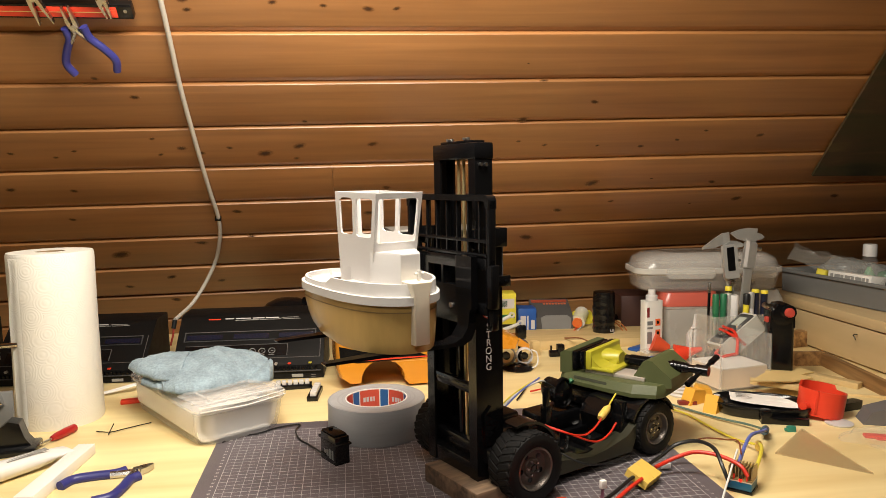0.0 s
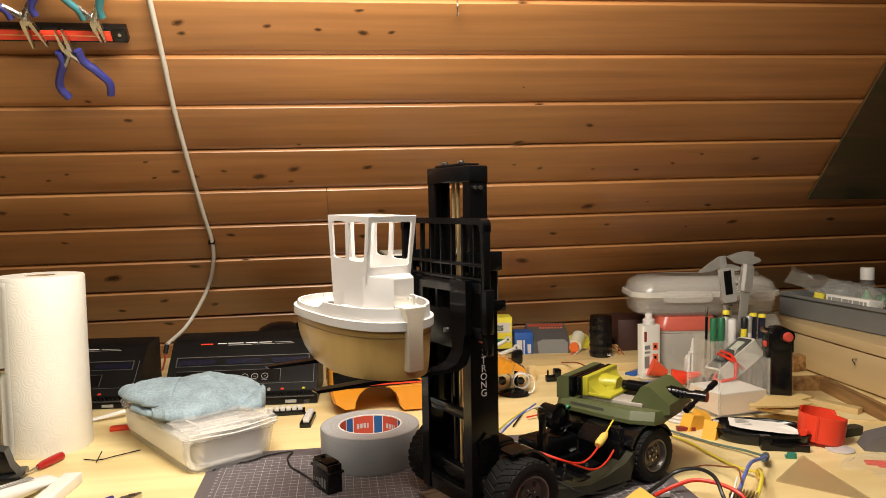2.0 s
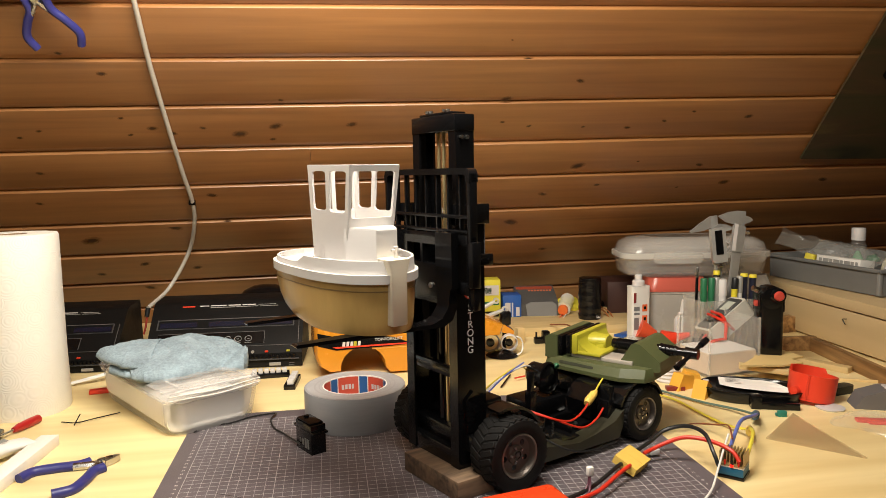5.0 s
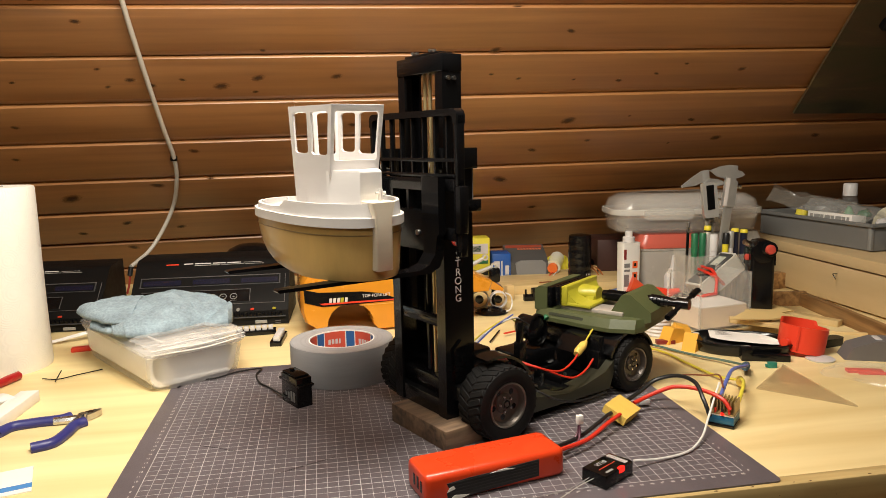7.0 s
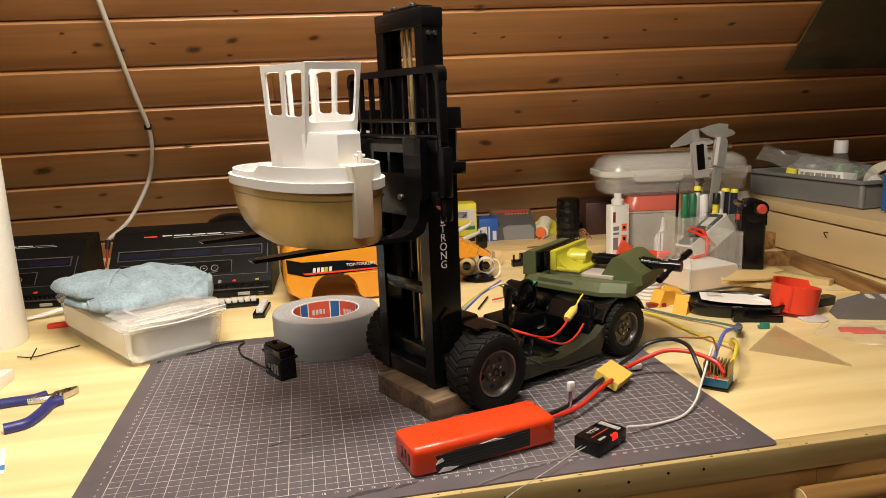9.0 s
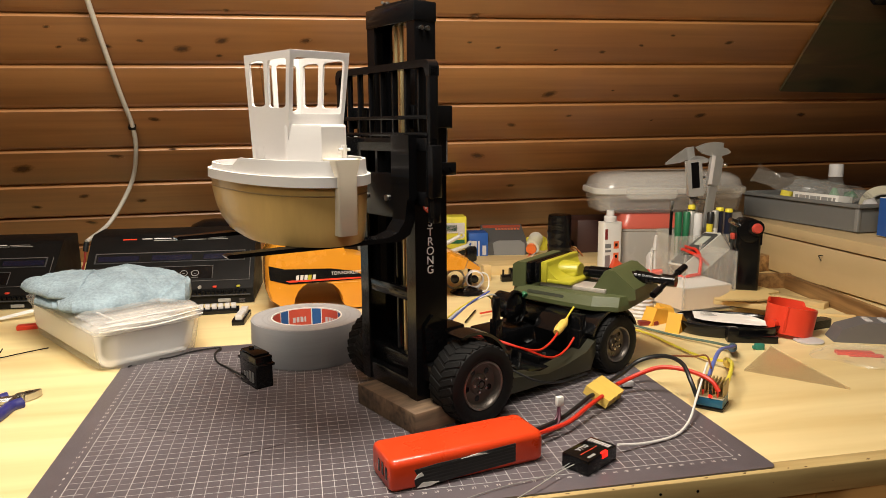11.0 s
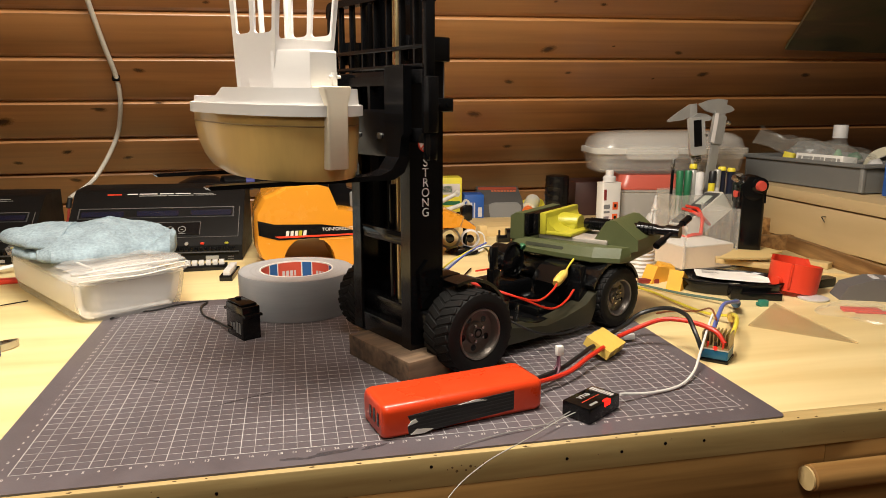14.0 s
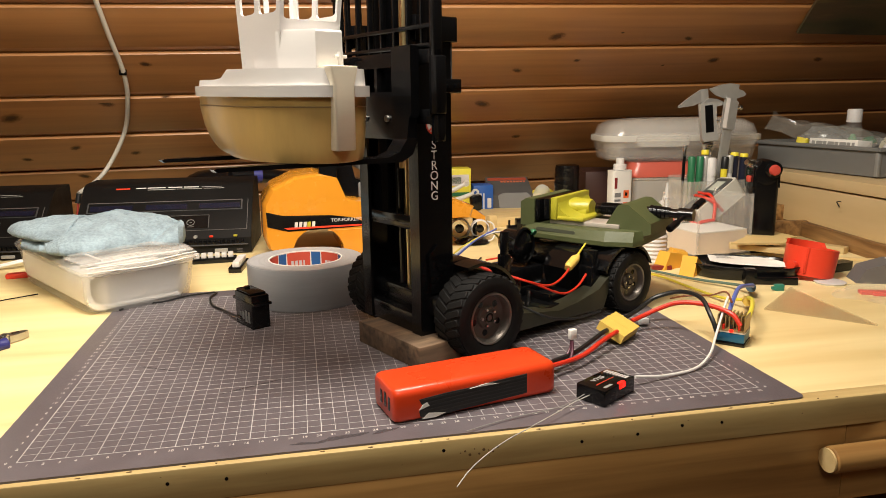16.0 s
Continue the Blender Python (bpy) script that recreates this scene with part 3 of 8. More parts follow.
part("green_cap", B((lathe, [(0, 0), (0.0035, 0), (0.0040, 0.002), (0.0030, 0.005), (0, 0.0055)], 16, pose(-0.152, VC - 0.016, 0.083, 60, 0, 0))), GREENP, fork, "small green plastic cap")
for k, (u, v, h) in enumerate(((-0.100, 0.030, 0.034), (-0.128, 0.040, 0.031), (-0.075, 0.046, 0.030))):
    part("pan_screw", B((rod, (u, VC + v, 0.024), (u, VC + v, h), 0.0022, None, 10)), STEEL, fork)
part("pan_rib", B((box, -0.150, -0.070, VC + 0.012, VC + 0.015, 0.024, 0.034, 0.0006), (box, -0.112, -0.109, VC - 0.010, VC + 0.050, 0.024, 0.032, 0.0006), (box, -0.150, -0.118, VC + 0.022, VC + 0.046, 0.024, 0.029, 0.001)), BLACKP, fork)
part("inner_guard", B((prism, [(-0.176 + 0.040 * math.cos(radians(a)) * 0.9, 0.032 + 0.040 * math.sin(radians(a))) for a in range(30, 171, 14)] + [(-0.205, 0.030), (-0.150, 0.030)], VC + 0.006, VC + 0.044, 0.002, SIDE)), BLACKM, fork, "shiny black rounded inner guard")
for k in range(3):
    part("cable_tie", B((wire, [(-0.158 - 0.012 * k, VC + 0.0455, 0.050), (-0.166 - 0.010 * k, VC + 0.046, 0.062), (-0.176 - 0.006 * k, VC + 0.0445, 0.070)], 0.0007)), BLACKP, fork)
part("floor_pan", B((box, -0.155, -0.04, VC - 0.05, VC + 0.062, 0.018, 0.024, 0.001)), BLACKP, fork)
part("rear_box", B((box, -0.235, -0.175, VC - 0.045, VC + 0.045, 0.045, 0.068, 0.003)), BLACKP, fork)
part("post", B((box, -0.0755, -0.0685, VC + 0.018, VC + 0.025, 0.05, 0.100, 0.0012), (box, -0.0770, -0.0670, VC + 0.016, VC + 0.027, 0.05, 0.076, 0.0012)), BLACKP, fork)
part("brace", B((box, -0.172, -0.163, VC + 0.046, VC + 0.062, 0.02, 0.073, 0.0015), (box, -0.176, -0.160, VC + 0.044, VC + 0.063, 0.02, 0.056, 0.0015)), BLACKP, fork)

# mast: outer rails
MU, HW = 0.0545, 0.0495  # front of the mast, half its width
for s in (1, -1):
    y = VC + s * HW
    bm = bmesh.new()
    # channel section
    sec = [(MU, 0.0), (MU, -s * 0.0145), (MU - 0.003, -s * 0.0145), (MU - 0.003, -s * 0.004), (MU - 0.034, -s * 0.004), (MU - 0.034, -s * 0.0145), (MU - 0.037, -s * 0.0145), (MU - 0.037, 0.0)]
    sec = [(a, y + b) for a, b in sec]
    if s < 0:
        sec = sec[::-1]
    prism(bm, sec, 0.0215, 0.300, 0.0004, None, 1)
    part("outer_rail", bm, BLACKM, fork)
    part("rail_cap", B((box, MU - 0.041, MU + 0.003, min(y - s * 0.008, y + s * 0.005), max(y - s * 0.008, y + s * 0.005), 0.281, 0.302, 0.001)), BLACKM, fork)
    # inner rail
    yi = VC + s * 0.0405
    sec = [(MU - 0.0085, yi), (MU - 0.0085, yi - s * 0.0125), (MU - 0.0115, yi - s * 0.0125), (MU - 0.0115, yi - s * 0.003), (MU - 0.029, yi - s * 0.003), (MU - 0.029, yi - s * 0.010), (MU - 0.032, yi - s * 0.010), (MU - 0.032, yi)]
    if s < 0:
        sec = sec[::-1]
    part("inner_rail", B((prism, sec, 0.075 + STAGE, 0.344 + STAGE, 0.0004, None, 1)), BLACKM, fork)
part("mast_foot", B((box, MU - 0.036, MU - 0.001, VC - HW + 0.001, VC + HW - 0.001, 0.0215, 0.040, 0.001)), BLACKM, fork)
part("cross_bar", B((box, MU - 0.006, MU - 0.001, VC - 0.037, VC + 0.037, 0.118, 0.130, 0.0008)), BLACKM, fork)
part("cross_bar", B((box, MU - 0.039, MU - 0.034, VC - 0.047, VC + 0.047, 0.20, 0.225, 0.0008)), BLACKM, fork)
part("cross_bar", B((box, MU - 0.039, MU - 0.034, VC - 0.047, VC + 0.047, 0.06, 0.085, 0.0008)), BLACKM, fork)
part("inner_top", B((box, MU - 0.033, MU - 0.0075, VC - 0.0415, VC + 0.0415, 0.332 + STAGE, 0.350 + STAGE, 0.0015), (box, MU - 0.030, MU - 0.011, VC - 0.030, VC + 0.030, 0.350 + STAGE, 0.353 + STAGE, 0.001)), BLACKM, fork)
for dy in (-0.020, 0.012):
    part("top_bolt", B((rod, (MU - 0.022, VC + dy, 0.3545 + STAGE), (MU - 0.010, VC + dy + 0.006, 0.3545 + STAGE), 0.0016, None, 10), (rod, (MU - 0.018, VC + dy + 0.002, 0.353 + STAGE), (MU - 0.018, VC + dy + 0.002, 0.3565 + STAGE), 0.003, None, 12)), STEEL, fork, "bare steel bolt")
part("side_bolt", B((rod, (MU - 0.015, VC + 0.0405, 0.326 + STAGE), (MU - 0.015, VC + 0.0435, 0.326 + STAGE), 0.0022, None, 12), (rod, (MU - 0.022, VC + 0.0405, 0.326 + STAGE), (MU - 0.022, VC + 0.0435, 0.326 + STAGE), 0.0022, None, 12)), STEEL, fork)
for dy in (-0.006, 0.003):
    part("lift_rod", B((rod, (MU - 0.020, VC + dy, 0.045), (MU - 0.020, VC + dy, 0.335 + STAGE), 0.0021, None, 12)), BRASS, fork, "thin brass lift rod")
part("cylinder", B((rod, (MU - 0.020, VC - 0.006, 0.04), (MU - 0.020, VC - 0.006, 0.17), 0.0045)), BLACKM, fork)
part("hose", B((rod, (MU - 0.0385, VC + HW - 0.002, 0.246), (MU - 0.0385, VC + HW - 0.002, 0.283), 0.0014, None, 10)), material("grey_hose", (0.12, 0.12, 0.12), 0.4), fork)
part("side_bracket", B((box, MU - 0.041, MU - 0.022, VC + HW, VC + HW + 0.0105, 0.238, 0.250, 0.001), (rod, (MU - 0.026, VC + HW + 0.0105, 0.244), (MU - 0.026, VC + HW + 0.0122, 0.244), 0.002), (rod, (MU - 0.035, VC + HW + 0.0105, 0.244), (MU - 0.035, VC + HW + 0.0122, 0.244), 0.002)), BLACKM, fork)
part("rail_screw", B((rod, (MU - 0.024, VC + HW, 0.230), (MU - 0.024, VC + HW + 0.0014, 0.230), 0.0022, None, 12)), STEEL, fork)
part("tilt_bracket", B((prism, [(MU - 0.030, 0.060), (MU - 0.010, 0.060), (MU - 0.008, 0.095), (MU - 0.018, 0.105), (MU - 0.032, 0.095)], VC + HW + 0.0003, VC + HW + 0.003, 0.0005, SIDE, 1), (rod, (MU - 0.020, VC + HW + 0.003, 0.085), (MU - 0.020, VC + HW + 0.0055, 0.085), 0.004)), BLACKM, fork)
# lettering down the rail, on its outer face
face = Matrix(((-1, 0, 0, 0), (0, 0, 1, 0), (0, 1, 0, 0), (0, 0, 0, 1)))
LU, LV = MU - 0.0172, VC + HW
for i, ch in enumerate("STRONG"):
    letters("letter", ch, 0.0112, WHITEINK, fork, Matrix.Translation((LU, LV + 0.0002, 0.1937 - i * 0.0090)) @ face, 0.0002, "white printed letter")
WZ = 0.2112
WARN = Matrix.Translation((LU, LV, WZ)) @ Matrix.Diagonal((0.72, 1, 0.72, 1))
part("warning_disc", B((lathe, [(0, 0.0003), (0.0112, 0.0003), (0.0112, 0)], 32, WARN @ Matrix.Rotation(-math.pi / 2, 4, "X"))), REDB, fork, "round red and white warning sticker")
part("warning_field", B((lathe, [(0, 0.0005), (0.0094, 0.0005), (0.0094, 0.0003)], 32, WARN @ Matrix.Rotation(-math.pi / 2, 4, "X"))), WHITEINK, fork)
part("warning_mark", B((box, -0.0022, 0.0022, 0.0005, 0.0007, -0.0070, 0.0030, 0, 1, WARN), (box, -0.0015, 0.0015, 0.0005, 0.0007, 0.0040, 0.0070, 0, 1, WARN), (box, -0.0055, 0.0055, 0.0005, 0.0007, -0.0005, 0.0010, 0, 1, WARN)), BLACKP, fork)
part("warning_bar", B((box, -0.0098, 0.0098, 0.0007, 0.0009, -0.0008, 0.0008, 0, 1, WARN @ Matrix.Rotation(radians(45), 4, "Y"))), REDB, fork)

# carriage with backrest and forks
CU, CF = 0.0555, 0.0650  # back and front of the backrest bars
BC, BH = -0.0768, 0.0803  # its middle and half its breadth
zc = LIFT
bm = bmesh.new()
for y0, y1, z0, z1 in ((-0.060, 0.060, 0.012, 0.053), (-0.060, 0.060, 0.0735, 0.0815), (-0.060, -0.0285, 0.053, 0.0735), (0.0285, 0.060, 0.053, 0.0735), (-0.002, 0.002, 0.053, 0.0735)):
    box(bm, CU, CU + 0.0085, VC + y0, VC + y1, zc + z0, zc + z1)
bmesh.ops.remove_doubles(bm, verts=bm.verts, dist=0.00005)
part("carriage_plate", bm, BLACKP, fork)
for s in (1, -1):
    part("carriage_bolt", B((rod, (CU + 0.0085, VC + s * 0.018, zc + 0.030), (CU + 0.0105, VC + s * 0.018, zc + 0.030), 0.0028, None, 14)), STEEL, fork)
for z0, z1 in ((0.026, 0.038), (0.074, 0.086)):
    part("carriage_bar", B((box, CU + 0.001, CU + 0.008, BC - BH, BC + BH, zc + z0, zc + z1, 0.001)), BLACKP, fork)
# backrest grid
for s in (1, -1):
    y0, y1 = BC + s * (BH - 0.0062), BC + s * BH
    part("backrest_side", B((box, CU, CF, min(y0, y1), max(y0, y1), zc + 0.070, zc + 0.147, 0.0014)), BLACKP, fork)
    y1 = BC + s * (BH + 0.0042)
    part("side_bracket_plate", B((box, CU - 0.0005, CF + 0.0010, min(y0, y1), max(y0, y1), zc + 0.034, zc + 0.080, 0.0015), (box, CU, CF - 0.001, min(y0, y1), max(y0, y1) - 0.001, zc + 0.012, zc + 0.034, 0.0012)), BLACKP, fork)
top = [(BC - BH, 0.138), (BC - BH, 0.146), (BC - BH + 0.0022, 0.1502), (BC - BH + 0.0062, 0.152), (BC + BH - 0.0062, 0.152), (BC + BH - 0.0022, 0.1502), (BC + BH, 0.146), (BC + BH, 0.138), (BC + BH - 0.0060, 0.138), (BC + BH - 0.0072, 0.1440), (BC + BH - 0.0105, 0.1456), (BC - BH + 0.0105, 0.1456), (BC - BH + 0.0072, 0.1440), (BC - BH + 0.0060, 0.138)]
part("backrest_top", B((prism, [(a, zc + b) for a, b in top], CU - 0.0004, CF + 0.0004, 0.0008, Matrix(((0, 0, 1, 0), (1, 0, 0, 0), (0, 1, 0, 0), (0, 0, 0, 1))), 1)), BLACKP, fork)
for dz in (0.0870, 0.1020):
    part("backrest_crossbar", B((box, CU + 0.0015, CF - 0.0015, BC - BH + 0.005, BC + BH - 0.005, zc + dz, zc + dz + 0.0036, 0.0006)), BLACKP, fork)
for k in range(7):
    y = BC - BH + 2 * BH * (k + 1) / 8
    part("backrest_bar", B((box, CU + 0.002, CF - 0.002, y - 0.0015, y + 0.0015, zc + 0.084, zc + 0.147, 0.0005)), BLACKP, fork)
for s in (1, -1):
    y = VC - 0.004 + s * 0.061
    prof = [(0.067, 0.0885, 0.014), (0.067, 0.034, 0.014), (0.067, 0.031, 0.0105), (0.067, 0.012, 0.0100), (0.072, 0.001, 0.0100), (0.083, -0.0045, 0.0100), (0.236, -0.0030, 0.0050), (0.238, -0.001, 0.0048), (0.236, 0.0, 0.0050), (0.096, 0.0, 0.0100), (0.085, 0.004, 0.0100), (0.0775, 0.014, 0.0100), (0.0755, 0.031, 0.0105), (0.0755, 0.034, 0.014), (0.0755, 0.0885, 0.014)]
    bm = bmesh.new()
    loft(bm, [[(u, y + e * h, zc + z) for u, z, h in prof] for e in (-1, 1)])
    part("fork_arm", bm, BLACKM, fork, "black steel fork blade", 30)
# wiring on the chassis
def fw(name, pts, r, mat, label=""):
    part(name, B((wire, pts, r)), mat, fork, label)
fw("red_wire", [(-0.035, VC + 0.03, 0.068), (-0.06, VC + 0.066, 0.058), (-0.085, VC + 0.070, 0.050), (-0.105, VC + 0.066, 0.050), (-0.122, VC + 0.062, 0.056), (-0.128, VC + 0.060, 0.060)], 0.0012, WIRER, "thin red wire")
fw("red_wire", [(-0.035, VC + 0.025, 0.069), (-0.065, VC + 0.066, 0.056), (-0.095, VC + 0.074, 0.042), (-0.115, VC + 0.072, 0.038), (-0.135, VC + 0.068, 0.042), (-0.150, VC + 0.064, 0.050)], 0.0012, WIRER, "thin red wire")
fw("black_wire", [(-0.055, VC + 0.06, 0.034), (-0.075, VC + 0.082, 0.022), (-0.11, VC + 0.084, 0.014), (-0.155, VC + 0.080, 0.012)], 0.0012, WIREB)
fw("yellow_wire", [(-0.149, VC + 0.052, 0.068), (-0.160, VC + 0.047, 0.072), (-0.178, VC + 0.038, 0.076)], 0.0011, WIREY)
part("yellow_plug", B((rod, (-0.126, VC + 0.060, 0.0595), (-0.131, VC + 0.058, 0.0615), 0.0036, 0.0050), (rod, (-0.131, VC + 0.058, 0.0615), (-0.144, VC + 0.054, 0.066), 0.0050, 0.0048), (rod, (-0.144, VC + 0.054, 0.066), (-0.151, VC + 0.052, 0.0685), 0.0046, 0.0018)), XT, fork, "yellow bullet plug sleeve")
fw("white_wire", [(-0.03, VC - 0.02, 0.068), (-0.07, VC - 0.03, 0.080), (-0.12, VC - 0.04, 0.085), (-0.16, VC - 0.06, 0.06)], 0.0011, WIREW)
fw("yellow_wire", [(-0.03, VC - 0.025, 0.067), (-0.07, VC - 0.035, 0.079), (-0.12, VC - 0.05, 0.082), (-0.16, VC - 0.07, 0.05)], 0.0011, WIREY)
fw("blue_wire", [(-0.03, VC - 0.015, 0.068), (-0.075, VC - 0.028, 0.083), (-0.12, VC - 0.045, 0.088)], 0.0011, WIREBL)

# ---- wooden block under the mast ----
solo("wooden_block", B((box, -0.004, 0.044, -0.103, 0.0, 0, 0.0212, 0.0012)), BLOCKW, FO @ Matrix.Translation((0.030, -0.0115, 0)), "dark brown hardwood block under the mast", "wood block")

# ---- boat ----
# It lies across the forks: x to the bow, which faces the room.
boat = thing("boat_model", FO @ Matrix.Translation((0.149, -0.102, LIFT + 0.0010)) @ Matrix.Rotation(radians(92), 4, "Z") @ Matrix.Rotation(radians(1.2), 4, "Y"), "half-built model tugboat, white deckhouse and tan hull, across the forks", "model boat")
HL, HB, NS = 0.100, 0.053, 48


def plan(u, full):
    """Half breadth along the boat; u from the stern at -1 to the bow at 1."""
    return full * max(0.0, 1 - abs(u) ** (2.5 if u > 0 else 3.2)) ** 0.5


def outline(ln, br, z, lift_bow=0.0, lift_stern=0.0, up=None):
    us = [math.sin(math.pi / 2 * (-1 + 2 * k / (NS // 2))) for k in range(NS // 2 + 1)]
    aft, fore = ln if isinstance(ln, tuple) else (ln, ln)
    wide = br if isinstance(br, tuple) else (br, br)

    def breadth(u):
        k = min(1.0, max(0.0, (u + 0.6) / 1.1))
        return plan(u, wide[0] + (wide[1] - wide[0]) * k * k * (3 - 2 * k))

    pts = [(u, breadth(u)) for u in us] + [(u, -breadth(u)) for u in us[-2:0:-1]]
    return [(u * (fore if u > 0 else aft), y, z + lift_bow * max(0, u) ** 2 + lift_stern * max(0, -u) ** 2 + (up(u * fore) if up else 0)) for u, y in pts]


# The sides stand upright over a sharp chine forward and round up towards the stern.
bm = bmesh.new()
loft(bm, [outline((HL * a, HL * f), (HB * b, HB * c), z, 0, ls) for a, f, b, c, z, ls in ((0.50, 0.93, 0.50, 0.86, 0.0, 0.004), (0.64, 0.955, 0.70, 0.915, 0.0006, 0.008), (0.76, 0.962, 0.84, 0.935, 0.004, 0.012), (0.85, 0.968, 0.91, 0.95, 0.011, 0.013), (0.92, 0.974, 0.955, 0.965, 0.022, 0.009), (0.97, 0.98, 0.985, 0.98, 0.037, 0.003), (0.985, 0.985, 0.99, 0.99, 0.052, 0.0))])
part("hull", bm, HULL, boat, "unpainted tan hull", 50)
bm = bmesh.new()
loft(bm, [outline(HL * 0.9835, HB * 0.9885, 0.0415), outline(HL * 0.989, HB * 0.993, 0.0418), outline(HL * 0.989, HB * 0.993, 0.0423), outline(HL * 0.9835, HB * 0.9885, 0.0426)], False)
part("waterline", bm, material("pencilled_line", (0.30, 0.20, 0.085), 0.5), boat)


def band(bm, z0, z1, ln, br, th, flare=1.0, up=None):
    o0, o1 = outline(ln, br, z0), outline(ln * flare, br * flare, z1, 0, 0, up)
    i1, i0 = outline(ln * flare - th, br * flare - th, z1, 0, 0, up), outline(ln - th, br - th, z0)
    vs = loft(bm, [o0, o1, i1, i0], False)
    n = len(vs[0])
    for k in range(n):
        bm.faces.new((vs[3][k], vs[3][(k + 1) % n], vs[0][(k + 1) % n], vs[0][k]))


bm = bmesh.new()
band(bm, 0.0492, 0.0575, HL * 1.02, HB * 1.035, 0.007)
part("rubbing_strake", bm, WHITEP, boat, "white rail round the deck", 60)
bm = bmesh.new()
band(bm, 0.0565, 0.0625, HL * 0.985, HB * 0.98, 0.0026, 0.985, lambda x: 0.0075 * min(1, max(0, (x + 0.002) / 0.014)))
part("bulwark", bm, WHITEP, boat, "", 50)
bm = bmesh.new()
loft(bm, [outline(HL * 0.97, HB * 0.96, 0.0535), outline(HL * 0.97, HB * 0.96, 0.0560)])
part("deck", bm, WHITEP, boat)
part("deck_hatch", B((box, -0.068, -0.052, -0.012, 0.012, 0.0560, 0.0564)), BLACKP, boat)
for x, y, w, d in ((-0.087, 0.0, 0.0012, 0.001), (-0.059, 0.040, 0.001, 0.0015), (-0.059, -0.040, 0.001, 0.0015)):
    part("deck_rib", B((box, x - w, x + w, y - d, y + d, 0.056, 0.0622)), WHITEP, boat)
# trunk cabin ahead of the wheelhouse, with a raised side deck round it
TR = [(0.012, -0.0264), (0.051, -0.0264), (0.083, -0.0115), (0.083, 0.0115), (0.051, 0.0264), (0.012, 0.0264)]
bm = bmesh.new()
loft(bm, [[(x + 0.004 * (x > 0.07), y * 1.35, z) for x, y in TR] for z in (0.056, 0.0655)])
part("side_deck", bm, WHITEP, boat, "", 25)
bm = bmesh.new()
CAB = [(0.040, -0.0235), (0.0475, -0.0238), (0.0485, -0.0264), (0.052, -0.0264), (0.083, -0.0115), (0.083, 0.0115), (0.052, 0.0264), (0.0485, 0.0264), (0.0475, 0.0238), (0.040, 0.0235)]
loft(bm, [[(0.04 + (x - 0.04) * s, y * s, z) for x, y in CAB] for s, z in ((1.0, 0.056), (0.990, 0.0965), (0.970, 0.0982))])
part("trunk_cabin", bm, WHITEP, boat, "", 25)


def panel(bm, p, th):
    p = [Vector(q) for q in p]
    n = (p[1] - p[0]).cross(p[3] - p[0]).normalized() * th
    vs = [bm.verts.new(q) for q in p] + [bm.verts.new(q + n) for q in p]
    for f in ((0, 1, 2, 3), (7, 6, 5, 4), (0, 4, 5, 1), (1, 5, 6, 2), (2, 6, 7, 3), (3, 7, 4, 0)):
        bm.faces.new([vs[i] for i in f])


ZT = 0.1565


def windowed(name, a0, a1, b0, b1, zlow, stops, sills):
    """A wheelhouse side from a0 to a1 at the foot and b0 to b1 at the top, with rounded openings between the stops."""
    a0, a1, b0, b1 = (Vector((*q, 0)) for q in (a0, a1, b0, b1))

    def at(s, z):
        k = (z - 0.056) / (ZT - 0.056)
        q = a0.lerp(a1, s).lerp(b0.lerp(b1, s), k)
        return Vector((q.x, q.y, z))

    bm = bmesh.new()
    th, z2, cr = -0.0020, ZT - 0.0058, 0.0026
    edges = [0.0] + [v for st in stops for v in st] + [1.0]
    panel(bm, (at(0, z2), at(1, z2), at(1, ZT), at(0, ZT)), th)
    for k in range(0, len(edges), 2):
        panel(bm, (at(edges[k], zlow), at(edges[k + 1], zlow), at(edges[k + 1], z2), at(edges[k], z2)), th)
    nrm = (at(1, zlow) - at(0, zlow)).cross(Vector((0, 0, 1))).normalized() * th
    for (s0, s1), z1 in zip(stops, sills):
        panel(bm, (at(s0, zlow), at(s1, zlow), at(s1, z1), at(s0, z1)), th)
        wd = (at(s1, z1) - at(s0, z1)).length
        for sa, sg in ((s0, 1), (s1, -1)):
            for za, zg in ((z1, 1), (z2, -1)):
                c = [at(sa, za)] + [at(sa + sg * cr / wd * (1 - math.sin(t)), za + zg * cr * (1 - math.cos(t))) for t in (0, 0.4, 0.8, 1.2, 1.57)]
                lo, hi = [bm.verts.new(q) for q in c], [bm.verts.new(q + nrm) for q in c]
                bm.faces.new(lo)
                bm.faces.new(hi[::-1])
                for i in range(len(c)):
                    j = (i + 1) % len(c)
                    bm.faces.new((lo[i], hi[i], hi[j], lo[j]))
    part(name, bm, WHITEP, boat, "", 20)


FX, RX, WB = 0.049, -0.015, 0.0248
FT, RT, WT = 0.0645, -0.021, 0.0275
windowed("front_wall", (FX, -WB), (FX, WB), (FT, -WT), (FT, WT), 0.095, [(0.065, 0.935)], [0.1065])
windowed("rear_wall", (RX, WB), (RX, -WB), (RT, WT), (RT, -WT), 0.056, [(0.09, 0.46), (0.54, 0.91)], [0.109, 0.109])
windowed("side_wall", (FX, WB), (RX, WB), (FT, WT), (RT, WT), 0.056, [(0.075, 0.47), (0.56, 0.90)], [0.1115, 0.1125])
windowed("side_wall", (RX, -WB), (FX, -WB), (RT, -WT), (FT, -WT), 0.056, [(0.10, 0.44), (0.53, 0.925)], [0.1125, 0.1115])
post = bmesh.new()
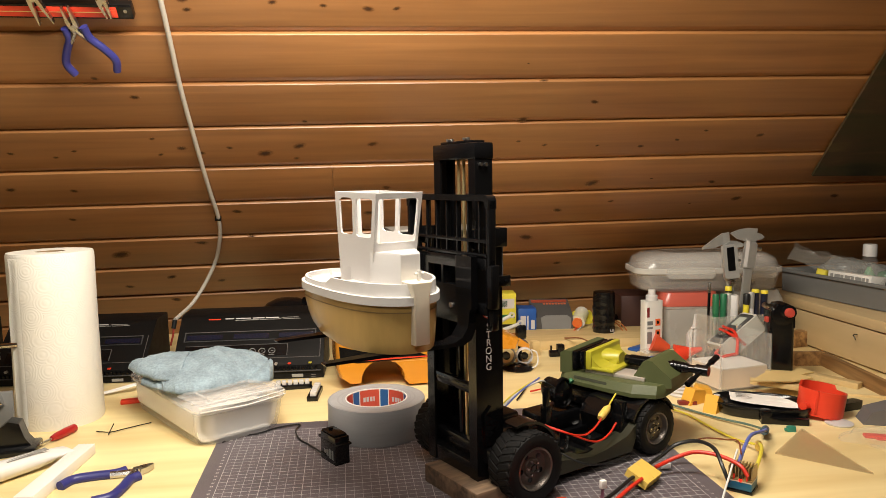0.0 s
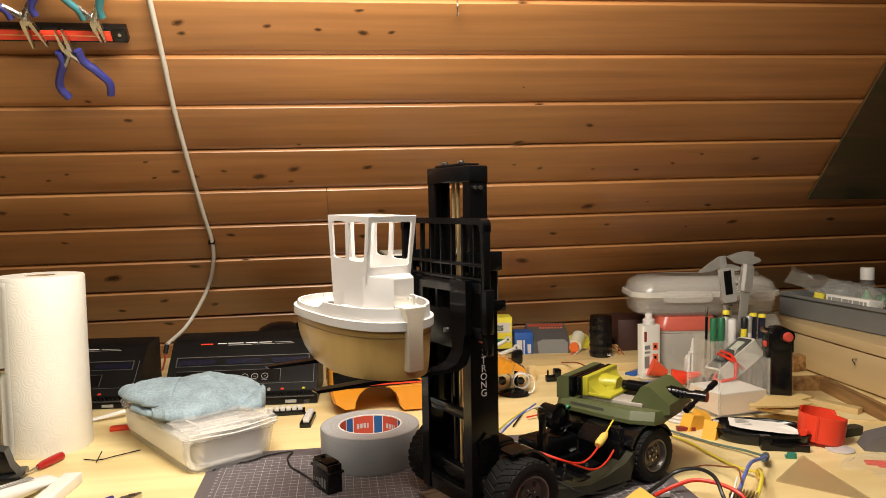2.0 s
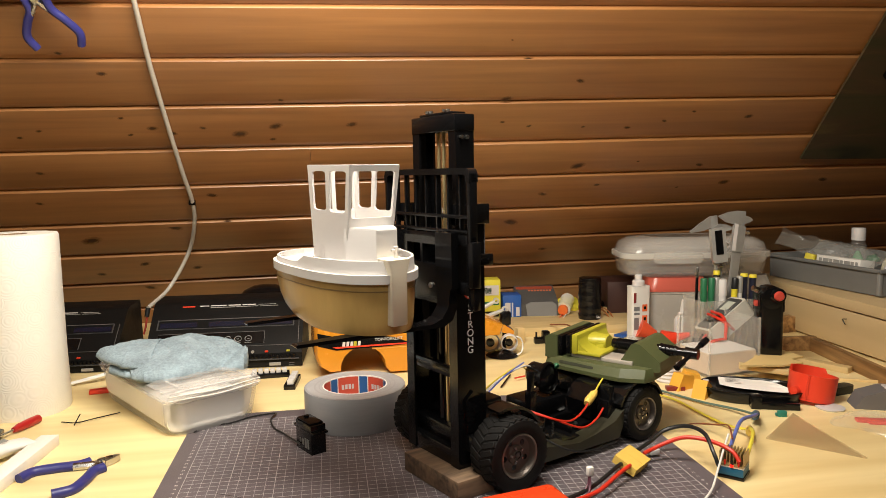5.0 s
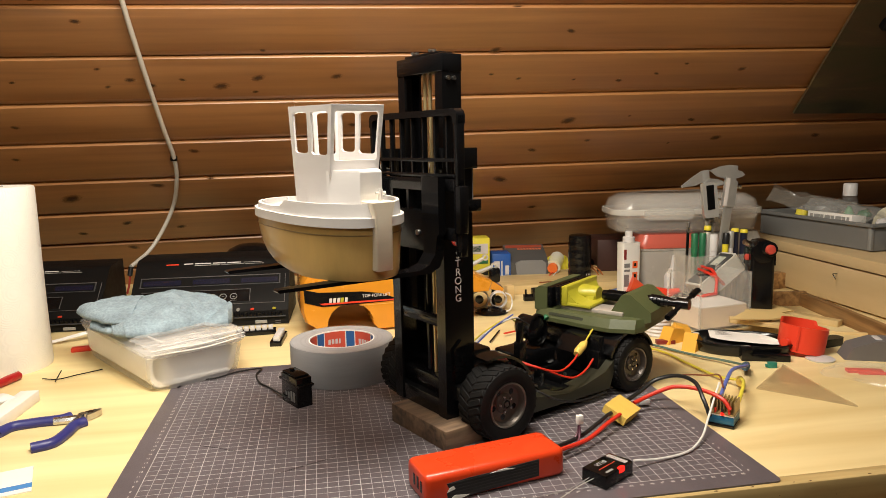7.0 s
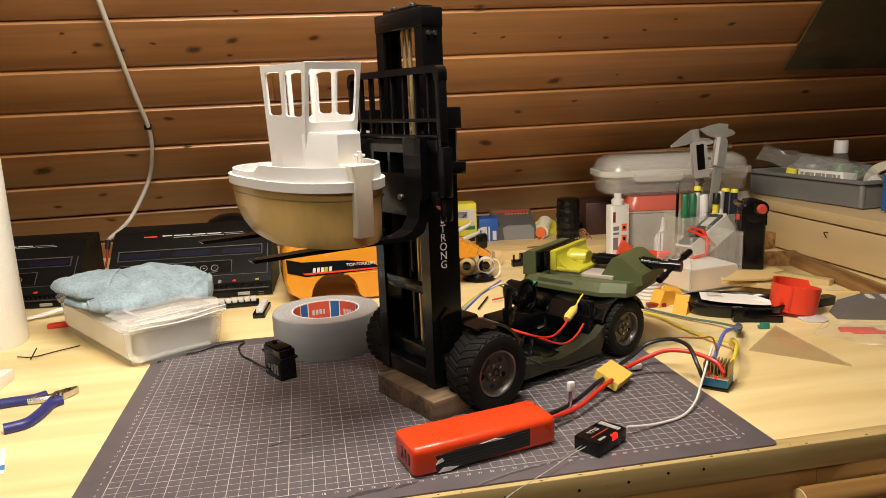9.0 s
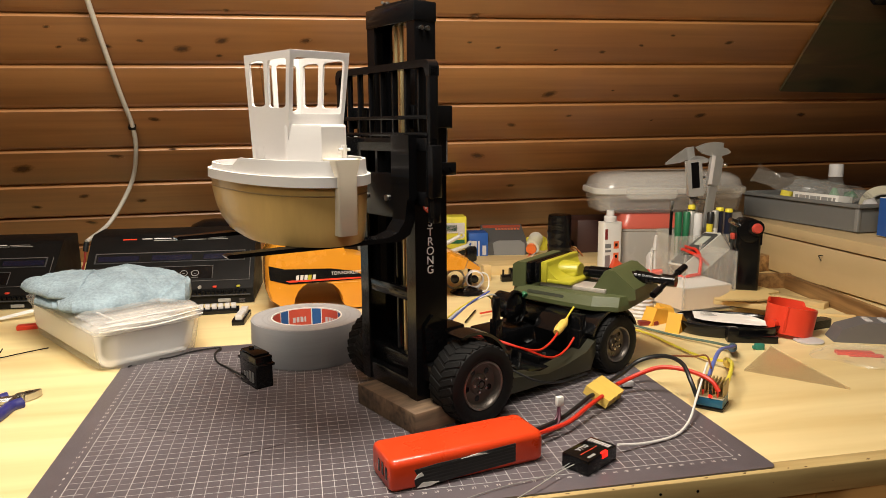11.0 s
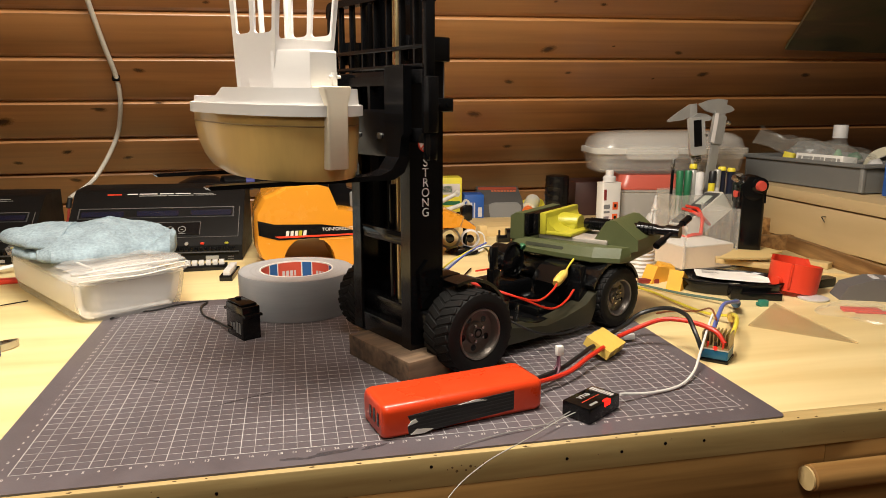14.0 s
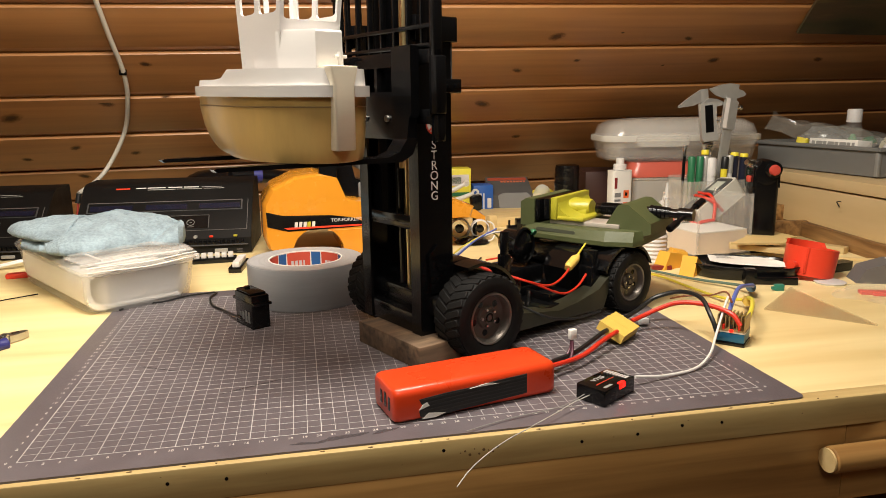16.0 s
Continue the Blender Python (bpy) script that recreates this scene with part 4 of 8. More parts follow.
loft(post, [[(x + dx, y, z) for x, y in rounded(w, d, 0.0022)] for z, w, d, dx in ((0.010, 0.016, 0.0165, 0.0), (0.011, 0.017, 0.0175, 0.0), (0.058, 0.017, 0.0175, 0.0), (0.0690, 0.021, 0.0235, -0.002), (0.0712, 0.021, 0.0235, -0.002), (0.0716, 0.0195, 0.022, -0.002))])
for v in post.verts:
    v.co.x += 0.0955
part("stem_post", post, material("cream_printed_plastic", (0.80, 0.72, 0.58), 0.45, grain=(0.04, 60), bump=(0.12, 700), stretch=(1, 1, 6)), boat, "cream upright stem post at the bow")
for s in (1, -1):
    part("door", B((box, -0.010, 0.008, s * WB - 0.0006, s * WB + 0.0006, 0.064, 0.106, 0.0003)), WHITEP, boat)
part("glue_run", B((rod, (0.083, 0.0225, 0.030), (0.0845, 0.0215, 0.034), 0.0016, None, 8), (rod, (0.083, 0.0230, 0.020), (0.084, 0.0225, 0.026), 0.0014, None, 8)), bpy.data.materials["cream_printed_plastic"], boat)
part("bitt", B((rod, (0.0915, 0.004, 0.056), (0.0915, 0.004, 0.082), 0.0022), (rod, (0.0915, -0.001, 0.0785), (0.0915, 0.009, 0.0785), 0.0013)), WHITEP, boat)

# ---- drill vise on the chassis ----
vise = thing("drill_vise", pose(0.446, 0.3136, 0.0740, 0, 0, -47) @ Matrix.Diagonal((1.14, 1.12, 1.05, 1)), "green cast drill vise with yellow jaw lying across the chassis", "vise")
bm = bmesh.new()
FOOT = [(0, 0.004), (0.006, 0), (0.070, -0.010), (0.098, -0.012), (0.123, -0.002), (0.128, 0.012), (0.128, 0.080), (0.123, 0.094), (0.098, 0.104), (0.070, 0.102), (0.006, 0.092), (0, 0.088)]
loft(bm, [[(0.064 + (x - 0.064) * kx, 0.046 + (y - 0.046) * ky, z) for x, y in FOOT] for kx, ky, z in ((0.97, 0.97, 0.0), (1.0, 1.0, 0.0015), (1.0, 1.0, 0.0060), (0.995, 0.985, 0.0075), (0.99, 0.915, 0.0145), (0.98, 0.90, 0.0160))])
part("base", bm, VGREEN, vise, "", 20)
part("slot", B((prism, [(a, b) for a, b in rounded(0.046, 0.0036, 0.0017)], -0.0010, 0.0003, 0, Matrix.Translation((0.043, -0.0034, 0.0108)) @ Matrix.Rotation(-0.135, 4, "Z") @ Matrix.Rotation(1.13, 4, "X"))), material("slot_shadow_green", (0.022, 0.026, 0.011), 0.6), vise)
part("slideway", B((box, 0.030, 0.104, 0.010, 0.040, 0.0160, 0.0205, 0.0006), (box, 0.030, 0.104, 0.056, 0.080, 0.0160, 0.0205, 0.0006)), SLIDE, vise, "bare steel slideways")
part("fixed_jaw", B((prism, [(0.0, 0.013), (0.0, 0.039), (0.006, 0.043), (0.016, 0.043), (0.016, 0.013)], 0.003, 0.090, 0.0020, SIDE)), VGREEN, vise)
part("jaw_plate", B((box, 0.0162, 0.0215, 0.004, 0.089, 0.019, 0.0425, 0.0008)), BLACKM, vise)
part("jaw_plate", B((box, 0.0262, 0.0322, 0.004, 0.089, 0.0206, 0.0440, 0.0008)), BLACKM, vise)
for y in (0.022, 0.070):
    part("jaw_bolt", B((rod, (0.0215, y, 0.031), (0.0235, y, 0.031), 0.0030, None, 12)), BLACKM, vise)
jaw = bmesh.new()
box(jaw, 0.0324, 0.0395, 0.006, 0.087, 0.0206, 0.0450, 0.0012)
box(jaw, 0.0385, 0.0680, 0.007, 0.086, 0.0206, 0.0250, 0.0015)
prism(jaw, [(0.0385, 0.0242), (0.0385, 0.0420), (0.0425, 0.0320), (0.0500, 0.0262), (0.0560, 0.0248)], 0.0085, 0.0845, 0, SIDE)
loft(jaw, [[(x, 0.0465 + ry * math.cos(q), 0.0310 + rz * math.sin(q)) for q in (2 * math.pi * i / 20 for i in range(20))] for x, ry, rz in ((0.0385, 0.0200, 0.0100), (0.0440, 0.0150, 0.0098), (0.0500, 0.0115, 0.0096), (0.0590, 0.0104, 0.0094), (0.0605, 0.0094, 0.0084))])
box(jaw, 0.0420, 0.0590, 0.0355, 0.0575, 0.0215, 0.0300, 0.0015)
part("moving_jaw", jaw, VYELLOW, vise, "yellow cast moving jaw", 35)
bm = bmesh.new()
rod(bm, (0.066, 0.0465, 0.031), (0.122, 0.0465, 0.031), 0.0058, None, 20)
for k in range(17):
    x = 0.0725 + k * 0.0024
    lathe(bm, [(0.0058, x - 0.0010), (0.0071, x), (0.0058, x + 0.0010)], 20, Matrix.Translation((0, 0.0465, 0.031)) @ Matrix.Rotation(math.pi / 2, 4, "Y"))
part("screw", bm, BLACKM, vise, "black threaded screw")
part("end_bracket", B((prism, [(0.086, 0.013), (0.0875, 0.0165), (0.101, 0.0405), (0.105, 0.0425), (0.1115, 0.0420), (0.134, 0.0240), (0.135, 0.013), (0.126, 0.010)], 0.013, 0.080, 0.0016, SIDE)), VGREEN, vise)
bm = bmesh.new()
turned = [(0.0, 0.1225)]
for k in range(5):
    turned += [(0.0078 - k * 0.0003, 0.1225 + k * 0.004), (0.0070 - k * 0.0003, 0.1255 + k * 0.004), (0.0052, 0.1258 + k * 0.004), (0.0052, 0.1262 + k * 0.004)]
turned += [(0.0050, 0.1440), (0.0050, 0.1500), (0.0068, 0.1502), (0.0064, 0.1640), (0.0, 0.1642)]
lathe(bm, turned, 20, Matrix.Translation((0, 0.0465, 0.031)) @ Matrix.Rotation(math.pi / 2, 4, "Y"))
part("spindle", bm, BLACKP, vise)
part("handle", B((rod, (0.151, 0.016, 0.020), (0.163, 0.077, 0.042), 0.0024), (rod, (0.151, 0.016, 0.020), (0.1535, 0.0285, 0.0245), 0.0036), (rod, (0.1605, 0.0645, 0.0375), (0.163, 0.077, 0.042), 0.0036)), BLACKP, vise, "black tommy bar")

# ---- duct tape ----
tape = thing("tape_roll", pose(0.196, 0.374, 0.0), "grey duct tape roll with a coloured label in its core", "tape roll")
bm = bmesh.new()
lathe(bm, [(0.0440, 0.0005), (0.0685, 0.0005), (0.0690, 0.002), (0.0690, 0.047), (0.0683, 0.0485), (0.060, 0.0482), (0.052, 0.0485), (0.0440, 0.0482), (0.0440, 0.0005)], 64)
part("tape", bm, TAPEGREY, tape)
part("core", B((lathe, [(0.0425, 0.0004), (0.0440, 0.0004), (0.0440, 0.049), (0.0425, 0.049), (0.0425, 0.0004)], 64)), PAPER, tape)
ring = bmesh.new()
lathe(ring, [(0.0445 + i * 0.0035 + 0.0002, 0.0483) if i % 2 else (0.0445 + i * 0.0035, 0.0486) for i in range(7)], 64)
part("wound_edges", ring, material("tape_edge", (0.36, 0.36, 0.37), 0.45, grain=(0.15, 200)), tape)
labelred, labelblue = material("label_red", (0.62, 0.09, 0.05), 0.5), material("label_blue", (0.03, 0.12, 0.33), 0.5)
def arc_patch(bm, r, a0, a1, z0, z1, n=8):
    lo = [bm.verts.new((r * math.cos(radians(a0 + (a1 - a0) * k / n)), r * math.sin(radians(a0 + (a1 - a0) * k / n)), z0)) for k in range(n + 1)]
    hi = [bm.verts.new((v.co.x, v.co.y, z1)) for v in lo]
    for k in range(n):
        bm.faces.new((lo[k], lo[k + 1], hi[k + 1], hi[k]))
for k in range(6):
    a = 105 + k * 60
    part("label_field", B((arc_patch, 0.0423, a - 23, a + 17, 0.001, 0.0475)), labelred, tape, "red label field")
    part("label_stripe", B((arc_patch, 0.0423, a + 19, a + 35, 0.001, 0.0475)), labelblue, tape, "blue label stripe")
    for zz in (0.030, 0.012):
        bm = bmesh.new()
        for j, (w0, w1) in enumerate(((-14, -11), (-9, -4), (-2, 3), (5, 10))):
            arc_patch(bm, 0.0421, a + w0, a + w1, zz, zz + 0.007, 3)
        part("label_mark", bm, WHITEINK, tape)

# ---- servo with its lead ----
servo = thing("servo", pose(0.1385, 0.2530, 0.0, 0, 0, 29), "small black servo standing on the mat with its lead", "servo")
part("case", B((box, -0.0, 0.020, 0.0, 0.040, 0, 0.036, 0.001), (box, 0.001, 0.019, 0.004, 0.039, 0.036, 0.0385, 0.0015), (box, -0.0, 0.020, -0.006, 0.046, 0.026, 0.029, 0.0006)), BLACKP, servo)
part("spline", B((rod, (0.010, 0.030, 0.0385), (0.010, 0.030, 0.0405), 0.003)), BLACKP, servo)
part("label_mark", B((box, -0.0003, 0.0, 0.006, 0.010, 0.006, 0.018), (box, -0.0003, 0.0, 0.012, 0.017, 0.006, 0.018), (box, -0.0003, 0.0, 0.019, 0.024, 0.008, 0.016), (box, -0.0003, 0.0, 0.026, 0.030, 0.010, 0.015)), material("grey_print", (0.16, 0.16, 0.16), 0.5), servo)
part("lead", B((wire, [(-0.002, 0.024, 0.008), (0.005, 0.085, 0.0025), (0.004, 0.112, 0.0025), (0.015, 0.147, 0.0025), (0.031, 0.165, 0.0025), (0.019, 0.172, 0.0025), (-0.005, 0.175, 0.0025), (-0.034, 0.170, 0.0025), (-0.062, 0.181, 0.0025), (-0.083, 0.168, 0.0025)], 0.0012)), WIREB, servo, "thin black lead")

def draped(rows, n=40, m=26, seed=0.0, base=0.0, power=3.0, rough=0.0022, pile=0.0):
    """A soft folded layer lofted through its sections, with creases."""
    bm = bmesh.new()
    rings = []
    for i in range(n + 1):
        k = i / n * (len(rows) - 1)
        a = min(int(k), len(rows) - 2)
        f = k - a
        f = f * f * (3 - 2 * f)
        x0, y0, x1, y1, h = (p + (q - p) * f for p, q in zip(rows[a], rows[a + 1]))
        e = min(1.0, min(i, n - i) / 2.5 + 0.25) ** 0.5
        ring = []
        for j in range(m + 1):
            v = j / m
            q = Vector((x0 + (x1 - x0) * v, y0 + (y1 - y0) * v, 0))
            c = noise.noise(Vector((q.x * 26 + seed, q.y * 20, 0.7)))
            crease = abs(noise.noise(Vector((q.x * 30 + q.y * 24, q.y * 12 - q.x * 8, 5 + seed))))
            q.z = base + max(0.0, 1 - abs(2 * v - 1) ** power) ** 0.55 * h * e * (1 + 0.09 * c) - 0.0035 * math.exp(-crease * 22) * (1 - abs(2 * v - 1)) + rough * noise.noise(q * 60) + pile * noise.noise(Vector((q.x * 300, q.y * 420, seed)))
            ring.append(q)
        for j in range(1, 6):
            v = 1 - j / 6
            ring.append(Vector((x0 + (x1 - x0) * v, y0 + (y1 - y0) * v, base - 0.001)))
        rings.append(ring)
    loft(bm, rings)
    return bm


# ---- plastic box and towel ----
boxm = pose(-0.0610, 0.4890, TZ, 0, 0, -56.5)
tub = thing("plastic_box", boxm @ Matrix.Diagonal((1.08, 1.06, 1.0, 1)), "translucent food box with a clear lid, filled with papers", "plastic box")
bm = bmesh.new()
loft(bm, [[(x, y, z) for x, y in rounded(a, b, r, 5)] for a, b, r, z in ((0.230, 0.106, 0.026, 0.0), (0.238, 0.114, 0.030, 0.0012), (0.243, 0.119, 0.030, 0.005), (0.247, 0.122, 0.028, 0.018), (0.252, 0.126, 0.024, 0.046), (0.256, 0.130, 0.022, 0.048), (0.256, 0.130, 0.022, 0.050), (0.248, 0.122, 0.020, 0.050), (0.242, 0.117, 0.020, 0.046), (0.236, 0.112, 0.026, 0.018), (0.222, 0.100, 0.026, 0.006))])
part("tub", bm, material("thin_milky_plastic", (0.93, 0.92, 0.90), 0.18, alpha=0.30, spec=0.8, grain=(0.03, 20)), tub)
bm = bmesh.new()
loft(bm, [[(x, y, z) for x, y in rounded(a, b, r, 5)] for a, b, r, z in ((0.258, 0.132, 0.022, 0.0505), (0.260, 0.134, 0.022, 0.055), (0.250, 0.124, 0.020, 0.060), (0.236, 0.112, 0.018, 0.061), (0.226, 0.102, 0.016, 0.058))])
part("lid", bm, material("cloudy_lid", (0.90, 0.88, 0.85), 0.12, alpha=0.16, spec=1.0, bump=(0.3, 40)), tub, "clear plastic lid")
def curl(k):
    return [(-0.058 + k + 0.014 * (1 - math.cos(q)) , 0.0175 - k * 0.2 - 0.0135 * math.sin(q)) for q in (math.pi / 2 * i / 6 for i in range(6, -1, -1))]


sheet = [(0.044, 0.0040)] + [(y, z) for y, z in curl(0.0)] + [(-0.059, 0.030), (-0.058, 0.044), (-0.052, 0.0495), (-0.020, 0.0515), (0.030, 0.0500), (0.030, 0.0480), (-0.018, 0.0480), (-0.045, 0.0455), (-0.0535, 0.040), (-0.0540, 0.024), (-0.050, 0.014), (-0.040, 0.0075), (0.044, 0.0060)]
XRUN = Matrix(((0, 0, 1, 0), (1, 0, 0, 0), (0, 1, 0, 0), (0, 0, 0, 1)))
part("papers", B((prism, sheet, -0.112, 0.108, 0, XRUN)), material("bright_paper", (0.93, 0.91, 0.87), 0.8, grain=(0.04, 30)), tub, "white papers curled along the wall", 50)
bm = bmesh.new()
loft(bm, [[(x, y + 0.004, z) for x, y in rounded(a, b, 0.010, 5)] for a, b, z in ((0.196, 0.086, 0.0065), (0.206, 0.094, 0.020), (0.206, 0.092, 0.044), (0.196, 0.084, 0.0470))])
part("grey_pack", bm, material("grey_foam_pack", (0.50, 0.47, 0.45), 0.6, grain=(0.4, 40)), tub, "grey contents")
for k, (x0, bow) in enumerate(((0.030, 0.020), (0.052, 0.026), (0.078, 0.018))):
    part("curled_sheet", B((wire, [(x0, -0.052, 0.050), (x0 + bow, -0.02, 0.0565), (x0 + bow * 1.2, 0.02, 0.0575), (x0 + bow * 0.5, 0.054, 0.051)], 0.0035, 8, 8, 0.25)), PAPER, tub)
part("rail", B((wire, [(-0.11, -0.045, 0.0625), (-0.02, -0.052, 0.0635), (0.06, -0.044, 0.064), (0.112, -0.04, 0.0625)], 0.0012), (wire, [(0.118, -0.050, 0.061), (0.121, 0.0, 0.062), (0.118, 0.05, 0.061)], 0.0012)), WHITEP, tub)

# White strands paint the bright lines that the clear lid shows at its end.
for z, x in ((0.0525, 0.1298), (0.0575, 0.1285)):
    part("lid_ridge", B((wire, [(x - 0.006, -0.060, z), (x, -0.040, z + 0.001), (x + 0.001, 0.0, z - 0.0008), (x, 0.040, z + 0.001), (x - 0.006, 0.060, z)], 0.0009)), PAPER, tub, "bright ridge on the lid edge")
# Sections from one end of the folded cloth to the other: front foot, back foot, height.
LAY = ((-0.108, 0.420, -0.158, 0.560, 0.016), (-0.088, 0.403, -0.128, 0.585, 0.024), (-0.062, 0.400, -0.098, 0.603, 0.029), (-0.040, 0.410, -0.062, 0.610, 0.034), (-0.010, 0.436, -0.025, 0.596, 0.028), (0.014, 0.452, 0.010, 0.570, 0.024), (0.034, 0.462, 0.026, 0.535, 0.017))


tw = thing("folded_towel", pose(0.004, -0.003, 0.0615), "pale blue microfibre towel folded on the plastic box", "towel")
part("cloth", draped(LAY, 170, 130, 0.0, 0.0, 3.0, 0.0012, 0.0011), TOWEL, tw, "", 180)
part("left_fold", draped(((-0.182, 0.515, -0.176, 0.548, 0.009), (-0.160, 0.478, -0.158, 0.566, 0.014), (-0.125, 0.440, -0.130, 0.582, 0.018), (-0.085, 0.420, -0.10, 0.58, 0.018)), 90, 80, 3.0, 0.0125, 2.4, 0.0012, 0.0011), TOWEL, tw, "", 180)
part("under_fold", draped(((-0.150, 0.462, -0.150, 0.545, 0.012), (-0.120, 0.432, -0.125, 0.575, 0.014), (-0.070, 0.415, -0.08, 0.59, 0.014)), 60, 60, 8.0, 0.0, 4.0, 0.0012, 0.001), TOWEL, tw, "", 180)
part("corner_fold", draped(((0.006, 0.442, 0.004, 0.50, 0.006), (0.020, 0.438, 0.018, 0.51, 0.016), (0.038, 0.440, 0.034, 0.505, 0.024), (0.042, 0.452, 0.038, 0.50, 0.020)), 50, 50, 11.0, 0.0, 4.0, 0.0012, 0.001), TOWEL, tw, "", 180)

part("film", draped(((0.005, -0.056, 0.010, 0.058, 0.0035), (0.035, -0.060, 0.038, 0.062, 0.006), (0.065, -0.062, 0.066, 0.064, 0.0075), (0.098, -0.062, 0.098, 0.064, 0.006), (0.122, -0.058, 0.122, 0.058, 0.0025)), 30, 22, 21.0, 0.0605, 6.0, 0.0016), material("wrinkled_white_film", (0.88, 0.86, 0.83), 0.16, alpha=0.30, spec=1.0, bump=(0.5, 60)), tub, "wrinkled clear film under the lid edge", 60)

# ---- kitchen roll ----
def roll_material():
    m = material("embossed_paper", (0.78, 0.75, 0.68), 0.9)
    t = m.node_tree
    b = t.nodes["Principled BSDF"]
    co = t.nodes.new("ShaderNodeTexCoord")
    vor = t.nodes.new("ShaderNodeTexVoronoi")
    vor.inputs["Scale"].default_value = 38
    vor.inputs["Randomness"].default_value = 0.6
    t.links.new(co.outputs["Object"], vor.inputs["Vector"])
    mu = t.nodes.new("ShaderNodeMath")
    mu.operation = "MULTIPLY"
    mu.inputs[1].default_value = 52
    t.links.new(vor.outputs["Distance"], mu.inputs[0])
    si = t.nodes.new("ShaderNodeMath")
    si.operation = "SINE"
    t.links.new(mu.outputs[0], si.inputs[0])
    bp = t.nodes.new("ShaderNodeBump")
    bp.inputs["Strength"].default_value, bp.inputs["Distance"].default_value = 0.20, 0.0005
    t.links.new(si.outputs[0], bp.inputs["Height"])
    t.links.new(bp.outputs[0], b.inputs["Normal"])
    return m
EMB = roll_material()
roll = thing("kitchen_roll", pose(-0.283, 0.524, TZ), "white embossed kitchen roll standing on the bench", "kitchen roll")
bm = bmesh.new()
lathe(bm, [(0.021, 0.001), (0.060, 0.0), (0.0612, 0.004), (0.0598, 0.09), (0.0592, 0.18), (0.0595, 0.257), (0.058, 0.2605), (0.021, 0.2605), (0.021, 0.001)], 72)
for v in bm.verts:
    d = 1 + 0.010 * noise.noise(Vector((v.co.x * 22, v.co.y * 22, v.co.z * 9)))
    v.co.x *= d
    v.co.y *= d
part("paper", bm, EMB, roll)
part("core", B((lathe, [(0.0195, 0.001), (0.0208, 0.001), (0.0208, 0.2600), (0.0195, 0.2600), (0.0195, 0.001)], 32)), material("brown_card", (0.32, 0.22, 0.13), 0.8, grain=(0.1, 80)), roll, "brown card core")
bm = bmesh.new()
vs = []
for k in range(25):
    z = 0.005 + 0.25 * k / 24
    off = 0.004 * math.sin(k * 0.5) + 0.006 * max(0, math.sin((k - 4) * 0.24))
    for a, rr in ((246, 0.0612), (238 - 60 * off, 0.0622), (230 - 900 * off, 0.0635)):
        vs.append(bm.verts.new((rr * math.cos(radians(a)), rr * math.sin(radians(a)), z)))
for k in range(24):
    for j in range(2):
        bm.faces.new((vs[3 * k + j], vs[3 * k + j + 1], vs[3 * k + 4 + j], vs[3 * k + 3 + j]))
bmesh.ops.solidify(bm, geom=bm.faces, thickness=0.0006)
part("loose_sheet", bm, EMB, roll, "", 180)

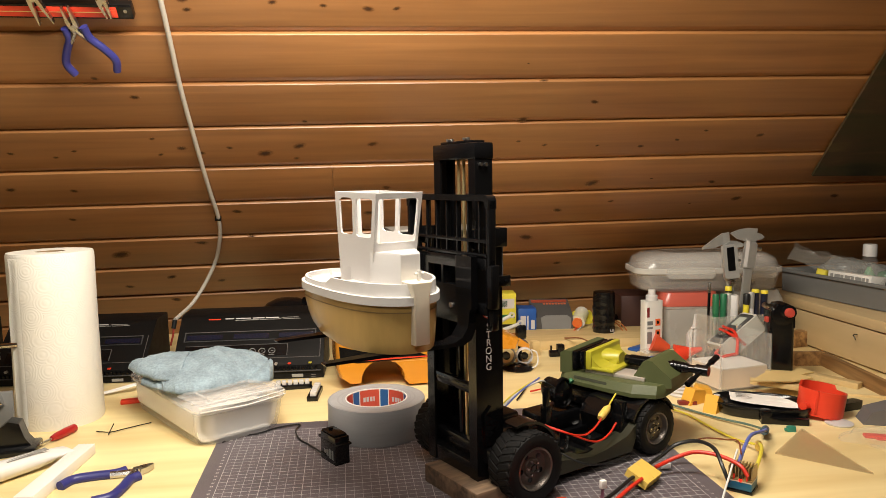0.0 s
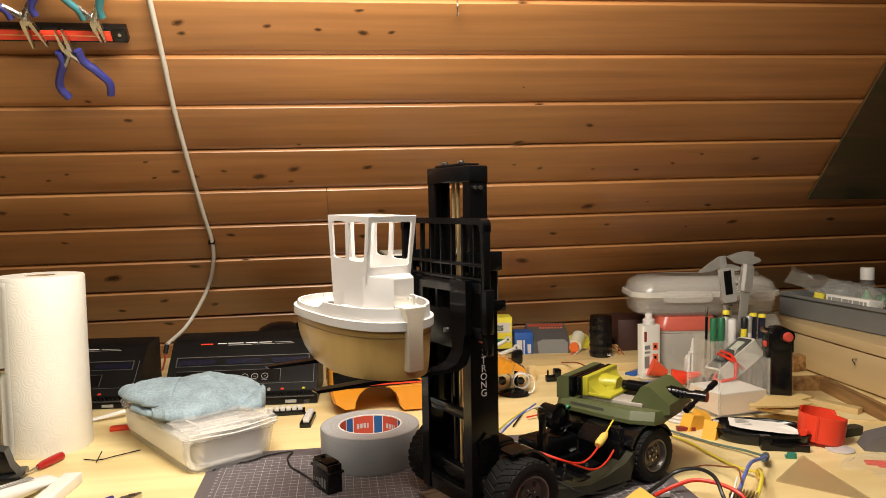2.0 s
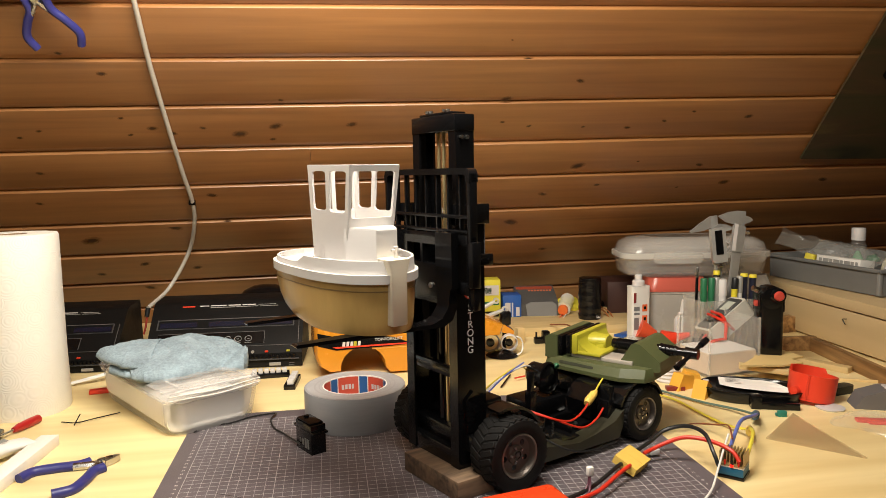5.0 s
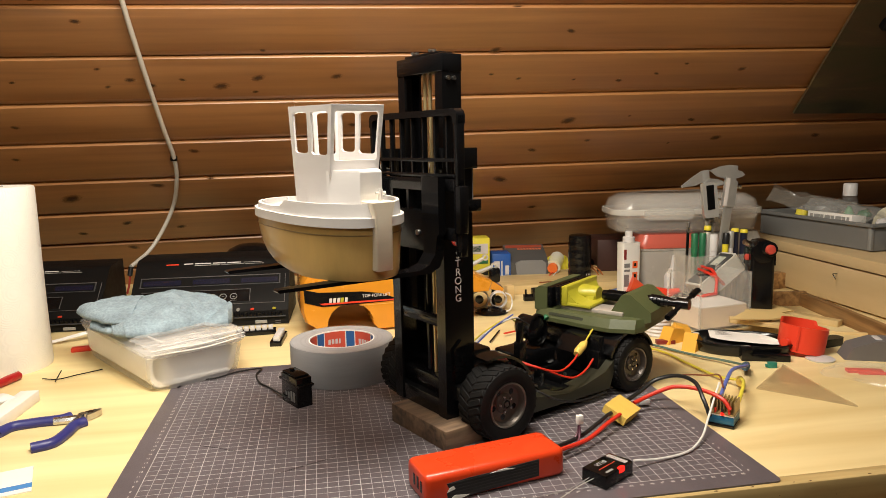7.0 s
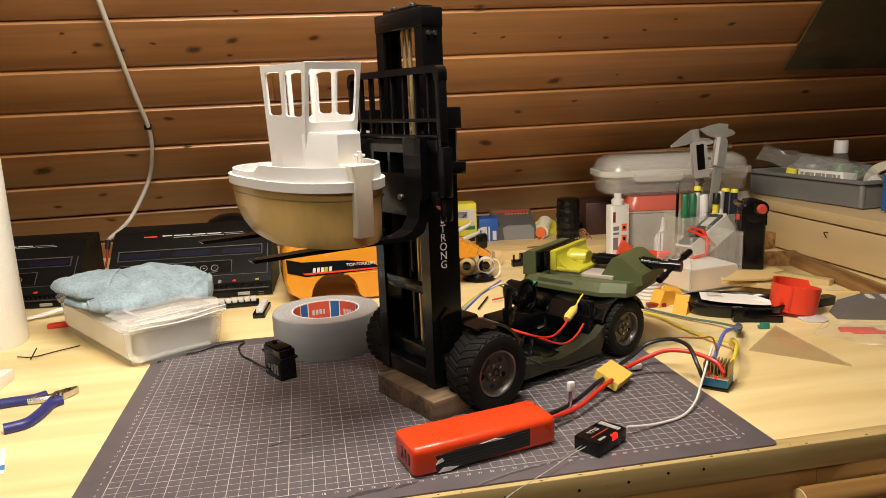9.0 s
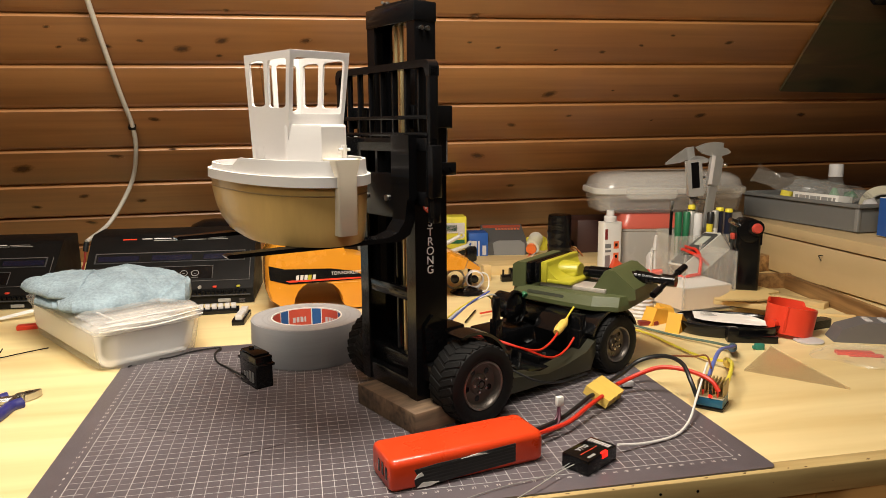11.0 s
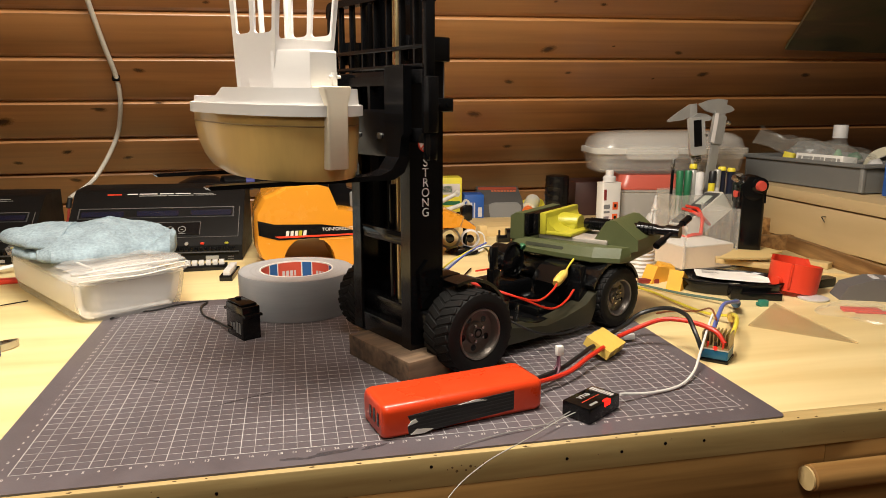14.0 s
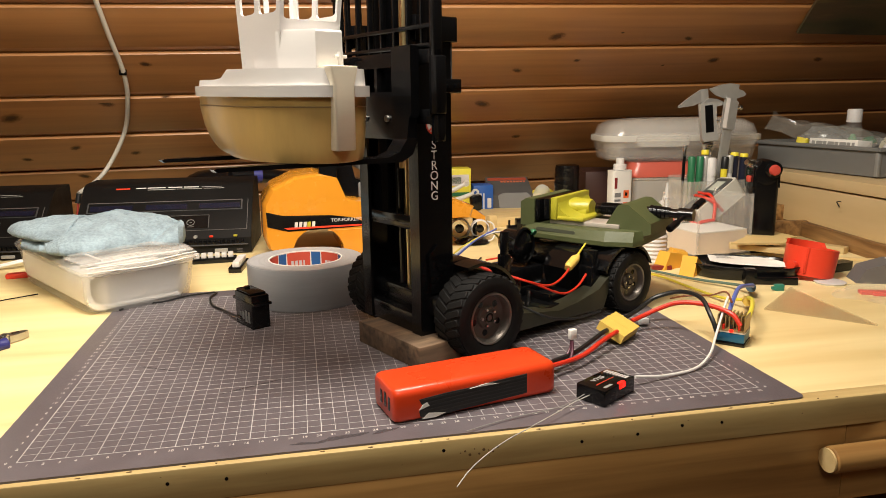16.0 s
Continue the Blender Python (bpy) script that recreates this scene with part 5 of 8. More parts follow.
# ---- bench chargers at the back ----
LCD = material("dark_blue_display", (0.006, 0.008, 0.022), 0.25, coat=0.2)
GREYPR = material("grey_print_on_black", (0.30, 0.29, 0.27), 0.5)
CHB = material("charger_black", (0.0055, 0.0052, 0.0052), 0.48, grain=(0.15, 60), bump=(0.1, 600), spec=0.22)
THINLINE = material("grey_panel_line", (0.10, 0.095, 0.09), 0.4)
DKG = material("dark_grey_bezel", (0.055, 0.055, 0.057), 0.4)
def charger(m):
    c = thing("battery_charger", m, "black bench battery charger with sloping panel and displays", "battery charger", "chargers at the back")
    W = 0.135
    part("body", B((prism, [(0.0, 0.004), (0.0, 0.030), (0.010, 0.040), (0.080, 0.112), (0.092, 0.118), (0.150, 0.120), (0.155, 0.004)], -W, W, 0.002, Matrix(((0, 0, 1, 0), (1, 0, 0, 0), (0, 1, 0, 0), (0, 0, 0, 1))))), CHB, c)
    ang = math.atan2(0.072, 0.070)
    def pan(x0, x1, s0, s1, h0, h1, w=0.0):
        mm = Matrix.Translation((0, 0.010, 0.040)) @ Matrix.Rotation(ang, 4, "X")
        return (box, x0, x1, s0, s1, h0, h1, w, 1, mm)
    part("bezel", B(pan(-0.123, 0.119, 0.0655, 0.0672, -0.001, 0.0012, 0.0003)), THINLINE, c, "pale moulded lip")
    part("bezel", B(pan(-0.123, 0.119, 0.0455, 0.0468, -0.001, 0.0008), pan(-0.123, -0.121, 0.0468, 0.0655, -0.001, 0.0008), pan(0.117, 0.119, 0.0468, 0.0655, -0.001, 0.0008)), DKG, c)
    for x in (-0.118, -0.0330, 0.0505):
        part("display", B(pan(x, x + 0.0645, 0.0495, 0.0605, -0.001, 0.0006)), LCD, c, "dark blue display")
    part("control_panel", B(pan(-0.118, 0.067, 0.0086, 0.0345, -0.001, 0.0008, 0.0005)), BLACKP, c)
    part("panel_line", B(pan(-0.118, 0.067, 0.0345, 0.0354, -0.001, 0.0010), pan(0.067, 0.0680, 0.0086, 0.0354, -0.001, 0.0010), pan(-0.126, 0.128, 0.0030, 0.0038, -0.001, 0.0008), pan(0.1272, 0.1282, 0.0030, 0.0670, -0.001, 0.0006)), THINLINE, c)
    for x in (0.004, 0.0217, 0.0398):
        mm = Matrix.Translation((0, 0.010, 0.040)) @ Matrix.Rotation(ang, 4, "X") @ Matrix.Translation((x, 0.0195, 0.0006))
        part("button", B((lathe, [(0.0062, 0), (0.0062, 0.0012), (0.0054, 0.0012), (0.0054, 0)], 24, mm)), GREYPR, c, "round button ring")
        part("button_mark", B(pan(x - 0.0055, x + 0.0055, 0.0105, 0.0112, 0.0004, 0.0011), pan(x - 0.002, x + 0.002, 0.0190, 0.0198, 0.0004, 0.0011)), GREYPR, c)
    for k in range(34):
        x = -0.118 + k * 0.0072
        part("terminal", B((box, x, x + 0.0042, -0.004, 0.003, 0.0205, 0.0275, 0.0006)), BLACKM, c)
    part("terminal_rail", B((box, -0.122, 0.130, -0.0045, 0.0, 0.0180, 0.0198, 0.0005)), DKG, c)
    for x, mt in ((-0.085, REDB), (0.0706, REDB), (0.108, VYELLOW), (-0.048, VYELLOW)):
        part("socket", B((box, x, x + 0.006, -0.0015, 0.004, 0.0318, 0.0352, 0.0008, 1)), mt, c, "small coloured socket")
    for x in (-0.105, 0.050):
        part("knob", B((rod, (x, 0.002, 0.034), (x, -0.003, 0.034), 0.0028, None, 14)), GREYPR, c)
    for x0, x1, s0, s1 in ((-0.053, -0.037, 0.0965, 0.0985), (-0.034, -0.006, 0.0965, 0.0985), (-0.002, 0.020, 0.0965, 0.0985), (0.023, 0.047, 0.0965, 0.0985), (-0.034, 0.010, 0.0925, 0.0940), (0.012, 0.052, 0.0930, 0.0942), (0.055, 0.088, 0.0930, 0.0940), (0.052, 0.084, 0.0965, 0.0975)):
        part("print_bar", B(pan(x0, x1, s0, s1, -0.0005, 0.0006)), WHITEINK if x1 < 0.05 and s0 > 0.095 else GREYPR, c)
    part("print_bar", B(pan(-0.084, -0.062, 0.0955, 0.0980, -0.0005, 0.0006)), REDB, c)
    for x in (0.078, -0.060):
        part("port", B((box, x, x + 0.020, -0.0018, 0.002, 0.006, 0.012, 0.0004, 1)), GREYPR, c, "pale socket")
    for z in (0.005, 0.009):
        part("switch_mark", B((box, 0.112, 0.121, -0.0012, 0.002, z, z + 0.0015)), THINLINE, c)
    return c
LOW = Matrix.Diagonal((1, 1, 0.93, 1))
CH1 = charger(pose(-0.022, 0.682, TZ - 0.002, 0, 0, -3) @ LOW)
copy_thing(CH1, pose(-0.345, 0.720, TZ - 0.002, 0, 0, -4) @ LOW)
copy_thing(CH1, pose(-0.655, 0.735, TZ - 0.002, 0, 0, 2) @ LOW)
hp = thing("headphones", pose(0.036, 0.885, TZ, 0, 0, 8) @ Matrix.Diagonal((1.1, 1.1, 1.01, 1)), "black padded headphones lying behind the charger", "headphones")
part("earcup", B((lathe, [(0.0, 0.0), (0.052, 0.0), (0.060, 0.010), (0.060, 0.050), (0.057, 0.072), (0.050, 0.092), (0.038, 0.106), (0.022, 0.114), (0, 0.117)], 40)), BLACKP, hp, "smooth black ear cup")
part("cushion", B((lathe, [(0.050, 0.058), (0.060, 0.054), (0.066, 0.062), (0.064, 0.074), (0.055, 0.080), (0.048, 0.072), (0.050, 0.058)], 40)), RUBBER, hp, "padded cushion")
part("headband", B((wire, [(0.030, -0.01, 0.104), (0.075, 0.0, 0.102), (0.13, 0.01, 0.092), (0.17, 0.03, 0.075), (0.19, 0.05, 0.03)], 0.013, 14)), BLACKP, hp)
part("band_ring", B((rod, (0.066, -0.001, 0.1025), (0.080, 0.001, 0.1015), 0.0145, None, 20)), BLUEH, hp, "dark blue band joint")

# ---- orange forklift shell behind the mast ----
shell = thing("forklift_body_shell", pose(0.137, 0.580, TZ, 0, 0, 4), "orange forklift body shell with black overhead guard", "model body shell")
def arch(cx, r, n=10):
    return [(cx + r * math.cos(math.pi * k / n), 0.012 + r * math.sin(math.pi * k / n)) for k in range(n + 1)]
side = [(0.0, 0.040), (0.006, 0.022), (0.020, 0.012), (0.030, 0.012)] + arch(0.078, 0.040)[::-1] + [(0.125, 0.004), (0.205, 0.004)] + [(0.215, 0.03), (0.235, 0.05), (0.270, 0.055), (0.325, 0.055), (0.330, 0.070), (0.300, 0.082), (0.235, 0.080), (0.205, 0.070), (0.175, 0.085), (0.125, 0.092), (0.112, 0.125), (0.085, 0.132), (0.050, 0.128), (0.015, 0.112), (0.002, 0.090)]
bm = bmesh.new()
rings = []
for y, s in ((0.0, 0.965), (0.006, 0.99), (0.02, 1.0), (0.115, 1.0), (0.129, 0.99), (0.135, 0.965)):
    rings.append([(0.15 + (x - 0.15) * s, y, 0.03 + (z - 0.03) * s if z > 0.03 else z) for x, z in side])
loft(bm, rings)
part("shell", bm, ORANGE, shell, "glossy orange plastic shell", 30)
part("decal_band", B((prism, [(0.006, 0.078), (0.030, 0.0715), (0.100, 0.0690), (0.132, 0.0640), (0.165, 0.0505), (0.120, 0.0488), (0.036, 0.0475), (0.007, 0.0560)], -0.0008, 0.0004, 0, SIDE, 1)), BLACKP, shell, "black side decal")
part("decal_line", B((prism, [(0.030, 0.0535), (0.158, 0.0530), (0.163, 0.0508), (0.036, 0.0505)], -0.0012, -0.0006, 0, SIDE, 1)), REDB, shell)
part("decal_logo", B(*[(prism, [(x, 0.0535), (x + 0.001, 0.0610), (x + 0.0055, 0.0610), (x + 0.0045, 0.0535)], -0.0016, -0.0010, 0, SIDE, 1) for x in (0.046, 0.0525, 0.059, 0.0715)]), WHITEINK, shell)
part("decal_logo", B((prism, [(0.0645, 0.0535), (0.0655, 0.0610), (0.0705, 0.0610), (0.0695, 0.0535)], -0.0016, -0.0010, 0, SIDE, 1)), VYELLOW, shell)
letters("decal_text", "TOP-FORKLIFT", 0.0072, WHITEINK, shell, Matrix.Translation((0.124, -0.0012, 0.0610)) @ Matrix.Rotation(math.pi / 2, 4, "X"), 0.0003)
part("model_mark", B((box, 0.158, 0.176, -0.0008, 0.0002, 0.040, 0.045), (box, 0.164, 0.180, -0.0008, 0.0002, 0.034, 0.038)), BLACKP, shell)
part("crease", B((box, 0.095, 0.190, -0.0006, 0.0004, 0.0455, 0.0465)), material("pale_orange_edge", (0.70, 0.36, 0.08), 0.4), shell)
for y in (0.008, 0.112):
    part("guard_pillar", B((prism, [(0.085, 0.125), (0.112, 0.120), (0.117, 0.20), (0.124, 0.262), (0.110, 0.262), (0.098, 0.20)], y, y + 0.012, 0.0015, SIDE)), BLACKP, shell, "black guard pillar")
    part("guard_rail", B((box, 0.105, 0.27, y, y + 0.010, 0.258, 0.270, 0.0015)), BLACKP, shell)
part("guard_plate", B((box, 0.104, 0.27, 0.008, 0.124, 0.268, 0.272, 0.001)), material("pale_roof_plate", (0.28, 0.27, 0.25), 0.35, grain=(0.1, 30)), shell)
part("seat", B((prism, [(0.120, 0.088), (0.116, 0.150), (0.122, 0.168), (0.136, 0.166), (0.146, 0.118), (0.170, 0.110), (0.172, 0.088)], 0.045, 0.092, 0.006, SIDE)), BLACKP, shell, "black driver seat")
part("console", B((box, 0.150, 0.20, 0.04, 0.10, 0.088, 0.112, 0.003), (box, 0.15, 0.21, 0.03, 0.11, 0.132, 0.145, 0.002)), GREYC, shell)

# ---- battery, plug, receiver, speed controller ----
batt = thing("battery_pack", pose(0.2525, -0.0035, 0.0, 0, 0, 12.5), "red shrink-wrapped battery pack with a torn black label on the mat", "battery pack")
bm = bmesh.new()
loft(bm, [[(x, y * s + 0.0235, z * s + 0.0135) for y, z in rounded(0.047, 0.027, 0.006, 5)] for x, s in ((0.0, 0.86), (0.0015, 0.95), (0.005, 1.0), (0.132, 1.0), (0.136, 0.95), (0.138, 0.84))])
part("wrap", bm, REDP, batt, "", 60)
lbl = [(0.020, 0.0030), (0.019, 0.0080), (0.0215, 0.0120), (0.0190, 0.0172), (0.040, 0.0188), (0.060, 0.0192), (0.085, 0.0208), (0.110, 0.0218), (0.110, 0.0060), (0.085, 0.0048), (0.060, 0.0036), (0.042, 0.0026)]
part("label", B((prism, lbl, -0.0008, 0.0002, 0, SIDE, 1)), material("black_torn_label", (0.018, 0.017, 0.017), 0.5, grain=(0.4, 90), stretch=(0.2, 1, 2)), batt, "torn black label")
for k in range(5):
    z = 0.0052 + 0.0028 * k
    part("label_rib", B((prism, [(0.023, z), (0.109, z + 0.0028), (0.109, z + 0.0034), (0.023, z + 0.0007)], -0.0011, -0.0007, 0, SIDE, 1)), material("label_rib_grey", (0.028, 0.027, 0.026), 0.5) if k == 0 else bpy.data.materials["label_rib_grey"], batt)
for torn in ([(0.019, 0.0095), (0.027, 0.0115), (0.025, 0.0145), (0.0215, 0.013)], [(0.021, 0.002), (0.032, 0.0015), (0.040, 0.0038), (0.026, 0.006)], [(0.085, 0.0185), (0.060, 0.0188), (0.075, 0.0205)]):
    part("torn_edge", B((prism, torn, -0.0013, -0.0007, 0, SIDE, 1)), PAPER, batt)
part("end_mark", B((box, -0.0004, 0.0006, 0.010, 0.0135, 0.008, 0.018), (box, -0.0004, 0.0006, 0.018, 0.022, 0.008, 0.019), (box, -0.0004, 0.0006, 0.027, 0.0305, 0.008, 0.018)), BLACKP, batt)
def freewire(name, pts, r, mat, label, category="wire"):
    return solo(name, B((wire, pts, r)), mat, Matrix(), label, category)
part("lead_red", B((wire, [(0.136, 0.022, 0.014), (0.158, 0.030, 0.011), (0.190, 0.040, 0.010), (0.222, 0.056, 0.013), (0.238, 0.064, 0.014), (0.252, 0.0715, 0.014)], 0.0022)), WIRER, batt, "thick red lead")
part("lead_black", B((wire, [(0.136, 0.028, 0.014), (0.160, 0.040, 0.010), (0.190, 0.052, 0.009), (0.220, 0.066, 0.012), (0.236, 0.074, 0.014), (0.248, 0.080, 0.014)], 0.0022)), WIREB, batt, "thick black lead")
part("balance_lead", B((wire, [(0.136, 0.030, 0.012), (0.155, 0.036, 0.008), (0.176, 0.040, 0.008), (0.184, 0.046, 0.014), (0.186, 0.050, 0.024)], 0.0013), (wire, [(0.136, 0.032, 0.012), (0.157, 0.040, 0.009), (0.174, 0.046, 0.008), (0.184, 0.050, 0.014), (0.187, 0.052, 0.024)], 0.0011)), material("dark_purple_wire", (0.10, 0.03, 0.05), 0.4), batt)
part("balance_plug", B((box, 0.1835, 0.190, 0.048, 0.053, 0.023, 0.032, 0.0006)), PAPER, batt, "white balance plug")

xt = thing("power_connector", pose(0.490, 0.139, 0.0065, 24, 0, 42) @ Matrix.Diagonal((1.12, 1.62, 0.85, 1)), "yellow two-pin power connector pair on the mat", "connector")
part("housing", B((prism, [(-0.017, -0.0085), (0.017, -0.0085), (0.017, 0.0085), (-0.017, 0.0085)], 0.002, 0.013, 0.0012), (box, -0.001, 0.001, -0.0088, 0.0088, 0.0018, 0.0132)), XT, xt)
esc = thing("speed_controller", pose(0.5985, 0.1095, TZ, 0, 0, 45) @ Matrix.Diagonal((0.80, 0.80, 0.95, 1)), "blue motor speed controller with bronze cooling fins", "speed controller")
part("case", B((box, -0.0175, 0.0175, -0.0175, 0.0175, 0.0, 0.004, 0.001)), BLACKP, esc)
part("cover", B((box, -0.0165, 0.0165, -0.0165, 0.0165, 0.004, 0.0135, 0.0008)), material("blue_anodised", (0.02, 0.13, 0.26), 0.35, 0.3), esc, "blue cover")
part("seal", B((box, -0.0168, 0.0168, -0.0168, 0.0168, 0.0135, 0.0148)), material("pale_sealant", (0.55, 0.50, 0.42), 0.6, grain=(0.2, 200)), esc)
FIN = material("bronze_fin", (0.42, 0.30, 0.14), 0.4, 0.6, grain=(0.15, 120))
part("fin_plate", B((box, -0.0165, 0.0165, -0.0160, 0.0160, 0.0148, 0.0168)), FIN, esc)
for k in range(8):
    y = -0.0154 + k * 0.0044
    part("fin", B((box, -0.0125, 0.0165, y - 0.0007, y + 0.0007, 0.0168, 0.0300)), FIN, esc)
for k in range(3):
    part("terminal", B((rod, (-0.0150, -0.010 + k * 0.009, 0.0150), (-0.0150, -0.010 + k * 0.009, 0.0215), 0.0016)), (WIRER, WIREB, WIRER)[k], esc)
part("power_lamp", B((box, -0.0185, -0.0165, -0.0035, 0.0005, 0.0145, 0.0175, 0.0005)), LED, esc, "glowing red lamp")
freewire("black_lead", [(0.578, 0.103, 0.010), (0.575, 0.112, 0.026), (0.578, 0.136, 0.037), (0.572, 0.164, 0.036), (0.553, 0.180, 0.027), (0.531, 0.172, 0.018), (0.508, 0.158, 0.014)], 0.0023, WIREB, "thick black silicone power lead above the mat")
freewire("red_lead", [(0.596, 0.094, 0.019), (0.591, 0.104, 0.029), (0.578, 0.128, 0.032), (0.560, 0.146, 0.030), (0.543, 0.155, 0.022), (0.528, 0.156, 0.016), (0.513, 0.151, 0.013)], 0.0023, WIRER, "thick red silicone power lead above the mat")
freewire("signal_lead", [(0.455, 0.026, 0.008), (0.486, 0.034, 0.003), (0.520, 0.044, 0.0025), (0.546, 0.064, 0.006), (0.568, 0.090, 0.014), (0.588, 0.112, 0.028), (0.598, 0.120, 0.041)], 0.0012, WIREW, "white and brown servo lead across the mat")
freewire("blue_lead", [(0.600, 0.120, 0.024), (0.625, 0.150, 0.030), (0.655, 0.185, 0.030), (0.690, 0.215, 0.022), (0.715, 0.245, 0.012)], 0.0022, WIREBL, "blue motor lead lying on the bench")
freewire("yellow_lead", [(0.612, 0.108, 0.016), (0.636, 0.135, 0.024), (0.660, 0.170, 0.020), (0.672, 0.195, 0.014)], 0.0022, WIREY, "yellow motor lead lying on the bench")
freewire("yellow_lead", [(0.676, 0.200, 0.010), (0.668, 0.240, 0.003), (0.660, 0.300, 0.002), (0.654, 0.350, 0.002), (0.630, 0.390, 0.004), (0.600, 0.400, 0.010)], 0.0017, WIREY, "yellow motor lead lying on the bench")
freewire("green_lead", [(0.716, 0.248, 0.010), (0.712, 0.290, 0.004), (0.688, 0.330, 0.002), (0.660, 0.382, 0.002), (0.630, 0.420, 0.006)], 0.0017, material("grey_green_wire", (0.10, 0.16, 0.13), 0.4), "grey-green motor lead lying on the bench")
solo("bullet_plug", B((rod, (0.708, 0.240, 0.012), (0.724, 0.262, 0.006), 0.0055, 0.0050)), material("slate_sleeve", (0.06, 0.10, 0.13), 0.45), Matrix(), "grey-blue sleeved bullet plug on the bench", "plug")
solo("bullet_plug", B((rod, (0.668, 0.188, 0.012), (0.680, 0.208, 0.008), 0.0050, 0.0046)), XT, Matrix(), "yellow sleeved bullet plug on the bench", "plug")
freewire("thin_brown_wire", [(0.604, 0.122, 0.034), (0.625, 0.165, 0.032), (0.640, 0.215, 0.014), (0.628, 0.245, 0.006), (0.605, 0.240, 0.006)], 0.0010, material("brown_wire", (0.22, 0.06, 0.02), 0.5), "thin brown wire beside the speed controller")
solo("lead_plug", B((box, 0.528, 0.540, 0.166, 0.174, 0.003, 0.009, 0.0006)), WHITEP, Matrix(), "small white plug on the mat", "plug")

rx = thing("radio_receiver", pose(0.4125, -0.009, 0.0, 0, 0, 33), "small black radio receiver with a glowing red lamp", "receiver")
part("case", B((box, 0, 0.043, 0, 0.026, 0.0005, 0.0135, 0.0008)), BLACKP, rx)
part("connector_block", B((box, 0.043, 0.050, 0.006, 0.018, 0.002, 0.010, 0.0006)), BLACKP, rx)
for k in range(8):
    part("pin", B((box, 0.034, 0.0395, 0.003 + k * 0.0027, 0.0048 + k * 0.0027, 0.0135, 0.0138)), WHITEINK, rx)
letters("print", "V710", 0.0068, WHITEINK, rx, pose(0.018, 0.018, 0.0137, 0, 0, 0), 0.0001)
part("print_bar", B((box, 0.006, 0.030, 0.0112, 0.0120, 0.0135, 0.0137)), REDB, rx)
part("print_bar", B((box, 0.006, 0.016, 0.003, 0.0055, 0.0135, 0.0137)), GREYPR, rx)
part("lamp", B((box, 0.0200, 0.0290, -0.0006, 0.0030, 0.0088, 0.0141, 0.0012)), LED, rx, "glowing red lamp")
ANT = material("grey_antenna_wire", (0.26, 0.25, 0.24), 0.4)
rxi = pose(0.4125, -0.009, 0.0, 0, 0, 33).inverted()
part("antenna", B((wire, [rxi @ Vector(q) for q in ((0.410, 0.010, 0.007), (0.389, 0.000, 0.004), (0.376, -0.004, 0.002), (0.335, -0.013, 0.0016), (0.300, -0.026, 0.0016))], 0.0004)), ANT, rx)
part("antenna", B((wire, [rxi @ Vector(q) for q in ((0.412, 0.006, 0.007), (0.389, -0.006, 0.006), (0.371, -0.018, 0.005), (0.346, -0.034, 0.004), (0.323, -0.047, 0.002), (0.304, -0.060, -0.001), (0.291, -0.071, -0.004), (0.281, -0.081, -0.008))], 0.0004)), material("pale_antenna_wire", (0.45, 0.43, 0.40), 0.4), rx, "thin pale antenna wire reaching over the edge")

# ---- pliers ----
def pliers(m, grip, label, grip2=None, spread=0.30, k=1.0, jl=1.0, gape=0.0, lift=0.0):
    p = thing("pliers", m, label, "pliers", "pliers")
    grip2 = grip2 or grip
    for s in (1, -1):
        blade = [(0.0, 0.0), (0.004, s * 0.0065), (0.014, s * 0.0060), (0.034 * jl, s * 0.0018), (0.034 * jl, s * 0.0002), (0.006, s * 0.0004)]
        part("jaw", B((prism, blade if s > 0 else blade[::-1], 0.002, 0.009, 0.0006, Matrix.Rotation(s * gape, 4, "Z"))), STEEL, p, "bare steel jaw")
        pts = [(-0.004 * k + lift, s * (0.0065 + 0.02 * spread), 0.0055), (-0.020 * k, s * (0.008 + 0.020 * spread), 0.0055), (-0.042 * k, s * (0.008 + 0.055 * spread), 0.0055), (-0.068 * k, s * (0.008 + 0.085 * spread), 0.0055), (-0.092 * k, s * (0.008 + 0.070 * spread), 0.0055)]
        bm = bmesh.new()
        wire(bm, pts, 0.0060, 12, 8, 0.85)
        part("grip", bm, grip if s > 0 else grip2, p, "moulded grip")
        part("shank", B((wire, [(0.004, -s * 0.002, 0.0055), (-0.008, s * 0.005, 0.0055), (-0.022, s * (0.009 + 0.02 * spread), 0.0055)], 0.0046)), STEEL, p)
    part("pivot", B((rod, (0.003, 0, 0.001), (0.003, 0, 0.0102), 0.0052, None, 20), (rod, (0.003, 0, 0.0102), (0.003, 0, 0.0108), 0.0032, None, 16)), STEEL, p)
    return p

pliers(pose(-0.107, 0.2755, TZ - 0.001, 0, 0, 46), BLUEH, "blue-handled side cutters lying open on the bench", None, 0.40, 0.80, 0.72)
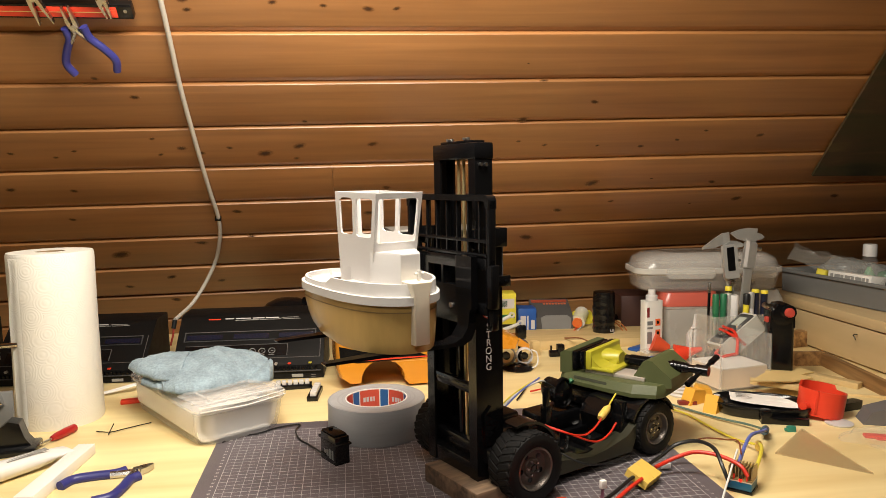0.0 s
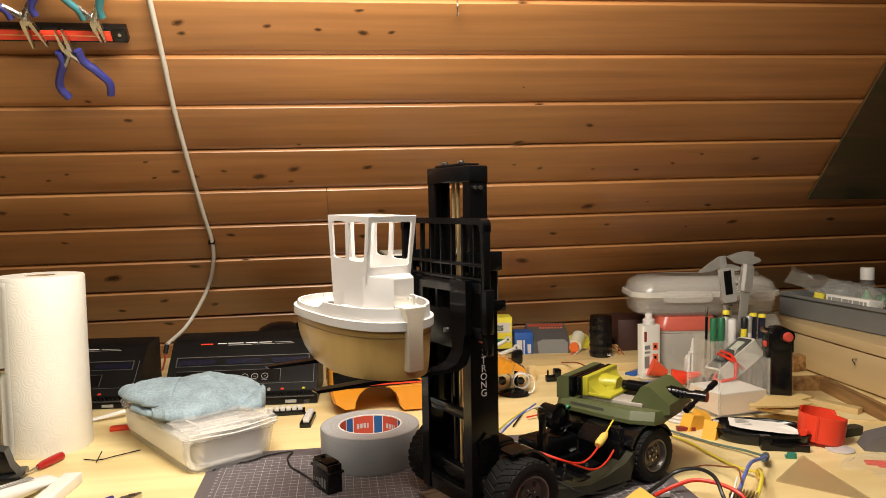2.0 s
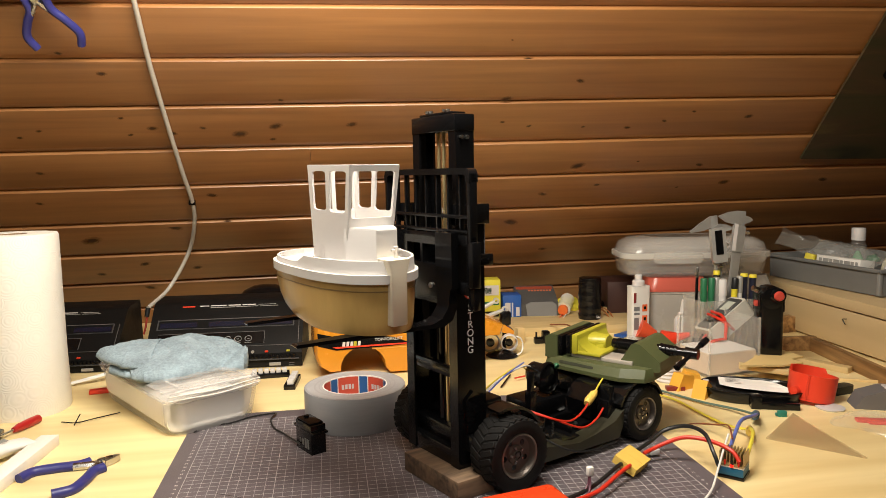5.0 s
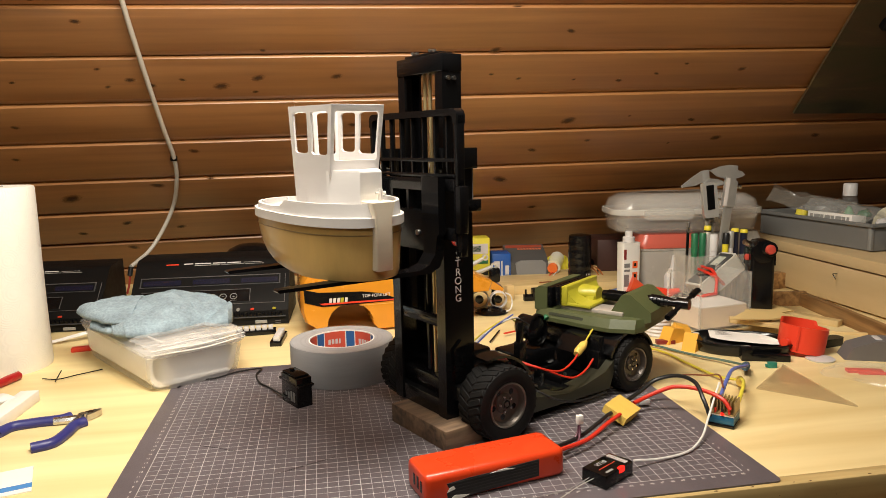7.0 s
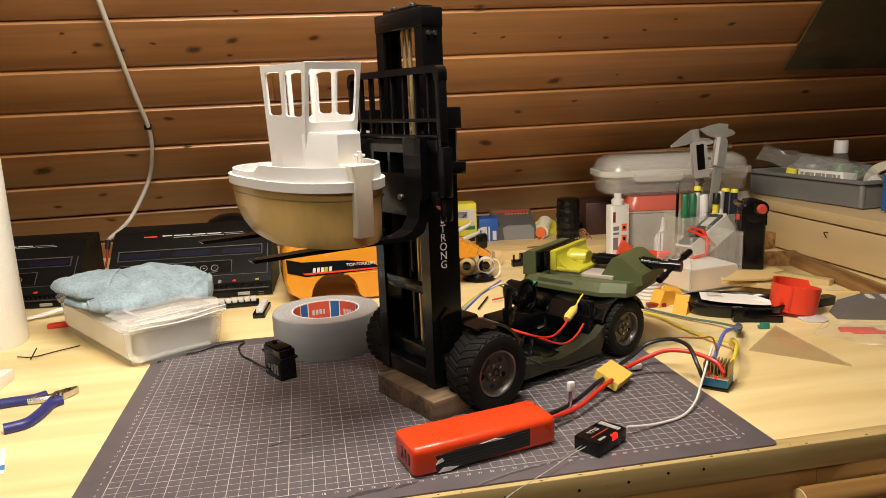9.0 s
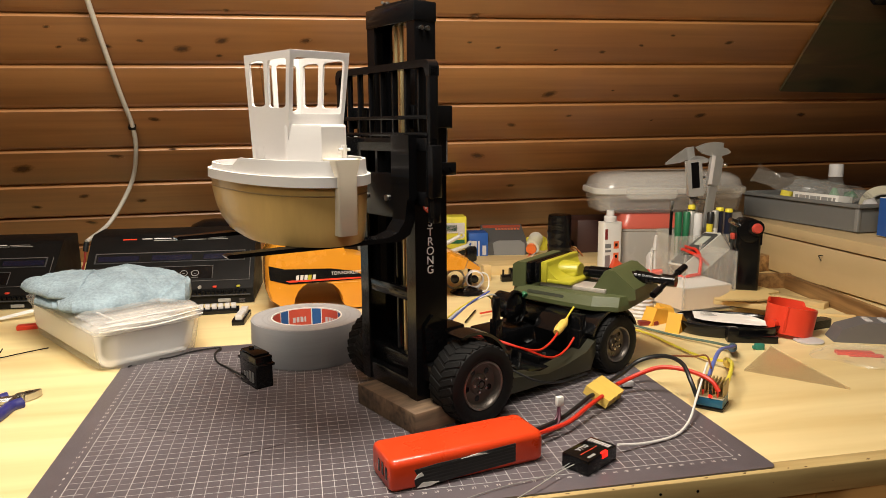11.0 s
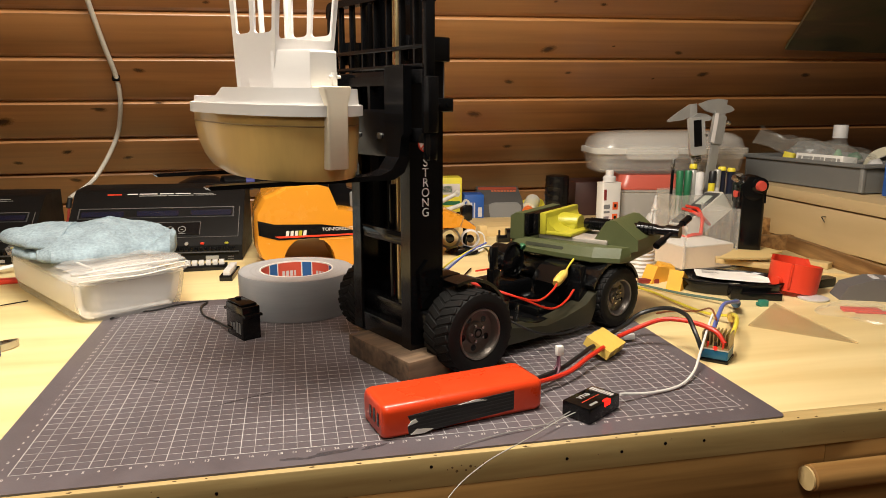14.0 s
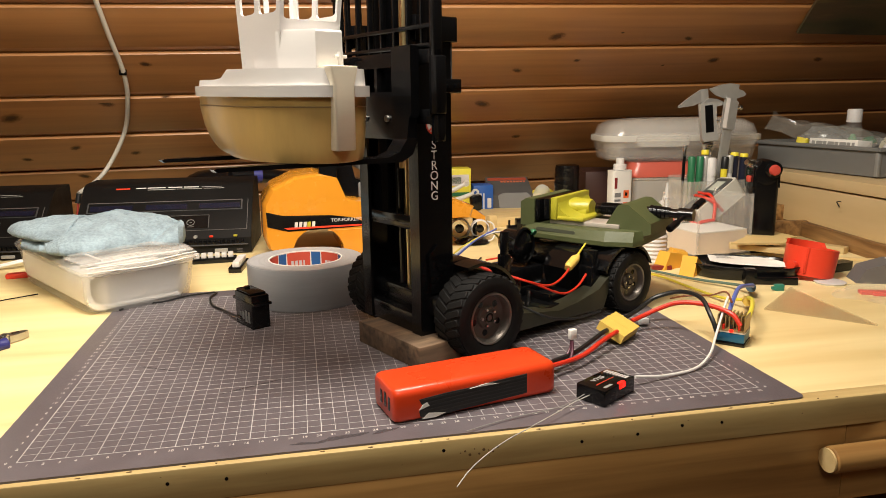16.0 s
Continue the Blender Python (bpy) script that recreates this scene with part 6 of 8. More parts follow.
# on the magnetic bar
BARZ = 0.612
bar = thing("tool_bar", on_wall(-0.36, BARZ, 0.0), "magnetic tool bar with red inlay screwed to the boards", "tool rack")
part("rail", B((box, -0.26, 0.226, -0.011, 0.013, 0, 0.014, 0.002)), BLACKP, bar)
part("inlay", B((box, -0.255, 0.205, -0.007, 0.009, 0.014, 0.016, 0.0006)), REDB, bar, "red inlay strip")
part("steel_strip", B((box, -0.255, 0.196, 0.001, 0.0020, 0.016, 0.0165)), BRASS, bar)
part("end_cap", B((box, 0.207, 0.226, -0.009, 0.011, 0.014, 0.016, 0.002)), BLACKP, bar)
part("inlay_end", B((box, 0.190, 0.2045, -0.005, 0.006, 0.016, 0.019, 0.001)), REDB, bar, "raised red stop")
part("screw", B((rod, (0.217, 0.004, 0.016), (0.217, 0.004, 0.0172), 0.0025)), STEEL, bar)
# handles down (first), handles up (others)
def hung(x, z, turn, grip, label, sp, jl=1.0, gape=0.0, lift=0.0):
    m = on_wall(x, z, 0.018) @ Matrix.Rotation(radians(turn), 4, "Z")
    return pliers(m, grip, label, None, sp, 0.85, jl, gape, lift)
hung(-0.217, 0.5975, 96, BLUEH, "blue-handled cutters clinging to the magnetic bar", 0.33, 1.05, 0.10, 0.006)
hung(-0.259, 0.634, -80, BLUEH, "blue-handled pliers hanging jaws down from the bar", 0.50, 1.35, 0.20)
hung(-0.169, 0.634, -82, TEALH, "teal-handled cutters hanging jaws down from the bar", 0.30, 1.0, 0.05)

# ---- cable on the slope ----
cab = thing("wall_cable", on_wall(0, 0, 0), "grey-white cable clipped to the sloping boards", "cable")
inv = cab.matrix_world.inverted()
cpts = [on_wall(x, z, o).translation for x, z, o in ((-0.100, 0.90, 0.006), (-0.094, 0.74, 0.006), (-0.093, 0.653, 0.006), (-0.094, 0.584, 0.006), (-0.096, 0.515, 0.006), (-0.094, 0.438, 0.006), (-0.090, 0.349, 0.006), (-0.086, 0.291, 0.006), (-0.094, 0.245, 0.008), (-0.118, 0.190, 0.012))] + [Vector((-0.158, 0.925, 0.112)), Vector((-0.186, 0.86, 0.083))]
part("sheath", B((wire, [inv @ q for q in cpts], 0.0039, 10)), CABLE, cab)
part("clip", B((box, -0.006, 0.006, -0.003, 0.003, 0, 0.010, 0.001, 1, inv @ on_wall(-0.087, 0.291, 0.0))), BLACKP, cab, "small dark cable clip")
part("cable_end", B((rod, inv @ Vector((-0.186, 0.86, 0.083)), inv @ Vector((-0.189, 0.857, 0.066)), 0.0046)), WIREB, cab)
part("red_core", B((wire, [inv @ Vector(q) for q in ((-0.1885, 0.857, 0.068), (-0.191, 0.856, 0.050), (-0.196, 0.855, 0.032))], 0.0020)), bpy.data.materials["dark_red_print"] if "dark_red_print" in bpy.data.materials else material("dark_red_core", (0.30, 0.03, 0.02), 0.5), cab, "red core wire")

solo("wall_hook", B((wire, [(0.0, 0.014, 0.0), (0.0, 0.012, 0.010), (0.0, 0.002, 0.014), (0.001, -0.006, 0.012), (0.003, -0.008, 0.006), (0.004, -0.004, 0.003)], 0.0011)), STEEL, on_wall(0.342, 0.645), "small bare steel hook screwed into the boards", "hook")

# ---- picture on the slope, hanging forward at its lower edge ----
pic = thing("picture", on_wall(1.135, 0.356, 0.004), "dark landscape painting on board leaning on the slope", "picture")
part("canvas", B((prism, [(0, 0), (0.62, -0.01), (0.62, 0.40), (-0.035, 0.40)], 0.0, 0.005, 0.0005)), DARKW, pic)
paint = DARKW.node_tree
pr = paint.nodes.new("ShaderNodeValToRGB")
pr.color_ramp.elements[0].position, pr.color_ramp.elements[0].color = 0.32, (0.012, 0.012, 0.007, 1)
pr.color_ramp.elements[1].position, pr.color_ramp.elements[1].color = 0.66, (0.13, 0.095, 0.028, 1)
pe = pr.color_ramp.elements.new(0.44)
pe.color = (0.045, 0.038, 0.014, 1)
pe = pr.color_ramp.elements.new(0.54)
pe.color = (0.065, 0.038, 0.018, 1)
pn = paint.nodes.new("ShaderNodeTexNoise")
pn.inputs["Scale"].default_value, pn.inputs["Detail"].default_value, pn.inputs["Distortion"].default_value = 9, 5, 0.6
pm = paint.nodes.new("ShaderNodeMapping")
pm.inputs["Scale"].default_value = (0.45, 1.6, 1)
pc = paint.nodes.new("ShaderNodeTexCoord")
paint.links.new(pc.outputs["Object"], pm.inputs["Vector"])
paint.links.new(pm.outputs[0], pn.inputs["Vector"])
paint.links.new(pn.outputs[0], pr.inputs[0])
paint.links.new(pr.outputs[0], paint.nodes["Principled BSDF"].inputs["Base Color"])
part("hanger", B((box, 0.045, 0.085, 0.215, 0.235, 0.005, 0.020, 0.003)), BLACKP, pic)

# ---- wooden chest with crate ----
chest = thing("wooden_chest", pose(1.105, 0.43, TZ, 0, 0, -1.5), "long plain plywood chest at the end of the bench", "chest")
part("plinth", B((box, 0.012, 0.35, -0.10, 0.44, 0, 0.005, 0.001), (box, 0.0, 0.36, -0.11, 0.44, 0.071, 0.077)), wood("brown_grained_plinth", (0.46, 0.26, 0.10), (0.13, 0.058, 0.018), 110, (1, 0.06, 1), 0.5, vary=0.02, ring=14.0), chest, "brown grained plinth")
part("body", B((box, -0.012, 0.38, -0.12, 0.45, 0.004, 0.0725, 0.0015)), CHEST, chest)
part("lid", B((box, -0.016, 0.385, -0.125, 0.455, 0.0755, 0.0955, 0.0015)), CHEST, chest, "plywood lid")
part("hook", B((wire, [(-0.014, 0.128, 0.058), (-0.022, 0.128, 0.058), (-0.025, 0.122, 0.056), (-0.024, 0.118, 0.050)], 0.0009)), BLACKM, chest, "small bent wire hook")
rim_ = thing("grained_board", pose(1.030, 0.568, TZ, 0, 0, -8.6), "brown grained board corner standing before the chest", "board")
part("long_board", B((box, 0.0, 0.012, -0.30, 0.0, 0, 0.0245, 0.0008)), bpy.data.materials["brown_grained_plinth"], rim_)
part("cross_board", B((box, -0.085, 0.012, 0.0006, 0.0120, 0, 0.0260, 0.0008)), bpy.data.materials["brown_grained_plinth"], rim_)
solo("wood_offcut", B((box, -0.03, 0.05, -0.012, 0.012, 0, 0.032, 0.001)), bpy.data.materials["brown_grained_plinth"], pose(1.065, 0.715, TZ, 0, 0, 10), "brown grained wooden offcut beside the chest", "wood offcut")

crate = thing("grey_crate", pose(1.151, 0.549, 0.0956, 0, 0, 5.3), "open grey plastic crate full of bags on the chest", "crate")
CW, CL, CH = 0.24, 0.29, 0.0495  # breadth, length, height
part("wall", B((prism, [(0.005, 0.0), (0.0, CH), (0.004, CH), (0.008, 0.003)], 0.004, CL - 0.004, 0.0006, SIDE, 1)), GREYC, crate)
part("wall", B((prism, [(CW - 0.005, 0.0), (CW, CH), (CW - 0.004, CH), (CW - 0.008, 0.003)], 0.004, CL - 0.004, 0.0006, SIDE, 1)), GREYC, crate)
for y in (0.0, CL - 0.004):
    part("end_wall", B((box, 0.002, CW - 0.002, y, y + 0.004, 0.0, CH, 0.0006)), GREYC, crate)
part("floor_panel", B((box, 0.006, CW - 0.006, 0.002, CL - 0.002, 0.0, 0.003)), GREYC, crate)
part("rim", B((box, -0.005, 0.000, -0.004, CL + 0.004, CH - 0.006, CH + 0.001, 0.001), (box, CW, CW + 0.005, -0.004, CL + 0.004, CH - 0.006, CH + 0.001, 0.001), (box, -0.005, CW + 0.005, -0.006, -0.001, CH - 0.006, CH + 0.001, 0.001), (box, -0.005, CW + 0.005, CL + 0.001, CL + 0.006, CH - 0.006, CH + 0.001, 0.001)), GREYC, crate)
part("corner_rib", B((box, -0.0016, 0.006, -0.0016, 0.006, 0.001, CH - 0.006, 0.0015)), material("pale_grey_edge", (0.24, 0.24, 0.23), 0.45), crate)

def crumple(name, m, a, b, h, mat, label, category, seed, n=14):
    bm = bmesh.new()
    bmesh.ops.create_icosphere(bm, subdivisions=3, radius=1)
    for v in bm.verts:
        q = v.co.copy()
        d = 1 + 0.30 * noise.noise(q * 1.6 + Vector((seed, 0, 0))) + 0.16 * abs(noise.noise(q * 4.0 + Vector((0, seed, 0)))) + 0.07 * noise.noise(q * 9 + Vector((0, 0, seed)))
        v.co = Vector((q.x * a * d, q.y * b * d, max(q.z, -0.25) * h * d + h * 0.25))
    return solo(name, bm, mat, m, label, category, angle=14)
FILM = material("thin_clear_film", (0.80, 0.78, 0.70), 0.10, alpha=0.15, spec=1.0, bump=(1.0, 45))
FILMG = material("grey_clear_film", (0.34, 0.34, 0.34), 0.2, alpha=0.55, spec=0.8, bump=(0.6, 60))


def sheet_bag(name, m, rows, mat, label, seed):
    """A limp film bag: a rumpled sheet lofted through rows of points, with a thin thickness."""
    bm = bmesh.new()
    n, k = 26, 22
    grid = []
    for i in range(n + 1):
        a = i / n * (len(rows) - 1)
        r0, f = min(int(a), len(rows) - 2), a - min(int(a), len(rows) - 2)
        line = [Vector(p).lerp(Vector(q), f) for p, q in zip(rows[r0], rows[r0 + 1])]
        g = []
        for j in range(k + 1):
            b = j / k * (len(line) - 1)
            c0 = min(int(b), len(line) - 2)
            q = line[c0].lerp(line[c0 + 1], b - c0)
            w = noise.noise(q * 28 + Vector((seed, 0, 0))) * 0.010 + abs(noise.noise(q * 60 + Vector((0, seed, 0)))) * 0.006
            g.append(bm.verts.new(q + Vector((0.4 * w, 0.3 * w, w))))
        grid.append(g)
    for i in range(n):
        for j in range(k):
            bm.faces.new((grid[i][j], grid[i + 1][j], grid[i + 1][j + 1], grid[i][j + 1]))
    bmesh.ops.solidify(bm, geom=bm.faces, thickness=0.0008)
    return solo(name, bm, mat, m, label, "plastic bag", angle=24)


sheet_bag("plastic_bag", Matrix(), (((1.120, 0.815, 0.165), (1.128, 0.800, 0.200), (1.150, 0.830, 0.205)), ((1.150, 0.760, 0.150), (1.165, 0.765, 0.182), (1.200, 0.800, 0.176)), ((1.160, 0.700, 0.146), (1.180, 0.700, 0.176), (1.230, 0.730, 0.168)), ((1.170, 0.640, 0.146), (1.190, 0.635, 0.172), (1.240, 0.650, 0.164)), ((1.178, 0.600, 0.140), (1.200, 0.590, 0.150), (1.245, 0.600, 0.146))), FILM, "crumpled clear plastic bag sticking out of the crate", 3.1)
crumple("plastic_bag", pose(1.215, 0.76, 0.140, 0, 0, -30), 0.045, 0.040, 0.026, FILMG, "dark crumpled plastic bag lying in the crate", "plastic bag", 7.7)
wc = thing("white_carton", pose(1.1640, 0.652, 0.1330, 0, 6, 6), "flat white printed carton lying on the bags in the crate", "carton")
part("box", B((box, -0.014, 0.020, -0.046, 0.062, 0, 0.0215, 0.0008)), PAPER, wc)
for k in range(11):
    part("print_bar", B((box, -0.0144, -0.0139, -0.040 + 0.0088 * k, -0.0345 + 0.0088 * k + 0.002 * (k % 3), 0.004, 0.0165)), GREYPR, wc)
solo("yellow_bag", B((prism, rounded(0.026, 0.022, 0.006), 0, 0.012, 0.004)), WIREY, pose(1.152, 0.738, 0.142, 10, 8, 30), "yellow packet lying in the crate", "packet")
jar = thing("small_jar", pose(1.232, 0.704, 0.0990) @ Matrix.Diagonal((0.82, 0.82, 1.0, 1)), "small clear jar with a white screw cap in the crate", "jar")
part("glass", B((lathe, [(0.0, 0), (0.018, 0), (0.019, 0.004), (0.019, 0.072), (0.016, 0.081), (0.013, 0.086)], 28)), CLEARP, jar)
part("cap", B((lathe, [(0.0160, 0.084), (0.0160, 0.107), (0.0145, 0.109), (0, 0.109)], 28)), WHITEP, jar, "white screw cap")
part("contents", B((lathe, [(0, 0.002), (0.0165, 0.002), (0.0165, 0.040), (0.004, 0.062), (0, 0.062)], 24)), material("pale_green_putty", (0.16, 0.42, 0.22), 0.5), jar)
MASK = material("cream_masking_tape", (0.55, 0.50, 0.36), 0.55, grain=(0.06, 60))
tr_ = thing("masking_tape", pose(1.262, 0.612, 0.128, 66, 0, -38), "cream roll of masking tape leaning in the crate", "tape roll")
part("tape", B((lathe, [(0.026, -0.012), (0.042, -0.012), (0.0425, 0.0), (0.042, 0.012), (0.026, 0.012), (0.026, -0.012)], 40)), MASK, tr_)
part("core", B((lathe, [(0.0242, -0.0122), (0.026, -0.0122), (0.026, 0.0122), (0.0242, 0.0122), (0.0242, -0.0122)], 40)), material("grey_card_core", (0.30, 0.28, 0.24), 0.8), tr_)
for q, col in (((1.225, 0.655, 0.146), GREENP), ((1.24, 0.575, 0.144), WHITEP), ((1.19, 0.568, 0.140), WHITEP)):
    crumple("small_scrap", pose(*q), 0.014, 0.011, 0.010, col, "small rumpled plastic scrap among the bags in the crate", "scrap", q[0] * 9)
cart = thing("small_carton", pose(1.158, 0.470, 0.0957, 0, 0, -3), "white and blue printed carton standing on the chest", "carton")
part("box", B((box, 0, 0.10, 0, 0.045, 0, 0.066, 0.0008)), PAPER, cart)
part("blue_panel", B((box, 0.001, 0.008, -0.0006, 0.0, 0.001, 0.065), (box, -0.0006, 0.0, 0.001, 0.044, 0.001, 0.065)), BLUEP, cart)
part("red_panel", B((box, 0.012, 0.06, -0.0006, 0, 0.034, 0.042), (box, 0.012, 0.05, -0.0006, 0, 0.020, 0.027)), REDB, cart)

# ---- boxes at the back right ----
def roundbox(bm, w, d, rows, r=0.02):
    loft(bm, [[(x, y, z) for x, y in rounded(w * s, d * s, r, 5)] for s, z in rows])
CLASP = material("cloudy_clasp", (0.80, 0.77, 0.71), 0.2, alpha=0.26, spec=0.9)
LUNCHP = material("cloudy_clear_plastic", (0.66, 0.62, 0.57), 0.16, alpha=0.29, spec=0.9, grain=(0.05, 12), bump=(0.2, 30))
lunch = thing("clear_lunch_box", pose(0.914, 0.802, 0.1165, 0, 0, -9), "long clear plastic box with snap clasps lying on the red-lidded box", "plastic box")
bm = bmesh.new()
roundbox(bm, 0.306, 0.135, ((0.88, 0.0), (0.93, 0.004), (0.975, 0.034), (1.0, 0.036), (1.0, 0.042), (0.975, 0.044), (0.95, 0.040), (0.90, 0.006)), 0.035)
part("tray", bm, LUNCHP, lunch)
bm = bmesh.new()
roundbox(bm, 0.306, 0.135, ((1.0, 0.0425), (1.0, 0.047), (0.97, 0.049), (0.93, 0.066), (0.82, 0.076), (0.60, 0.079), (0.60, 0.0775), (0.80, 0.0745), (0.91, 0.065), (0.95, 0.048)), 0.035)
part("lid", bm, LUNCHP, lunch, "domed clear lid")
# More opaque rim bead: the highlight along the clear rim, put into its colour.
bm = bmesh.new()
loft(bm, [[(x, y, z) for x, y in rounded(0.306 * s, 0.135 * s, 0.035, 6)] for s, z in ((0.985, 0.0370), (1.006, 0.0380), (1.008, 0.0445), (1.004, 0.0480), (0.985, 0.0488))], False)
part("rim_bead", bm, material("frosted_bead", (0.82, 0.79, 0.73), 0.22, alpha=0.55, spec=0.9), lunch, "frosted rim where lid meets tray")
for x in (-0.045, 0.095):
    part("clasp", B((prism, [(a + x, b + 0.040) for a, b in rounded(0.10 if x < 0 else 0.07, 0.024, 0.010, 4)], 0.068, 0.0725, 0.001, Matrix(((1, 0, 0, 0), (0, 0, -1, 0), (0, 1, 0, 0), (0, 0, 0, 1))))), CLASP, lunch, "milky snap clasp")
part("contents", B((box, -0.12, 0.10, -0.045, 0.045, 0.006, 0.020, 0.006)), material("dark_brown_contents", (0.07, 0.05, 0.04), 0.6, grain=(0.4, 40)), lunch)
rb = thing("red_lid_box", pose(0.868, 0.795, TZ, 0, 0, -9), "milky plastic box with a translucent red lid", "plastic box")
bm = bmesh.new()
roundbox(bm, 0.125, 0.125, ((0.86, 0.0), (0.90, 0.004), (0.97, 0.084), (1.0, 0.086), (1.0, 0.090), (0.95, 0.090), (0.92, 0.080), (0.85, 0.006)), 0.018)
part("tub", bm, material("greyish_milky_plastic", (0.70, 0.66, 0.60), 0.25, alpha=0.42, grain=(0.04, 20)), rb)
bm = bmesh.new()
roundbox(bm, 0.127, 0.127, ((1.0, 0.0905), (1.0, 0.096), (0.92, 0.110), (0.88, 0.1175), (0.4, 0.1178), (0.4, 0.116), (0.90, 0.106), (0.95, 0.0905)), 0.018)
part("lid", bm, material("translucent_red_lid", (0.75, 0.16, 0.11), 0.3, trans=0.35), rb, "translucent red lid")
rb2 = copy_thing(rb, pose(1.005, 0.790, TZ, 0, 0, -9))
tagged(rb2, "milky plastic box with a cloudy lid under the clear box", "plastic box")
for c in rb2.children:
    c.data = c.data.copy()
    c.data.materials[0] = bpy.data.materials["greyish_milky_plastic"]
    if c.name.startswith("lid"):
        c["label"] = "cloudy lid"
solo("dark_wood_box", B((box, 0, 0.14, 0, 0.10, 0, 0.088, 0.0015)), material("dark_red_brown_wood", (0.045, 0.016, 0.012), 0.5, grain=(0.2, 20)), pose(0.775, 0.90, TZ, 0, 0, -4), "dark reddish-brown wooden box behind the oil can", "wooden box")
oil = thing("oil_can", pose(0.772, 0.735, TZ, 0, 0, 8) @ Matrix.Diagonal((0.86, 0.9, 1.0, 1)), "flat white oil can with orange hazard marks and a white cap", "oil can")
part("body", B((prism, rounded(0.047, 0.026, 0.005), 0, 0.104, 0.0015), (prism, rounded(0.0475, 0.0265, 0.005), 0.1042, 0.1065, 0.0008)), material("white_tinplate", (0.72, 0.70, 0.66), 0.35, grain=(0.05, 30)), oil)
part("cap", B((lathe, [(0.0135, 0.107), (0.0138, 0.116), (0.0125, 0.1175), (0.0085, 0.118), (0.0085, 0.127), (0.0070, 0.1285), (0, 0.129)], 24)), WHITEP, oil, "white nozzle cap")
for z in (0.012, 0.034, 0.056):
    part("hazard_mark", B((box, 0.002, 0.015, -0.0136, -0.0130, z, z + 0.014)), material("hazard_orange", (0.75, 0.13, 0.03), 0.5) if z == 0.012 else bpy.data.materials["hazard_orange"], oil)
    part("hazard_cross", B((box, 0.0055, 0.0115, -0.0139, -0.0136, z + 0.004, z + 0.010, 0.001, 1)), BLACKP, oil)
part("print_bar", B((box, -0.0205, -0.014, -0.0136, -0.0130, 0.074, 0.094)), material("dark_red_print", (0.20, 0.02, 0.02), 0.5), oil)
part("print_bar", B((box, -0.0195, -0.005, -0.0136, -0.0130, 0.058, 0.066), (box, -0.0195, -0.005, -0.0136, -0.0130, 0.050, 0.054), (box, -0.0195, -0.007, -0.0136, -0.0130, 0.020, 0.044)), material("grey_block_print", (0.18, 0.18, 0.18), 0.5), oil)
blk = thing("wrapped_can", pose(0.719, 0.862, TZ), "tall can wrapped in wrinkled black plastic", "can")
bm = bmesh.new()
lathe(bm, [(0.0, 0.0), (0.024, 0), (0.0255, 0.004)] + [(0.0255 + 0.0008 * math.sin(k * 2.1), 0.006 + 0.0042 * k) for k in range(19)] + [(0.024, 0.089), (0.018, 0.090), (0, 0.0895)], 36, Matrix.Diagonal((0.95, 0.95, 1.20, 1)))
for v in bm.verts:
    v.co.x += 0.0012 * noise.noise(v.co * 70)
    v.co.y += 0.0012 * noise.noise(v.co * 70 + Vector((5, 0, 0)))
part("wrapping", bm, material("black_shrink_film", (0.004, 0.004, 0.0045), 0.20, bump=(0.8, 90), stretch=(1, 1, 3)), blk)
letters("print", "LE", 0.012, WHITEINK, blk, Matrix.Translation((0.010, -0.0262, 0.022)) @ Matrix.Rotation(math.pi / 2, 4, "X") @ Matrix.Rotation(math.pi / 2, 4, "Z"), 0.0003)

# ---- packs at the back behind the shell ----
def carton(name, m, w, d, h, mat, label, marks=()):
    c = thing(name, m, label, "carton")
    part("box", B((box, 0, w, 0, d, 0, h, 0.0008)), mat, c)
    for x0, x1, z0, z1, mk in marks:
        part("print_bar", B((box, x0, x1, -0.0006, 0, z0, z1)), mk, c)
    return c
PYEL = material("yellow_card", (0.72, 0.62, 0.05), 0.45, grain=(0.05, 40))
carton("yellow_carton", pose(0.487, 0.93, TZ, 0, 0, -5), 0.050, 0.05, 0.100, PYEL, "yellow printed carton standing at the back", ((0.004, 0.046, 0.066, 0.088, WHITEINK), (0.006, 0.03, 0.070, 0.083, GREENP), (0.004, 0.046, 0.044, 0.052, GREENP), (0.004, 0.046, 0.004, 0.03, BLACKP)))
carton("blue_carton", pose(0.540, 0.915, TZ, 0, 0, -6), 0.040, 0.05, 0.066, BLUEP, "blue printed carton standing at the back", ((0.004, 0.016, 0.006, 0.050, WHITEINK), (0.019, 0.022, 0.006, 0.050, WHITEINK), (0.028, 0.036, 0.02, 0.04, WHITEINK)))
bls = thing("grey_pack", pose(0.585, 0.915, TZ, 0, 0, -8), "grey plastic case in an open clear pack with red card", "packaged case")
part("case", B((prism, [(0.0, 0.010), (0.0, 0.044), (0.008, 0.052), (0.074, 0.074), (0.080, 0.068), (0.080, 0.010)], -0.012, 0.078, 0.002, XRUN)), material("dark_grey_plastic", (0.075, 0.072, 0.070), 0.35, grain=(0.1, 30)), bls)
part("front_panel", B((prism, [(0.010, 0.014), (0.006, 0.044), (0.018, 0.049), (0.066, 0.049), (0.074, 0.042), (0.074, 0.014)], -0.0012, 0.003, 0.001, SIDE)), material("mid_grey_plastic", (0.20, 0.20, 0.20), 0.35, grain=(0.05, 30)), bls, "pale grey front panel")
LEAN = Matrix.Translation((0, 0.008, 0.052)) @ Matrix.Rotation(math.atan2(0.022, 0.066), 4, "X")
